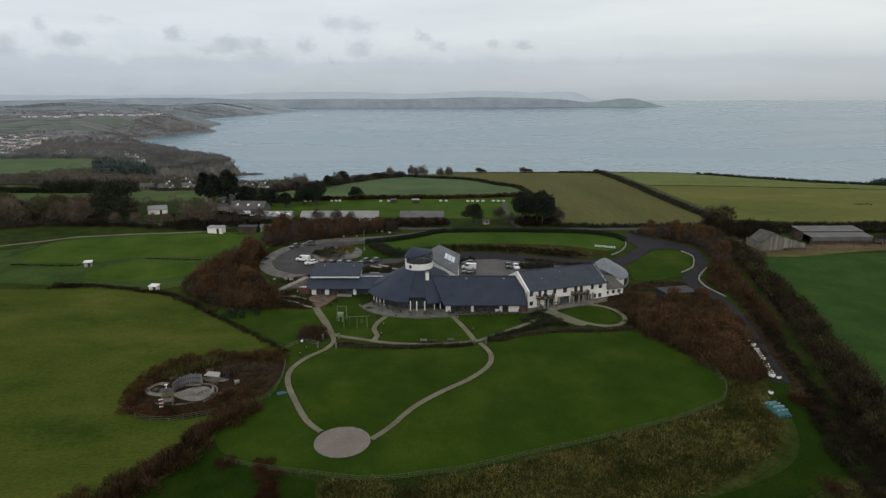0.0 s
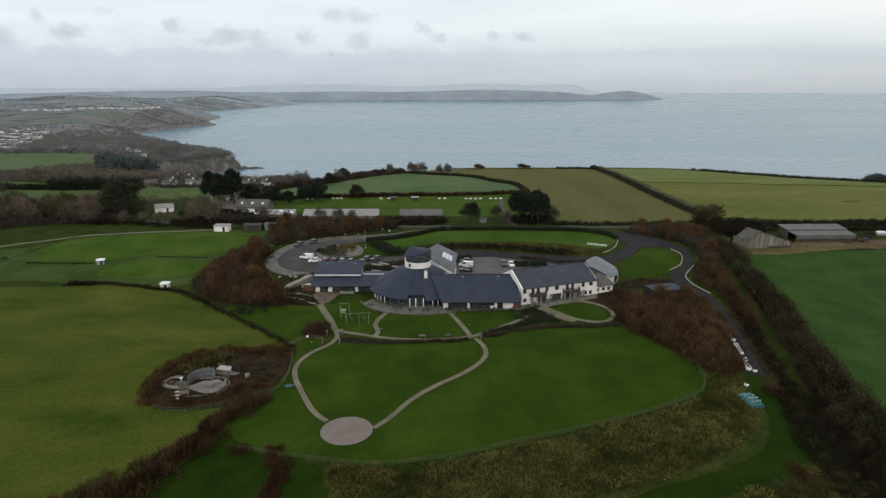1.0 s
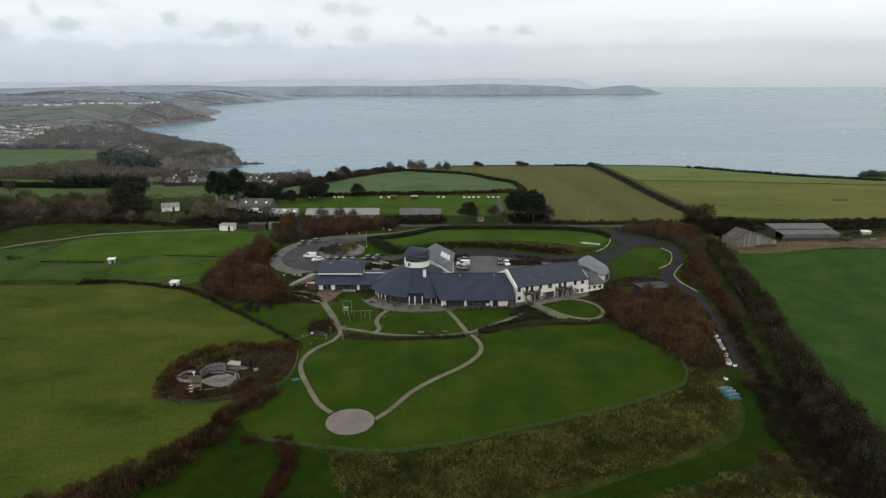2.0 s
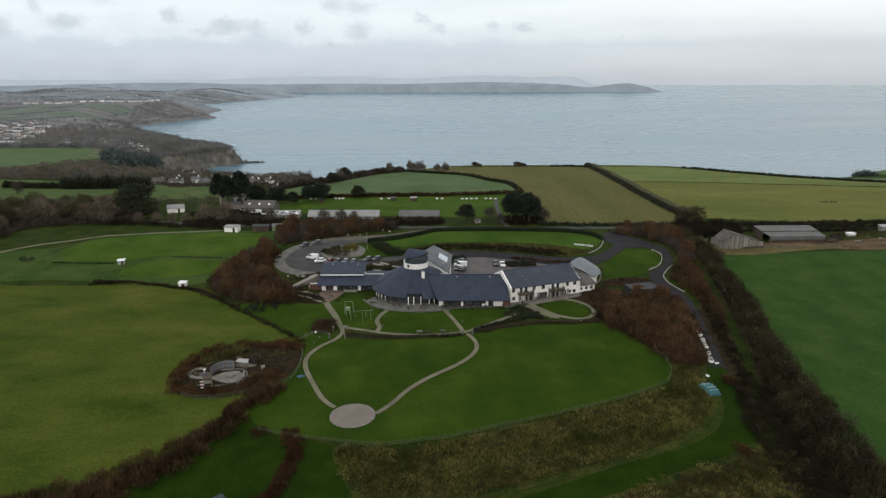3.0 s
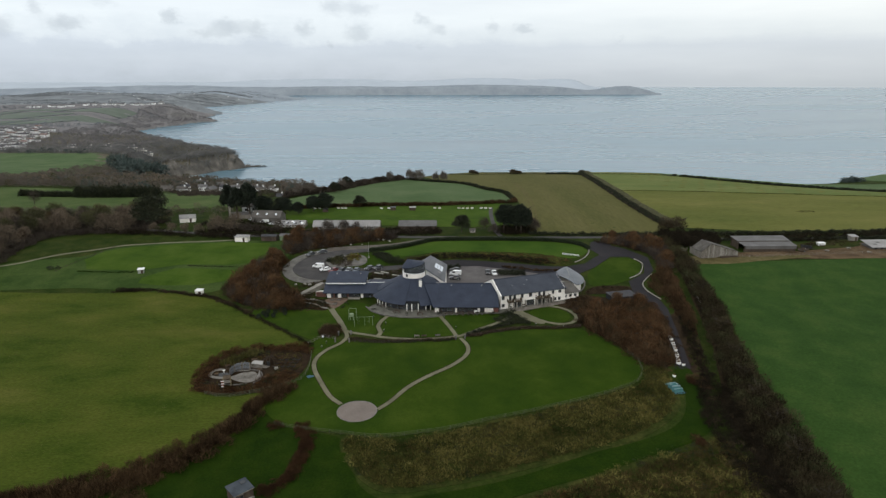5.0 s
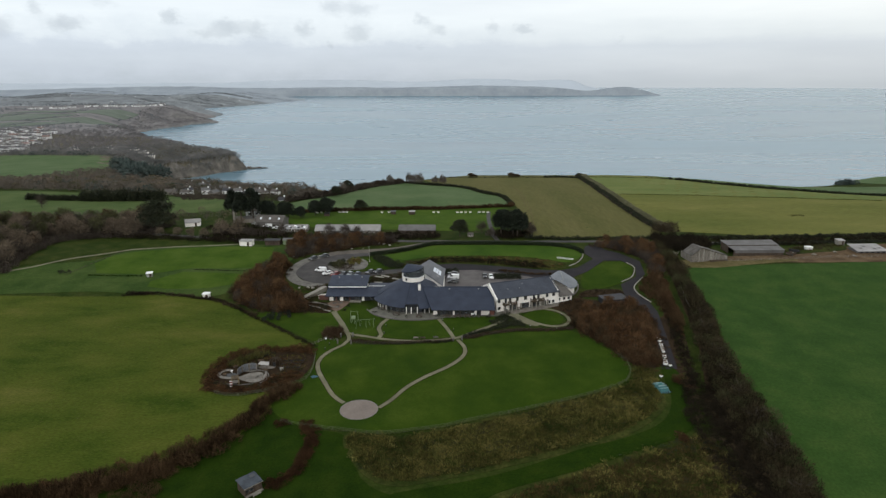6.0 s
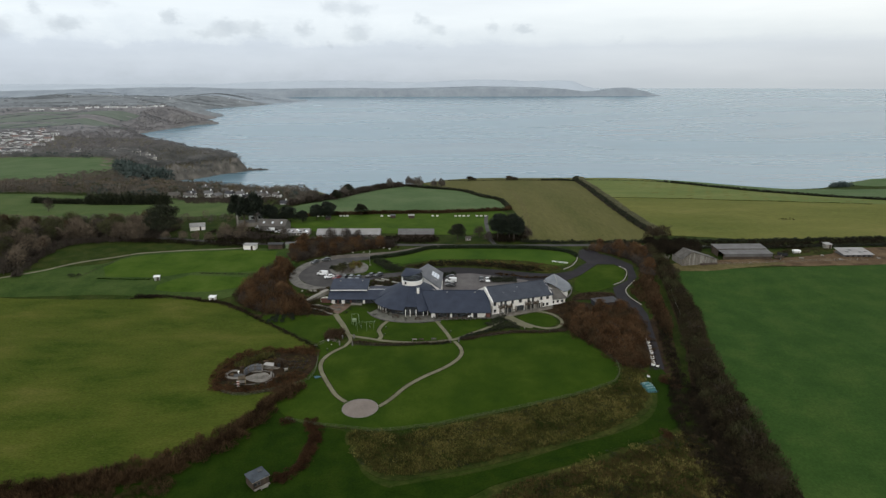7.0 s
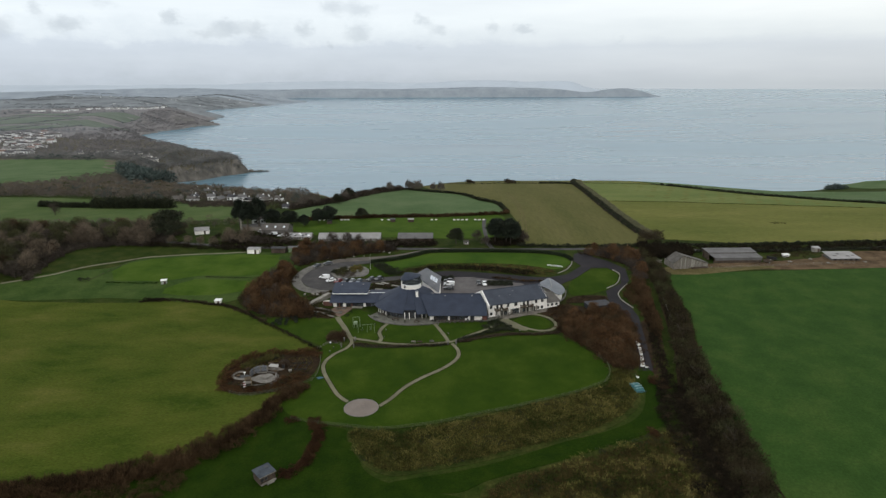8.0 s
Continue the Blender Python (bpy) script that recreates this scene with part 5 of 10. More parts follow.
row("hedge_divide_bank", TUFT, [(122, 262), (120.5, 290), (121.5, 349), (126, 420), (132, 500), (141, 545)], 0.9, 6.0, 2.3, BANK_STRAW, "bleached grass on a hedge bank", rows=6)
row("hedge_divide_twigs", SCRUB, [(118, 260), (116, 290), (117, 349), (121.5, 420), (127.5, 500), (137, 545)], 1.3, 3.0, 1.3, TWIG_GREY, "grey-brown brambles on a hedge bank", rows=2)
row("hedge_divide", FAR_HEDGE, [(118, 260), (116, 290), (117, 349), (121.5, 420), (127.5, 500), (137, 545)], 1.3, 2.2, 1.45, HEDGE_DARK, "dark hedge bank between two hill fields", rows=2)
row("hedge_lane", FAR_HEDGE, [(46, 244.5), (74, 243.5), (100, 243.5), (120, 245), (167, 246), (215, 250), (330, 262), (430, 300)], 1.3, 1.6, 1.2, HEDGE_DARK, "tall dark hedge along the lane", rows=2)
row("hedge_lane_near", FAR_HEDGE, [(106, 233), (120, 231.5), (140, 234), (170, 234), (200, 237), (240, 239), (330, 246)], 1.3, 1.6, 1.0, HEDGE_DARK, "dark hedge behind the farmyard", rows=2)
row("hedge_clipped", CLIPPED, [(-28, 217.5), (-18, 221.6), (-9, 227.2), (-2.5, 232.6), (4, 234.2), (20, 234.8), (46, 233.8), (60, 230.2), (66, 225), (67.5, 220)], 0.45, 0.35, 1.3, HEDGE_TRIM, "clipped dark green hedge round a lawn", 0.05, rows=2)
row("hedge_lane_west", BRUSH, [(-170, 254), (-150, 248), (-130, 244.5), (-100, 238), (-92, 238.5)], 1.6, 2.2, 1.7, TWIG_DARK, "leafless hedge along the lane", vary=0.5)
# Near-black twigs take in the low hedge's shadow as well.
row("hedge_sports_middle", SCRUB, [(-100, 199), (-86, 198), (-72, 197)], 0.6, 0.4, 0.42, TWIG_DARK, "low hedge on the playing field, darkened for its shadow")
# Dark tufts stand in for a hedge-line shadow on the turf.
row("sports_shadow_band", TUFT, [(-141, 192.2), (-130, 191.6), (-119, 191.8)], 0.5, 1.2, 0.7, DIM_GRASS, "dark line of tufts standing for a hedge shadow on the playing field", rows=3, category="grass")
row("hedge_sports_west", SCRUB, [(-143, 224), (-147, 208), (-150, 193)], 0.9, 0.5, 0.35, TWIG_GREY, "low brown hedge beside the playing field")
mass("lane_thicket", FAR_HEDGE, [(128, 240), (150, 233.5), (180, 232), (215, 234), (330, 240), (330, 258), (215, 247), (165, 243.5)], 2.2, 1.1, TWIG_DARK, "dark bramble thicket along the lane", category="hedge", keep_off=[[(185, 229), (222, 229), (222, 238), (185, 238)]])
mass("barn_thicket", TALL_BRUSH, [(106, 244), (127, 244), (132, 238), (126, 226), (120, 220), (108, 224)], 2.3, 1.7, TWIG_DARK, "dark leafless thicket behind a barn", 0.4)
patch("drive_bank_floor", [(68.5, 108), (71.5, 122), (76, 138), (79.5, 152), (82.2, 156), (84.5, 168), (88, 186), (93, 194), (95, 190), (90, 165), (84, 140), (78.5, 121), (76.6, 108)], LEAF_LITTER, 0.085, 3.0, label="leaf-strewn bank between a drive and a track", category="bank")
mass("bank_tussocks", TUFT, [(72, 108), (74.6, 122), (79, 138), (82.6, 152), (86, 152), (83, 138), (79, 121), (77, 108)], 1.2, 1.0, TUSSOCK, "rank grass on a bank beside a drive", 0.5, category="grass")
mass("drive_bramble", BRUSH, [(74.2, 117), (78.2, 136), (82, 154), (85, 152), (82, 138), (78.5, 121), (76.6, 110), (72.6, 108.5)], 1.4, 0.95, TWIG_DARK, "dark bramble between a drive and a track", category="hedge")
mass("hill_scrape", TUFT, [(204, 300), (208, 303), (214, 302), (213, 298), (207, 297)], 1.3, 0.9, TWIG_DARK, "dark nettle patch on a hill pasture", category="weeds")
mass("dark_scrub_stables", FAR_HEDGE, [(-112, 242), (-70, 243), (-68, 254), (-86, 256), (-112, 258)], 2.1, 1.0, TWIG_DARK, "dark scrub before the stables", 0.5)
mass("pine_undergrowth", HEDGE, [(31.5, 246), (46, 246.5), (47, 254), (33, 255)], 2.0, 1.9, TWIG_DARK, "dark undergrowth beneath roadside pines", 0.4)
mass("dark_scrub_lane", FAR_HEDGE, [(-24, 244), (-4, 243), (2, 248), (0, 254), (-22, 253)], 2.0, 1.3, TWIG_DARK, "dark thicket between the lane and a barn", 0.4)
mass("dark_scrub_barn", SHRUB, [(-66, 244), (-20, 243), (-4, 250), (-26, 253), (-62, 253.5)], 2.6, 1.0, TWIG_GREY, "grey-brown scrub before a long barn", 0.5)
mass("dark_scrub_pines", FAR_HEDGE, [(-118, 262), (-86, 260), (-84, 268), (-98, 276), (-116, 276)], 2.4, 1.0, TWIG_DARK, "dark undergrowth beneath pines", 0.5)
mass("dark_ditch", BRUSH, [(66.5, 40), (66, 62), (65.8, 78), (66.2, 89.5), (69, 101.5), (72.4, 112), (76, 113), (77.5, 101), (77, 84), (77, 40)], 1.5, 1.0, TWIG_DARK, "near-black twigs in a ditch below the hedge", 0.45, category="hedge")
mass("dark_ditch_ivy", HEDGE, [(67, 40), (66.5, 62), (66.5, 88), (71, 103), (76, 104), (76.5, 84), (76.5, 40)], 3.2, 0.9, TWIG_HEDGE, "brown bramble in a ditch below the hedge", 0.45, category="hedge")
strew("lone_bush", HEDGE, np.array([[-153, 194.5], [-151, 195.5], [-155, 195.8]]), np.array([1.3, 1.0, 0.9]), HEDGE_DARK, "lone dark bush in the pasture", "bush")
row("hedge_paddock", FAR_HEDGE, [(-92, 304), (-86, 306.8), (-45.7, 317), (-3, 320.3), (41, 327.5), (48, 335)], 1.2, 1.6, 1.4, TWIG_SW, "brown hedge along the paddock", rows=3)
row("hedge_middle", FAR_HEDGE, [(-96, 352), (-71, 381), (-58, 411), (-42.5, 435.5), (-27, 452), (-5, 436), (20, 418), (34, 387), (45, 370), (48, 337)], 1.3, 1.6, 1.3, HEDGE_DARK, "dark hedge round a hill pasture", rows=2)
row("hedge_middle_thick", FAR_HEDGE, [(-97, 350), (-84, 366), (-71, 382), (-62, 402), (-52, 421), (-42, 436), (-30, 449)], 1.4, 3.4, 2.3, TWIG_GREY, "tall overgrown hedge on the skyline", vary=0.45, rows=3)
row("hedge_crest", FAR_HEDGE, [(10, 498), (40, 501), (67, 503), (100, 503), (120, 501)], 1.2, 1.0, 0.75, HEDGE_DARK, "low dark hedge on the hill crest")
row("hedge_crest_bank", FAR_HEDGE, [(96, 503), (112, 501), (122, 496), (127, 488)], 1.2, 1.6, 1.2, HEDGE_DARK, "dark hedge bank on the hill crest", rows=2)
row("hedge_crest_east", FAR_HEDGE, [(137, 508), (160, 502), (190, 494), (206, 489)], 1.2, 1.0, 0.7, HEDGE_DARK, "low dark hedge on the hill crest")
row("hedge_headland", FAR_HEDGE, [(206, 490), (210, 488), (250, 442), (281, 413), (309, 388), (365, 351), (425, 303)], 1.3, 1.5, 1.4, HEDGE_DARK, "dark hedge bank over the hill", rows=2)
mass("scrub_behind_west_wing", SCRUB, [(-53, 176), (-42, 178.5), (-36, 185), (-30, 188.4), (-23, 191.2), (-15, 193.5), (-6, 196.2), (-4, 186), (-14, 182), (-24, 182.8), (-42, 183)], 1.3, 0.75, TWIG_HEDGE, "dark brown low shrubs on the bank behind the wing")
for a_, b_ in (((-23.4, 189.8), (-19.6, 188.4)), ((-20.9, 190.8), (-17.6, 189.2)), ((-23.0, 183.6), (-19.8, 183.3)), ((-16.2, 187.6), (-13.2, 186.4))):
    ribbon("timber_sleeper", [a_, ((a_[0] + b_[0]) / 2, (a_[1] + b_[1]) / 2), b_], 0.6, BOARD_PALE, 0.95, 1.0, label="bleached timber retaining sleeper on a bank", category="retaining wall")
mass("evergreens_behind_west_wing", HEDGE, [(-36, 185), (-30, 188), (-15, 193), (-6, 195.5), (-4, 187), (-14, 183), (-24, 183)], 3.6, 0.6, HEDGE_DARK, "dark evergreens on the bank behind the wing")
row("bank_lower_garden", SCRUB, [(-25, 135), (-17, 133.5), (-11, 133.4), (-4, 133.8), (3, 134.1), (7, 135)], 0.55, 1.0, 0.62, TWIG_HEDGE, "low dark brown planting along the garden edge", rows=2)
# This dark row stands for low planting and the fence's shadow band together.
row("bank_lower_dark", HEDGE, [(-24, 134), (-17, 132.7), (-11, 132.8), (-4, 133.4), (3, 133.8), (7, 134.6)], 0.9, 0.7, 0.42, HEDGE_DARK, "dark low evergreens along the garden fence, also standing for its shadow", rows=2, vary=0.5)
row("bank_round_lawn", SCRUB, [(12, 137), (20, 140.6), (31, 143), (40, 142.9), (47, 144.5), (49.5, 149)], 0.6, 1.6, 0.6, TWIG_HEDGE, "brown planting below the round lawn", rows=4)
row("bank_round_dark", HEDGE, [(14, 138), (22, 141.3), (33, 143.2), (41, 143), (47, 145)], 1.4, 1.2, 0.5, HEDGE_DARK, "dark low evergreens below the round lawn", rows=1)
row("bank_lower_east", HEDGE, [(11, 137.5), (15.5, 140.5), (21, 143.5), (27, 146.5), (31, 146.5)], 0.8, 1.3, 0.75, HEDGE_DARK, "dark evergreen planting along a path", rows=2)
mass("shrubs_terrace", SCRUB, [(20, 149), (23, 153), (26, 156), (28.6, 153.6), (32, 149), (28, 145.6), (22, 146)], 1.2, 0.85, HEDGE_DARK, "dark evergreen border shrubs before the wing")
mass("shrubs_gate", SHRUB, [(-34.5, 136.5), (-34, 142), (-30.5, 143.5), (-28.8, 139.5), (-29, 136.5)], 1.0, 0.95, TWIG_BROWN, "brown leafless shrubs beside the gate")
# bracken and rough grass
row("fence_grass", TUFT, [(-31.3, 90.3), (-20.5, 87.9), (-11.9, 86.9), (-2.6, 88.7), (5.2, 90.3), (18.7, 94.9), (33.1, 99.8), (45.4, 104.7), (50.5, 107.2), (55.7, 110.6), (58.6, 116.3), (59, 121)], 0.35, 0.5, 0.62, RANK_GRASS, "unmown grass along a fence", rows=2, category="grass")
for name, ring, gap in (("bracken_stuff", [(-19, 85.5), (-7, 85.8), (5, 88.8), (19, 93.2), (35, 99.6), (46, 103.7), (56, 108.8), (60.5, 117), (65, 117), (64, 108), (60.5, 98), (47, 87.5), (22, 78.5), (5, 73.5), (-8, 71.5), (-15, 77)], 0.62),
                        ("bracken_corner_stuff", [(15, 60), (19, 67), (31, 71.8), (50, 79), (62, 83.5), (67, 86), (70, 80), (70, 50), (40, 32), (17, 42)], 0.7)):
    spots = fill(ring, gap)
    strew(name, TUFT, spots, rng.uniform(0.8, 1.7, len(spots)) ** 1.3, BRACKEN_BROWN if "corner" in name else BRACKEN, "clumps of dead bracken and yellowed grass", "bracken", 0.8)
for name, ring in (("bracken_mounds", [(-19, 85.5), (5, 88.6), (35, 99.4), (56, 108.6), (64, 117), (60, 98), (22, 78.8), (-8, 72)]), ("bracken_corner_mounds", [(15, 60), (31, 71.4), (66, 85.4), (69.6, 50), (40, 33)])):
    mass(name, SCRUB, ring, 1.9, 0.7, BRACKEN_BROWN, "mounds of collapsed dead bracken", 0.4, 0.55, "bracken", drift=5.0)
for name, ring in (("bracken_grass", [(-19, 85.5), (5, 88.8), (35, 99.6), (56, 108.8), (64, 117), (60.5, 98), (22, 78.5), (-8, 71.5)]), ("bracken_corner_grass", [(15, 60), (31, 71.8), (67, 86), (70, 50), (40, 32)])):
    spots = fill(ring, 1.15)
    strew(name, TUFT, spots, rng.uniform(0.5, 1.2, len(spots)), TUSSOCK, "green and straw-coloured grass tufts among bracken", "grass", 0.8)
    spots = fill(ring, 0.8)
    patchy = np.array([noise.noise(Vector((p[0] / 7.0, p[1] / 4.5, 2.0))) + 0.5 * noise.noise(Vector((p[0] / 2.6, p[1] / 2.2, 5.0))) for p in spots])
    spots = spots[patchy > 0.12]
    strew(name + "_straw", TUFT, spots, rng.uniform(0.9, 1.9, len(spots)), STRAW, "golden patches of bleached grass on a bank", "grass", 0.8)
    spots = fill(ring, 1.1)
    patchy = np.array([noise.noise(Vector((p[0] / 6.0, p[1] / 5.0, 9.0))) for p in spots])
    spots = spots[patchy > 0.2]
    strew(name + "_bramble", SCRUB, spots, rng.uniform(0.3, 0.7, len(spots)), HEDGE_DARK, "dark low bramble on a bank", "brambles", 0.8)
for name, ring, gap in (("tussocks_west", [(-40, 132), (-60, 150), (-100, 170), (-160, 168), (-190, 120), (-150, 64), (-100, 64), (-62, 78), (-45, 100), (-60, 102), (-69, 112), (-64, 128)], 2.3),):
    spots = fill(ring, gap)
    strew(name, TUFT, spots, rng.uniform(0.25, 0.6, len(spots)), TUSSOCK, "scattered tussocks in the pasture", "grass", 0.6)
    spots = fill(ring, 1.5)
    patchy = np.array([noise.noise(Vector((p[0] / 9.0, p[1] / 5.0, 3.0))) + 0.6 * noise.noise(Vector((p[0] / 3.0, p[1] / 2.2, 7.0))) for p in spots])
    spots = spots[patchy > 0.13]
    strew("pale_tussocks_west", TUFT, spots, rng.uniform(0.5, 1.0, len(spots)), TUSSOCK_PALE, "straw-coloured mottles of old grass in the pasture", "grass", 0.35)


def limbs(height, spread, seed, trunk=0.22):
    """Trunk and limbs, tapered."""
    r = random.Random(seed)
    bm = bmesh.new()
    top = Vector((r.uniform(-0.3, 0.3), r.uniform(-0.3, 0.3), height * 0.5))
    tube(bm, (0, 0, -0.5), top, trunk, 7, trunk * 0.6)
    tube(bm, top, (top.x * 1.6, top.y * 1.6, height * 0.88), trunk * 0.6, 5, 0.03)
    for i in range(9):
        a, f = i * 2.4 + r.random(), r.uniform(0.28, 0.62)
        foot = Vector((top.x * f * 2, top.y * f * 2, height * f))
        tip = Vector((math.cos(a) * spread * r.uniform(0.5, 0.95), math.sin(a) * spread * r.uniform(0.5, 0.95), height * min(0.97, f + r.uniform(0.2, 0.38))))
        tube(bm, foot, tip, trunk * 0.36, 5, 0.025)
        mid = foot.lerp(tip, 0.55)
        for j in range(2):
            b = a + r.uniform(-1.1, 1.1)
            tube(bm, mid, mid + Vector((math.cos(b) * spread * 0.35, math.sin(b) * spread * 0.35, height * r.uniform(0.08, 0.2))), trunk * 0.16, 4, 0.015)
    return bm


def tree(name, x, y, height, spread, seed, mat, label, group="", kind="bare", twig=0.11, low=0.40):
    """A tree: trunk with limbs, and a crown of many small twigs or needle sprays."""
    ob = thing(name, x, y, ground_z(x, y), seed * 47, label, "tree", group)
    part("trunk", limbs(height, spread, seed, 0.03 * height), BARK, ob)
    r = random.Random(seed + 100)
    sets = []
    if kind == "bare":
        for i in range(14):
            a, f = i * 2.4, r.uniform(0, 1)
            d = spread * 0.66 * math.sqrt(1 - f * f) * r.uniform(0.6, 1)
            sets.append(twigs(120, ball(math.cos(a) * d, math.sin(a) * d, height * (0.30 + 0.48 * f), spread * 0.42, height * 0.2, 0.1), height * 0.10, twig, 0.5, seed * 20 + i))
    else:
        for i in range(17):
            a, f = i * 2.4, r.uniform(0, 1)
            d = spread * 0.72 * math.sqrt(1 - f * f) * r.uniform(0.5, 1)
            sets.append(twigs(300, ball(math.cos(a) * d, math.sin(a) * d, height * (low + (0.85 - low) * f), spread * 0.40, height * 0.15, 0.1), 0.042 * height + 0.1, 0.026 * height + 0.06, 0.35, seed * 20 + i))
    v = np.concatenate(sets).reshape(-1, 3)
    shared("crown", array_mesh("crown", v, np.arange(len(v)).reshape(-1, 3), mat), ob)
    return ob


def copies(ob, places, scale=0.2):
    for x, y in places:
        s = random.uniform(1 - scale, 1 + scale)
        c = copy_thing(ob, pose(x, y, ground_z(x, y), 0, 0, random.uniform(0, 360)))
        c.scale = (s, s, s)


oak = tree("bare_tree", -68, 388, 9.0, 3.6, 1, BARE_GREY, "leafless grey tree on the hill's skyline", "skyline trees", twig=0.2)
copies(oak, [(-84, 366), (-92, 358), (-38, 440), (-23, 448), (-19, 446), (-14.5, 444), (-2, 437), (4, 434), (-90, 372), (-97, 382), (-101, 392), (-108, 398)], 0.15)
skyline_bush = tree("hedge_bush", -58, 410, 4.2, 3.4, 31, TWIG_HEDGE, "rounded leafless bush in a skyline hedge", "skyline bushes", twig=0.2)
copies(skyline_bush, [(-64, 398), (-53, 419), (-48, 428), (-44, 434), (-33, 446), (-78, 374), (-88, 362), (30, 500), (34, 501), (66, 503), (69, 503), (72, 503)], 0.25)
elm = tree("bare_tree", 118, 250, 9, 5, 2, TWIG_HEDGE, "leafless spreading tree beside the barn", "lane trees", twig=0.15)
copies(elm, [(113, 252), (38, 262), (47, 256)])
pine = tree("pine_tree", 39, 249, 13.5, 5.2, 3, NEEDLES, "dark spreading pine beside the lane", "pines", "pine")
copies(pine, [(35, 253), (43, 252), (33, 249), (41, 247)], 0.15)
tall_pine = tree("pine_tree", -106, 280, 17.5, 4.6, 27, NEEDLES, "tall dark pine with a bare trunk beside the stables", "pines", "pine", low=0.5)
copies(tall_pine, [(-100, 282), (-112, 285), (-103, 288)], 0.12)
low_pine = tree("pine_tree", -92, 290, 8.6, 5.2, 33, NEEDLES, "low dark spreading pine beside the stables", "pines", "pine", low=0.3)
copies(low_pine, [(-84, 295), (-77, 294), (-70, 301), (-88, 300), (-97, 297), (-64, 303)], 0.28)
holm = tree("evergreen_tree", -45.3, 313.5, 7.4, 4.4, 4, HEDGE_DARK, "round dark evergreen tree in a field hedge", "evergreens", "pine")
copies(holm, [(12.7, 250), (-70, 372), (-66, 400)], 0.25)
great = tree("evergreen_tree", -144, 263, 16.5, 12.8, 14, HEDGE_DARK, "tall round dark evergreen tree at the wood's edge", "great evergreens", "pine", low=0.26)

CLEARING = [(-144, 248), (-112, 246), (-112, 286), (-140, 288)]
wood_tree = tree("bare_tree", -188, 214, 9.5, 4.4, 6, WOOD_TWIG, "leafless khaki-brown woodland tree", "wood beyond the playing field")
spots = fill([(-181, 194), (-184, 212), (-187, 228), (-184, 244), (-166, 251), (-150, 251), (-132, 256), (-118, 262), (-120, 276), (-160, 280), (-205, 282), (-260, 290), (-300, 288), (-290, 240), (-240, 190)], 7.4)
pale_tree = tree("bare_tree", -172, 258, 10.0, 5.0, 8, TWIG_GREY, "grey-brown twiggy leafless woodland tree", "wood beyond the playing field")
ivy_tree = tree("bare_tree", -200, 236, 10, 5.2, 15, OLIVE_TWIG, "olive ivy-clad leafless woodland tree", "wood beyond the playing field")
russet_tree = tree("bare_tree", -194, 262, 9.0, 4.4, 19, TWIG_BROWN, "russet-brown leafless woodland tree", "wood beyond the playing field")
brown_tree = tree("bare_tree", -186, 250, 9.5, 4.6, 9, WOOD_TWIG, "brown leafless woodland tree", "wood beyond the playing field")
spots = spots[~inside(np.array(CLEARING, float), spots[:, 0], spots[:, 1]) & (np.hypot(spots[:, 0] + 140, spots[:, 1] - 256) > 11)]
copies(wood_tree, [tuple(p) for p in spots[0::4]], 0.3)
copies(brown_tree, [tuple(p) for p in spots[1::4]], 0.3)
copies(pale_tree, [tuple(p) for p in spots[2::4][::2]], 0.3)
copies(russet_tree, [tuple(p) for p in spots[2::4][1::2]], 0.3)
copies(ivy_tree, [tuple(p) for p in spots[3::4]], 0.3)
birch = tree("young_tree", -66, 190, 6.2, 2.8, 11, TWIG_ORANGE, "slender red-brown leafless young tree in a copse", "copse trees")
for ring, gap in ((COPSE_WEST, 7.5), (COPSE_EAST, 7.5), (COPSE_NORTH, 7), (COPSE_LANE, 7)):
    copies(birch, [tuple(p) for p in fill(ring, gap) if not inside(np.array(SHELTER, float), np.array([p[0]]), np.array([p[1]]))[0]], 0.3)
hedge_tree = tree("hedge_tree", 83, 100, 6.5, 3.4, 17, TRACK_TWIG, "leafless brown tree in an overgrown hedge", "hedge trees")
barn_tree = tree("bare_tree", -45, 252.5, 6.5, 3.6, 23, TWIG_GREY, "bare spreading tree before a long barn", "barn trees")
copies(barn_tree, [(-39, 252.5), (-53, 253), (-78, 254.5), (28, 246), (48, 250), (24, 256)], 0.2)
copies(hedge_tree, [(81, 78), (80, 66), (86, 122), (94, 150), (98, 172), (82, 90), (79.5, 55), (90, 138), (101, 190), (84, 110)], 0.25)
copies(brown_tree, [(-160, 250), (-150, 249), (-106, 249), (-98, 251)], 0.35)
young = tree("bare_tree", -128, 249, 5.5, 3.2, 29, TWIG_PALE, "low pale leafless tree before a bungalow", "wood beyond the playing field")
copies(young, [(-121, 248), (-114, 247), (-137, 250)], 0.2)
copies(pale_tree, [(-262, 352)], 0.1)
mass("wood_understorey", SHRUB, [(-176, 193), (-178, 206), (-181, 226), (-180, 240), (-166, 246), (-150, 247), (-132, 252), (-110, 252), (-80, 250), (-80, 256), (-120, 270), (-160, 280), (-205, 260), (-215, 220)], 2.2, 1.25, TWIG_GREY, "dark undergrowth along the wood's edge", keep_off=[CLEARING])
mass("wood_middle", FAR_TREE, [(-150, 292), (-205, 300), (-260, 312), (-330, 330), (-250, 318), (-190, 312), (-150, 310), (-120, 308), (-100, 318), (-96, 306), (-110, 296)], 5.6, 0.5, BARE_GREY, "grey-brown wood round a pasture", category="woodland")
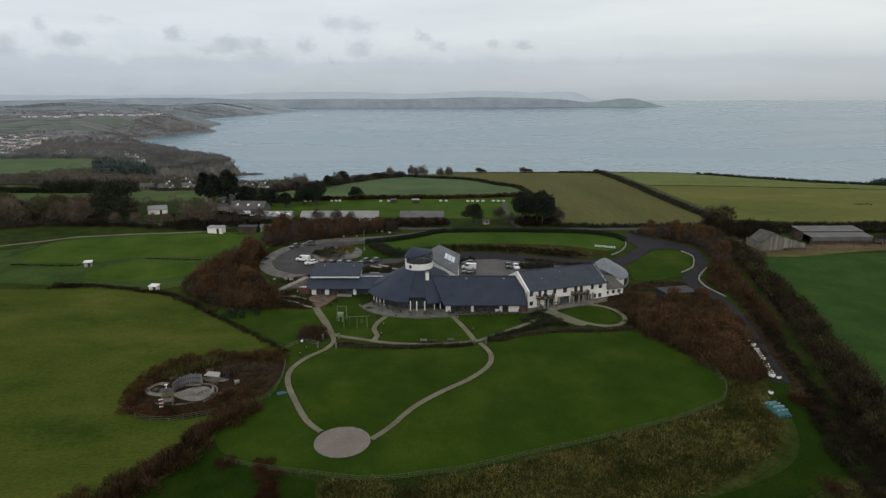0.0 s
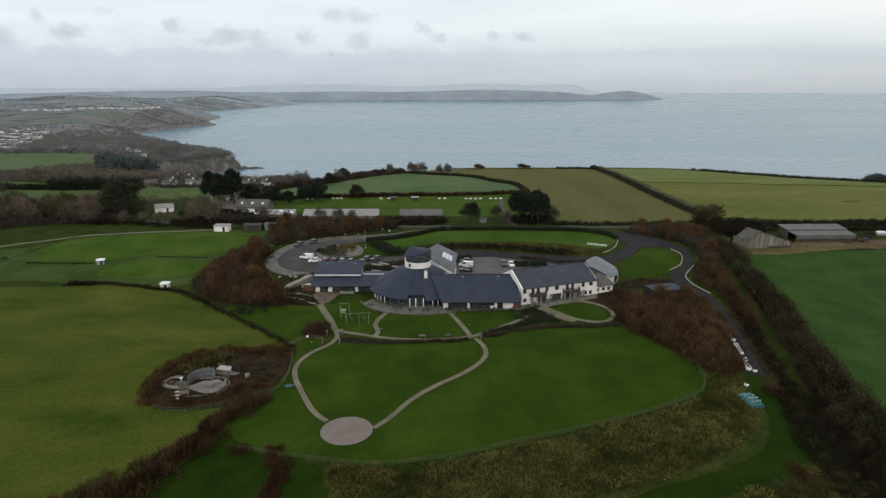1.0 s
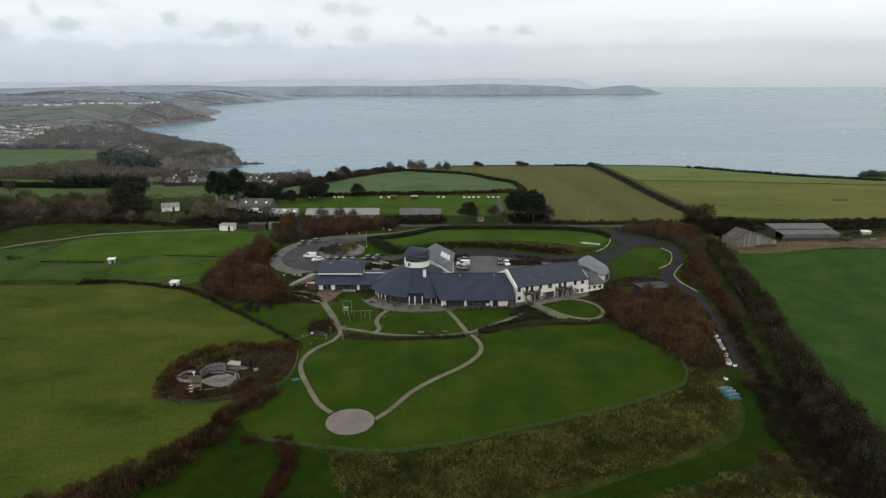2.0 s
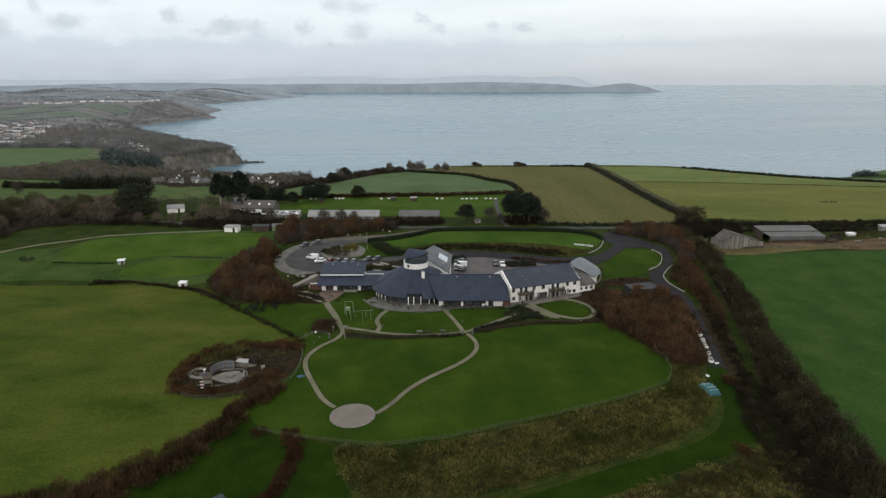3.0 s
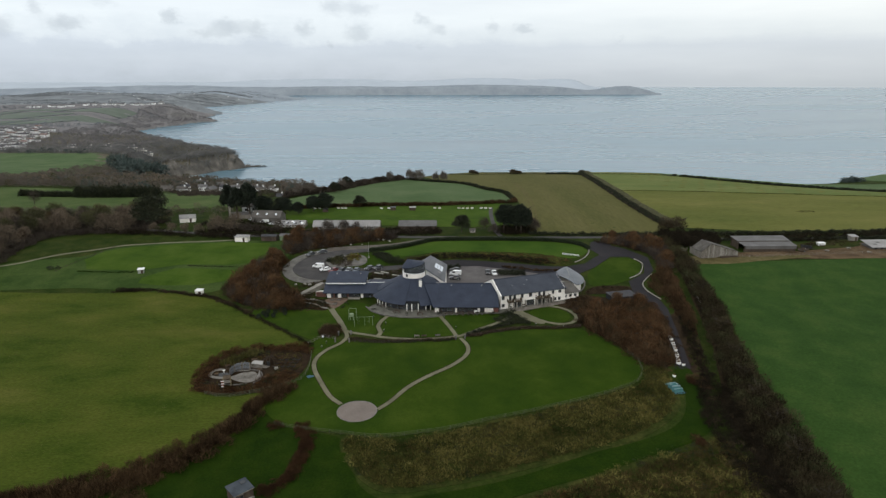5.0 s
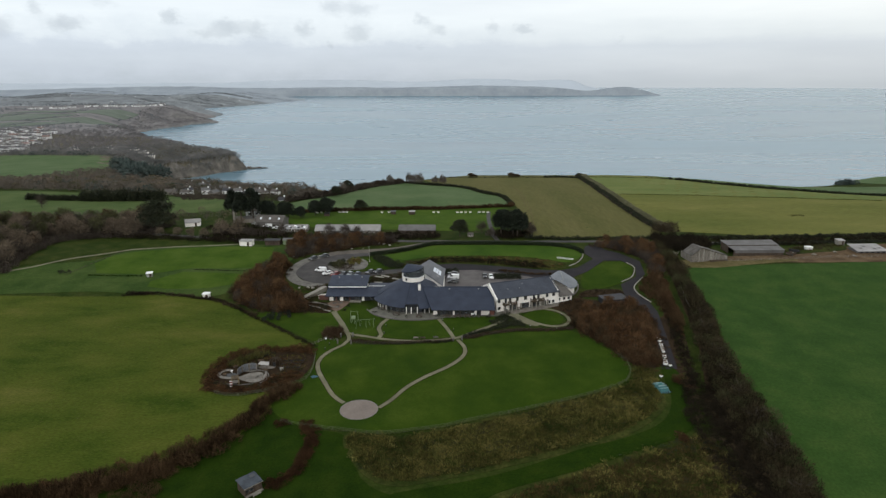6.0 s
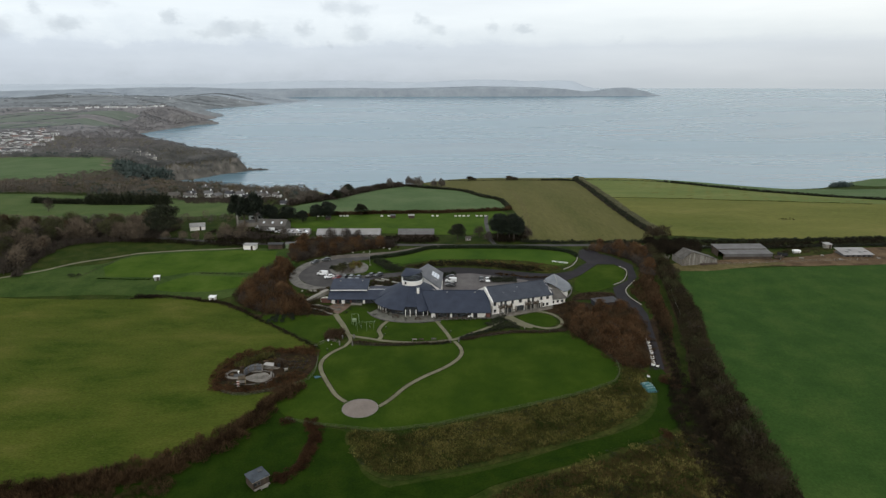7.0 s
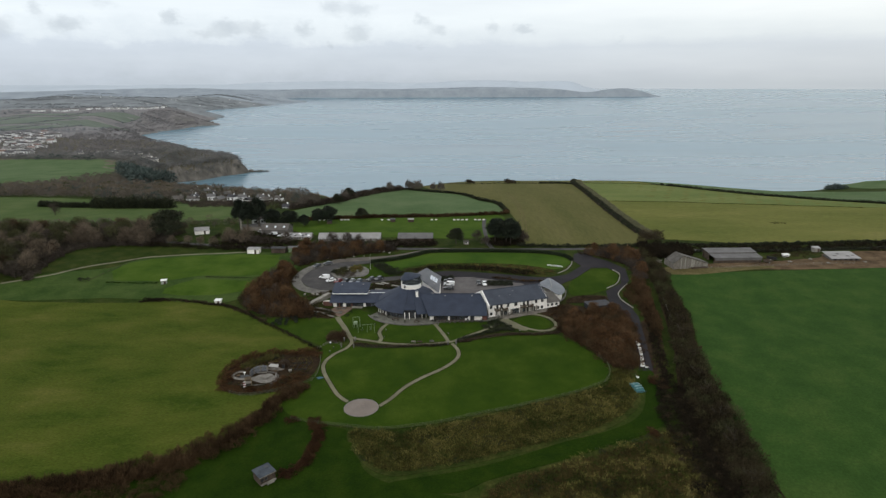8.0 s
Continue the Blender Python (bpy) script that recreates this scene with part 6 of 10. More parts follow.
mass("wood_valley_pale", FAR_TREE, [(-105, 360), (-98, 395), (-96, 430), (-120, 520), (-160, 560), (-250, 600), (-400, 620), (-480, 560), (-440, 470), (-340, 455), (-240, 432), (-120, 350)], 17.0, 1.25, TWIG_PALE, "pale crowns in the valley woods", category="woodland", keep_off=[[(-330, 340), (-300, 418), (-225, 440), (-225, 470), (-180, 485), (-146, 480), (-128, 462), (-110, 428), (-104, 350), (-190, 345), (-140, 335)]])
mass("wood_valley_ivy", FAR_TREE, [(-105, 360), (-98, 395), (-96, 430), (-120, 520), (-160, 560), (-250, 600), (-400, 620), (-480, 560), (-440, 470), (-340, 455), (-240, 432), (-120, 350)], 21.0, 1.15, OLIVE_TWIG, "olive ivy-grown crowns in the valley woods", category="woodland", keep_off=[[(-330, 340), (-300, 418), (-225, 440), (-225, 470), (-180, 485), (-146, 480), (-128, 462), (-110, 428), (-104, 350), (-190, 345), (-140, 335)]])
mass("wood_middle_pale", FAR_TREE, [(-150, 292), (-205, 300), (-260, 312), (-330, 330), (-250, 318), (-190, 312), (-145, 318), (-110, 296)], 15.0, 0.6, TWIG_PALE, "pale crowns in a wood", category="woodland")
mass("wood_middle_ivy", FAR_TREE, [(-150, 292), (-205, 300), (-260, 312), (-330, 330), (-250, 318), (-190, 312), (-150, 310), (-120, 308), (-100, 318), (-96, 306), (-110, 296)], 15.0, 0.6, OLIVE_TWIG, "olive ivy-grown crowns in a wood", category="woodland")
mass("hedge_south_west_wide", BRUSH, [(-46, 95), (-53, 87), (-62, 81), (-73, 75), (-88, 69), (-102, 66.5), (-150, 62), (-150, 46), (-80, 54), (-60, 63), (-56, 75), (-50, 83), (-44, 93)], 1.9, 1.2, TWIG_SW, "overgrown russet scrub beside the hedge")
mass("hedge_south_west_tops", TALL_BRUSH, [(-48, 93), (-54, 87), (-63, 80.5), (-74, 74.5), (-89, 68.5), (-110, 65), (-150, 61), (-150, 54), (-90, 62), (-66, 70), (-58, 78)], 3.6, 1.15, TWIG_ORANGE, "orange-brown tops of an overgrown hedge", 0.4)

mass("cape_bushes", HEDGE, [(438, 612), (442, 624), (456, 626), (456, 614)], 4.0, 3.8, FAR_EVERGREEN, "dull green bushes on a far cape", 0.5, category="bushes")
mass("wood_valley", FAR_TREE, [(-105, 360), (-98, 395), (-96, 430), (-100, 460), (-120, 520), (-160, 560), (-250, 600), (-400, 620), (-480, 560), (-440, 470), (-340, 455), (-240, 432), (-160, 400), (-120, 350)], 7.6, 1.05, BARE_GREY, "grey-brown valley woods", 0.45, category="woodland", keep_off=[[(-330, 340), (-300, 418), (-225, 440), (-225, 470), (-180, 485), (-146, 480), (-128, 462), (-110, 428), (-104, 350), (-190, 345), (-140, 335)]])
mass("wood_valley_evergreen", FAR_TREE, [(-105, 360), (-98, 395), (-96, 430), (-100, 460), (-120, 520), (-160, 560), (-250, 600), (-400, 620), (-480, 560), (-440, 470), (-340, 455), (-240, 432), (-160, 400), (-120, 350)], 10.0, 0.95, FAR_EVERGREEN, "dark evergreens in the valley woods", 0.5, drift=30.0, category="woodland", keep_off=[[(-330, 340), (-300, 418), (-225, 440), (-225, 470), (-180, 485), (-146, 480), (-128, 462), (-110, 428), (-104, 350), (-190, 345), (-140, 335)]])

mass("village_scrub", SHRUB, [(-176, 372), (-140, 362), (-100, 366), (-108, 420), (-145, 462), (-180, 455), (-215, 440), (-192, 405)], 3.6, 0.9, TWIG_GREY, "grey-brown scrub below the village", 0.5)
mass("village_trees", FAR_TREE, [(-224, 440), (-180, 452), (-150, 450), (-104, 410), (-100, 424), (-130, 466), (-150, 485), (-190, 482), (-220, 470)], 6.5, 0.5, BARE_GREY, "bare trees between cottages", 0.4, category="woodland")

patch("border_floor_east", [(46.5, 144), (49.5, 146.5), (51.5, 152), (50, 158), (47.6, 158), (48.6, 152.5), (47.4, 147.4)], LEAF_LITTER, 0.11, 1.5, label="dark soil border beside the oval lawn", category="garden bed")
mass("border_shrubs_east", SCRUB, [(47.8, 145.5), (50, 148), (51.2, 152.5), (50, 157.5), (49, 157), (49.8, 152.5), (48.6, 147.5)], 1.0, 0.6, TWIG_HEDGE, "brown straggling shrubs beside the oval lawn")
row("hill_line", TUFT, [(122, 381), (169, 376), (205, 368.7), (241, 362.8), (276, 356.7), (295, 351.4)], 0.7, 0.8, 1.1, TUSSOCK, "thin line of rank grass across a hill pasture", rows=2, category="grass")


# ---- the main building ----
BASE = Vector((0.0, 165.0, 0.3))
home = thing("care_home", *BASE, 0, "white-rendered slate-roofed building of low wings round a tower", "building")


def built(name, bm, mat, label="", parent=None, smooth=False):
    """A part of the building, from a mesh in world places."""
    bmesh.ops.remove_doubles(bm, verts=bm.verts[:], dist=0.001)
    bmesh.ops.translate(bm, verts=bm.verts[:], vec=-BASE)
    bmesh.ops.recalc_face_normals(bm, faces=bm.faces[:])
    return part(name, bm, mat, parent or home, label, smooth)


def wall(bm, a, b, z0, z1, holes=(), thick=0.35):
    """A wall from a to b whose outer face is to the right of the way; holes: (from, to, low, high) along it, open right through."""
    a, b = Vector((*a, 0)), Vector((*b, 0))
    d = (b - a).normalized()
    turn, n = math.degrees(math.atan2(d.y, d.x)), Vector((-d.y, d.x, 0))
    length = (b - a).length
    cuts = sorted({0.0, length, *[h[0] for h in holes], *[h[1] for h in holes]})
    for s0, s1 in zip(cuts, cuts[1:]):
        if s1 - s0 < 0.01:
            continue
        here = sorted((h[2], h[3]) for h in holes if h[0] <= s0 + 1e-4 and h[1] >= s1 - 1e-4)
        z = z0
        for low, high in here + [(z1, z1)]:
            if low - z > 0.01:
                p = a + d * (s0 + s1) / 2 + n * thick / 2
                box(bm, p.x, p.y, z, s1 - s0, thick, low - z, turn)
            z = high
    return bm


def window(a, b, hole, panes=2, bars=0, name="window", mat=None, deep=0.12):
    """Frame and glass set into an opening of the wall from a to b."""
    mat = mat or DARK_WOOD
    s0, s1, low, high = hole
    a, b = Vector((*a, 0)), Vector((*b, 0))
    d = (b - a).normalized()
    turn, n = math.degrees(math.atan2(d.y, d.x)), Vector((-d.y, d.x, 0))
    bm = bmesh.new()
    f = 0.07
    for s, w_, z, h in [(s0 + f / 2, f, low, high - low), (s1 - f / 2, f, low, high - low)] + [(s0 + (s1 - s0) * i / panes, f, low, high - low) for i in range(1, panes)]:
        p = a + d * s + n * deep
        box(bm, p.x, p.y, z, w_, 0.08, h, turn)
    for z in [low, high - f] + [low + (high - low) * i / (bars + 1) for i in range(1, bars + 1)]:
        p = a + d * (s0 + s1) / 2 + n * deep
        box(bm, p.x, p.y, z, s1 - s0 - 2 * f, 0.07, f, turn)
    fr = built(name, bm, mat)
    for i in range(panes):
        u0, u1 = s0 + (s1 - s0) * i / panes + f * 0.5, s0 + (s1 - s0) * (i + 1) / panes - f * 0.5
        p = a + d * (u0 + u1) / 2 + n * (deep + 0.01)
        built("pane", boxed(p.x, p.y, low + f, u1 - u0, 0.02, high - low - 2 * f, turn), GLASS, "", fr)


def off(a, b, s, n_off=0.0):
    a, b = Vector((*a, 0)), Vector((*b, 0))
    d = (b - a).normalized()
    p = a + d * s + Vector((-d.y, d.x, 0)) * n_off
    return p.x, p.y


# two-storey wing
EA, EB = (23.0, 157.6), (46.7, 166.2)
E_LEN, E_DEEP, E_EAVES, E_RIDGE = 25.2, 13.4, 5.5, 8.9
EC, ED = off(EA, EB, E_LEN, E_DEEP), off(EA, EB, 0, E_DEEP)
E_TURN = math.degrees(math.atan2(EB[1] - EA[1], EB[0] - EA[0]))
upper = [(0.6, 1.7, 3.5, 4.8), (3.3, 4.3, 2.95, 5.0), (5.0, 6.0, 2.95, 5.0), (7.9, 8.9, 3.5, 4.8), (11.0, 12.3, 3.5, 4.9), (14.6, 15.6, 2.95, 5.0), (16.4, 17.4, 2.95, 5.0), (20.0, 21.0, 3.5, 4.8), (22.6, 23.8, 3.6, 4.7)]
lower = [(0.7, 1.8, 0.9, 2.1), (3.0, 3.9, 0.7, 2.2), (5.2, 8.6, 0.25, 2.45), (10.2, 13.2, 0.25, 2.45), (14.6, 17.6, 0.25, 2.45), (18.6, 20.2, 0.25, 2.3), (21.0, 22.0, 0.9, 2.1), (22.6, 23.7, 0.9, 2.1)]
bm = bmesh.new()
wall(bm, EA, EB, -1.2, E_EAVES, upper + lower)
wall(bm, EB, EC, -1.2, E_EAVES)
wall(bm, EC, ED, -1.2, E_EAVES)
wall(bm, ED, EA, -1.2, E_EAVES)
for s in (0.0, E_LEN - 0.35):
    g = [off(EA, EB, s, 0), off(EA, EB, s, E_DEEP), off(EA, EB, s, E_DEEP / 2)]
    g2 = [off(EA, EB, s + 0.35, 0), off(EA, EB, s + 0.35, E_DEEP), off(EA, EB, s + 0.35, E_DEEP / 2)]
    zs = (E_EAVES, E_EAVES, E_RIDGE)
    solid(bm, [(*p, z) for p, z in zip(g, zs)], [(*p, z) for p, z in zip(g2, zs)])
built("wall", bm, WHITE_RENDER, "white-rendered two-storey walls")
built("floor", boxed(*off(EA, EB, E_LEN / 2, E_DEEP / 2), 2.6, E_LEN - 0.8, E_DEEP - 0.8, 0.3, E_TURN), DARK_STONE)
built("partition", boxed(*off(EA, EB, E_LEN / 2, 4.0), 0.0, E_LEN - 0.8, 0.2, 5.4, E_TURN), ROOM_WALL)
for h in upper + lower:
    window(EA, EB, h, 3 if h[1] - h[0] > 2.5 else (2 if h[1] - h[0] > 1.15 else 1))
bm = bmesh.new()
ov = 0.55
eave = E_EAVES - ov * (E_RIDGE - E_EAVES) / (E_DEEP / 2)
slab(bm, [(*off(EA, EB, 0.3, -ov), eave), (*off(EA, EB, E_LEN + 0.3, -ov), eave), (*off(EA, EB, E_LEN + 0.3, E_DEEP / 2), E_RIDGE), (*off(EA, EB, 0.3, E_DEEP / 2), E_RIDGE)], 0.18)
built("roof", bm, SLATE_WING, "dark blue-grey slate roof slope")
bm = bmesh.new()
slab(bm, [(*off(EA, EB, E_LEN + 0.3, E_DEEP + ov), eave), (*off(EA, EB, 0.3, E_DEEP + ov), eave), (*off(EA, EB, 0.3, E_DEEP / 2), E_RIDGE), (*off(EA, EB, E_LEN + 0.3, E_DEEP / 2), E_RIDGE)], 0.18)
built("roof", bm, SLATE_WING)
bm = bmesh.new()
tube(bm, (*off(EA, EB, 0.3, E_DEEP / 2), E_RIDGE + 0.02), (*off(EA, EB, E_LEN + 0.3, E_DEEP / 2), E_RIDGE + 0.02), 0.16, 6)
built("ridge_tile", bm, SLATE_WING)
bm = bmesh.new()
for n0, n1 in ((-ov, E_DEEP / 2), (E_DEEP + ov, E_DEEP / 2)):
    low, high = [], []
    for s in (-0.12, 0.3):
        low.append((*off(EA, EB, s, n0), eave + 0.02))
    top = [(*off(EA, EB, s, n1), E_RIDGE + 0.02) for s in (0.3, -0.12)]
    ring = low + top
    solid(bm, [(x, y, z - 0.35) for x, y, z in ring], [(x, y, z + 0.1) for x, y, z in ring])
built("verge", bm, WHITE_RENDER, "white raised gable verge")
bm = bmesh.new()
tube(bm, (*off(EA, EB, 0.3, -ov - 0.06), eave - 0.12), (*off(EA, EB, E_LEN + 0.3, -ov - 0.06), eave - 0.12), 0.07, 6)
built("gutter", bm, DARK_METAL)
for s in (0.25, 24.9):
    bm = bmesh.new()
    tube(bm, (*off(EA, EB, s, -0.1), 0.0), (*off(EA, EB, s, -0.1), eave), 0.06, 6)
    built("downpipe", bm, WHITE_PAINT)
for s0, s1 in ((2.5, 4.7), (5.6, 7.7), (13.5, 15.6), (16.6, 18.7)):
    bm = boxed(*off(EA, EB, (s0 + s1) / 2, -0.75), 2.72, s1 - s0, 1.5, 0.16, E_TURN)
    bal = built("balcony", bm, DARK_WOOD, "dark timber balcony on posts")
    bm = bmesh.new()
    for u in np.linspace(s0 + 0.05, s1 - 0.05, 17):
        tube(bm, (*off(EA, EB, u, -1.45), 2.88), (*off(EA, EB, u, -1.45), 3.85), 0.035, 4)
    for v_ in np.linspace(0.1, 1.35, 8):
        for u in (s0 + 0.05, s1 - 0.05):
            tube(bm, (*off(EA, EB, u, -v_), 2.88), (*off(EA, EB, u, -v_), 3.85), 0.035, 4)
    tube(bm, (*off(EA, EB, s0, -1.45), 3.87), (*off(EA, EB, s1, -1.45), 3.87), 0.05, 5)
    for u in (s0 + 0.05, s1 - 0.05):
        tube(bm, (*off(EA, EB, u, -1.45), 3.87), (*off(EA, EB, u, 0), 3.87), 0.05, 5)
    built("railing", bm, BALCONY_WOOD, "brown timber balcony railing", bal)
    for u in (s0 + 0.15, s1 - 0.15):
        bm = boxed(*off(EA, EB, u, -1.35), 0.0, 0.35, 0.35, 2.72, E_TURN)
        built("pier", bm, PALE_STONE, "pale stone pier", bal)
for s in (9.6, 13.7, 18.1, 20.6):
    built("pillar", boxed(*off(EA, EB, s, -0.35), 0.0, 0.5, 0.5, 2.6, E_TURN), PALE_STONE, "pale stone pillar")
for s, n_ in ((6, 3.2), (10.5, 3.0), (12.5, 4.9)):
    k = E_EAVES + n_ * (E_RIDGE - E_EAVES) / (E_DEEP / 2)
    built("roof_vent", boxed(*off(EA, EB, s, n_), k - 0.05, 0.5, 0.4, 0.28, E_TURN), LEAD)

# single-storey end
FA, FB = off(EA, EB, E_LEN, 0.3), off(EA, EB, E_LEN + 6.0, 0.3)
FC = off(EA, EB, E_LEN + 6.0, 7.5)
end_holes = [(0.5, 1.2, 1.3, 2.4), (2.2, 3.2, 1.4, 2.4), (4.1, 5.2, 1.4, 2.4)]
bm = bmesh.new()
wall(bm, FA, FB, -0.8, 3.1, end_holes)
wall(bm, FB, FC, -0.8, 3.1)
built("wall", bm, WHITE_RENDER)
for h in end_holes:
    window(FA, FB, h, 1)
built("partition", boxed(*off(FA, FB, 3.0, 3.0), 0.0, 5.6, 0.2, 3.0, E_TURN), ROOM_WALL)
bm = bmesh.new()
slab(bm, [(*off(EA, EB, E_LEN + 0.35, -0.2), 3.05), (*off(EA, EB, E_LEN + 6.4, -0.2), 3.05), (*off(EA, EB, E_LEN + 6.2, 6.5), 5.0), (*off(EA, EB, E_LEN + 0.35, 6.5), 5.0)], 0.16)
built("roof", bm, SLATE_BROWN, "low brownish slate roof")


def cone(bm, cx, cy, r0, z0, r1, z1, a0, a1, n, thick=0.2, sag=0.0):
    """Part of a conical roof between two angles, in facets, with thickness."""
    for i in range(n):
        b0, b1 = radians(a0 + (a1 - a0) * i / n), radians(a0 + (a1 - a0) * (i + 1) / n)
        ring = [(cx + r0 * math.cos(b0), cy + r0 * math.sin(b0), z0), (cx + r0 * math.cos(b1), cy + r0 * math.sin(b1), z0),
                (cx + r1 * math.cos(b1), cy + r1 * math.sin(b1), z1), (cx + r1 * math.cos(b0), cy + r1 * math.sin(b0), z1)]
        slab(bm, ring, thick)
    bmesh.ops.remove_doubles(bm, verts=bm.verts[:], dist=0.002)
    return bm


# round east pavilion with a metal fan roof
PX, PY = 50.4, 176.8
bm = bmesh.new()
for i in range(28):
    a, b_ = radians(i * 360 / 28), radians((i + 1) * 360 / 28)
    solid(bm, [(PX + r_ * math.cos(g), PY + r_ * math.sin(g), -0.5) for r_, g in ((4.3, a), (4.3, b_), (4.0, b_), (4.0, a))], [(PX + r_ * math.cos(g), PY + r_ * math.sin(g), 5.35 - 0.12 * r_ * math.cos(g) + 0.26 * r_ * math.sin(g)) for r_, g in ((4.3, a), (4.3, b_), (4.0, b_), (4.0, a))])
built("drum", bm, WHITE_RENDER, "white round end wall")
bm = bmesh.new()


def leaf(a, r):
    """A place on the tilted, gently domed leaf roof."""
    turn_ = (math.degrees(a) - 92 + 180) % 360 - 180
    r *= min(1.0, 0.5 / max(math.cos(a - radians(228)), 0.001)) * (1 + 0.2 * math.exp(-(turn_ / 24) ** 2))
    x, y = r * 5.4 * math.cos(a), r * 5.0 * math.sin(a)
    return PX + x, PY + y, 5.7 - 0.12 * x + 0.26 * y + 0.55 * (1 - r * r) + 0.75 * math.exp(-((x / 2.4) ** 2)) * max(0.0, y / 5.0)


for i in range(36):
    for r0, r1 in ((1.0, 0.75), (0.75, 0.5), (0.5, 0.25), (0.25, 0.02)):
        a, b_ = radians(i * 10), radians(i * 10 + 10)
        slab(bm, [leaf(a, r0), leaf(b_, r0), leaf(b_, r1), leaf(a, r1)], 0.14)
bmesh.ops.remove_doubles(bm, verts=bm.verts[:], dist=0.003)
fan = built("roof", bm, LEAD, "pale blue-grey metal fan roof")
bm = bmesh.new()
for i in range(36):
    a = radians(i * 10)
    tube(bm, leaf(a, 0.99), leaf(a, 0.5), 0.03, 4)
built("seam", bm, LEAD, "", fan)
bm = bmesh.new()
for r0, r1, a0, a1 in ((0.97, 0.5, 238, 238), (0.5, 0.03, 238, 238), (0.03, 0.5, 92, 92), (0.5, 0.99, 92, 92)):
    tube(bm, leaf(radians(a0), r0), leaf(radians(a1), r1), 0.13, 6)
built("ridge_roll", bm, PALE_METAL, "pale metal ridge roll", fan)

# low middle wing
MA, MB = (2.5, 155.4), (22.6, 155.4)
mid_holes = [(0.3, 1.6, 0.35, 2.35), (2.2, 4.6, 0.35, 2.35), (6.2, 8.6, 0.35, 2.35), (9.0, 11.6, 0.35, 2.35)]
bm = wall(bmesh.new(), MA, MB, -1.0, 2.9, mid_holes)
wall(bm, (22.6, 176), (-2, 176), -1.0, 2.9)
built("wall", bm, NEAR_BLACK, "wall of garden doors, near-black for dark glass and eaves shade")
for x, w_ in ((1.4, 1.4), (7.9, 0.7), (15.6, 0.8), (19.0, 3.0)):
    built("panel", boxed(x, 155.3, -0.3, w_, 0.16, 2.8), WHITE_RENDER, "white wall panel")
for h in mid_holes:
    window(MA, MB, h, 3 if h[1] - h[0] > 2 else 2)
built("partition", boxed(12, 159.5, -0.5, 20, 0.2, 3.2), ROOM_WALL)
built("door", boxed(21.4, 155.36, -0.2, 1.7, 0.12, 2.4), DOOR_RED, "red-brown double door")
bm = bmesh.new()
slab(bm, [(0.2, 153.7, 2.55), (22.3, 153.7, 2.55), (22.3, 164.6, 7.4), (-3.2, 164.6, 7.4)], 0.2)
built("roof", bm, SLATE, "dark blue-grey slate roof slope")
bm = bmesh.new()
slab(bm, [(22.3, 176.4, 2.55), (-3, 176.4, 2.55), (-3.2, 164.6, 7.4), (22.3, 164.6, 7.4)], 0.2)
built("roof", bm, SLATE)
built("ridge_tile", tube(bmesh.new(), (-3.2, 164.6, 7.43), (22.3, 164.6, 7.43), 0.15, 6), SLATE)
built("gutter", tube(bmesh.new(), (0.5, 153.62, 2.42), (22.3, 153.62, 2.42), 0.07, 6), DARK_METAL)
for x in (3.0, 6.6, 10.2, 13.8, 17.4):
    built("post", boxed(x, 154.0, -0.4, 0.16, 0.16, 2.9), DARK_WOOD)
for x in (6.5, 17.0):
    built("roof_vent", boxed(x, 163.6, 6.85, 0.5, 0.4, 0.3), PALE_METAL)

# fan-shaped hall
CX, CY = -7.1, 170.0
hall_panes = []
for i in range(16):
    a, b_ = radians(200 + i * 6.2), radians(200 + (i + 1) * 6.2)
    p, q = (CX + 12.9 * math.cos(a), CY + 12.9 * math.sin(a)), (CX + 12.9 * math.cos(b_), CY + 12.9 * math.sin(b_))
    hole = [] if i in (0, 6, 13) else [(0.12, 1.30, 0.3, 2.45)]
    built("wall", wall(bmesh.new(), p, q, -1.0, 3.2, hole, 0.3), NEAR_BLACK, "wall of garden windows, near-black for the shade of deep eaves")
    if hole:
        hall_panes.append((p, q, hole[0]))
for p, q, hole in hall_panes:
    window(p, q, hole, 1, 1)
built("partition", cone(bmesh.new(), CX, CY, 10.3, -0.5, 10.2, 3.0, 205, 300, 16, 0.1), ROOM_WALL)
for i, ang in enumerate((208, 215, 222, 229, 263, 270, 279, 290, 297)):
    a = radians(ang)
    built("column", tube(bmesh.new(), (CX + 14.0 * math.cos(a), CY + 14.0 * math.sin(a), -0.6), (CX + 14.0 * math.cos(a), CY + 14.0 * math.sin(a), 2.85), 0.13, 8), WHITE_RENDER, "pale round column", smooth=True)
bm = cone(bmesh.new(), CX, CY, 14.8, 2.75, 4.1, 8.6, 196, 261, 8, 0.2)
built("roof", bm, SLATE, "dark blue-grey slate fan roof")
bm = cone(bmesh.new(), CX, CY, 13.3, 3.7, 4.1, 8.6, 261, 281, 3, 0.2)
built("roof", bm, SLATE)
bm = cone(bmesh.new(), CX, CY, 15.6, 2.65, 4.1, 8.6, 281, 312, 4, 0.2)
built("roof", bm, SLATE)
bm = cone(bmesh.new(), CX, CY, 13.0, 3.9, 4.1, 8.6, 312, 556, 16, 0.2)
built("roof", bm, SLATE)
for ang in (261, 281, 312):
    a = radians(ang)
    built("hip_tile", tube(bmesh.new(), (CX + 14.5 * math.cos(a), CY + 14.5 * math.sin(a), 3.05), (CX + 4.1 * math.cos(a), CY + 4.1 * math.sin(a), 8.65), 0.13, 6), SLATE)
bm = bmesh.new()
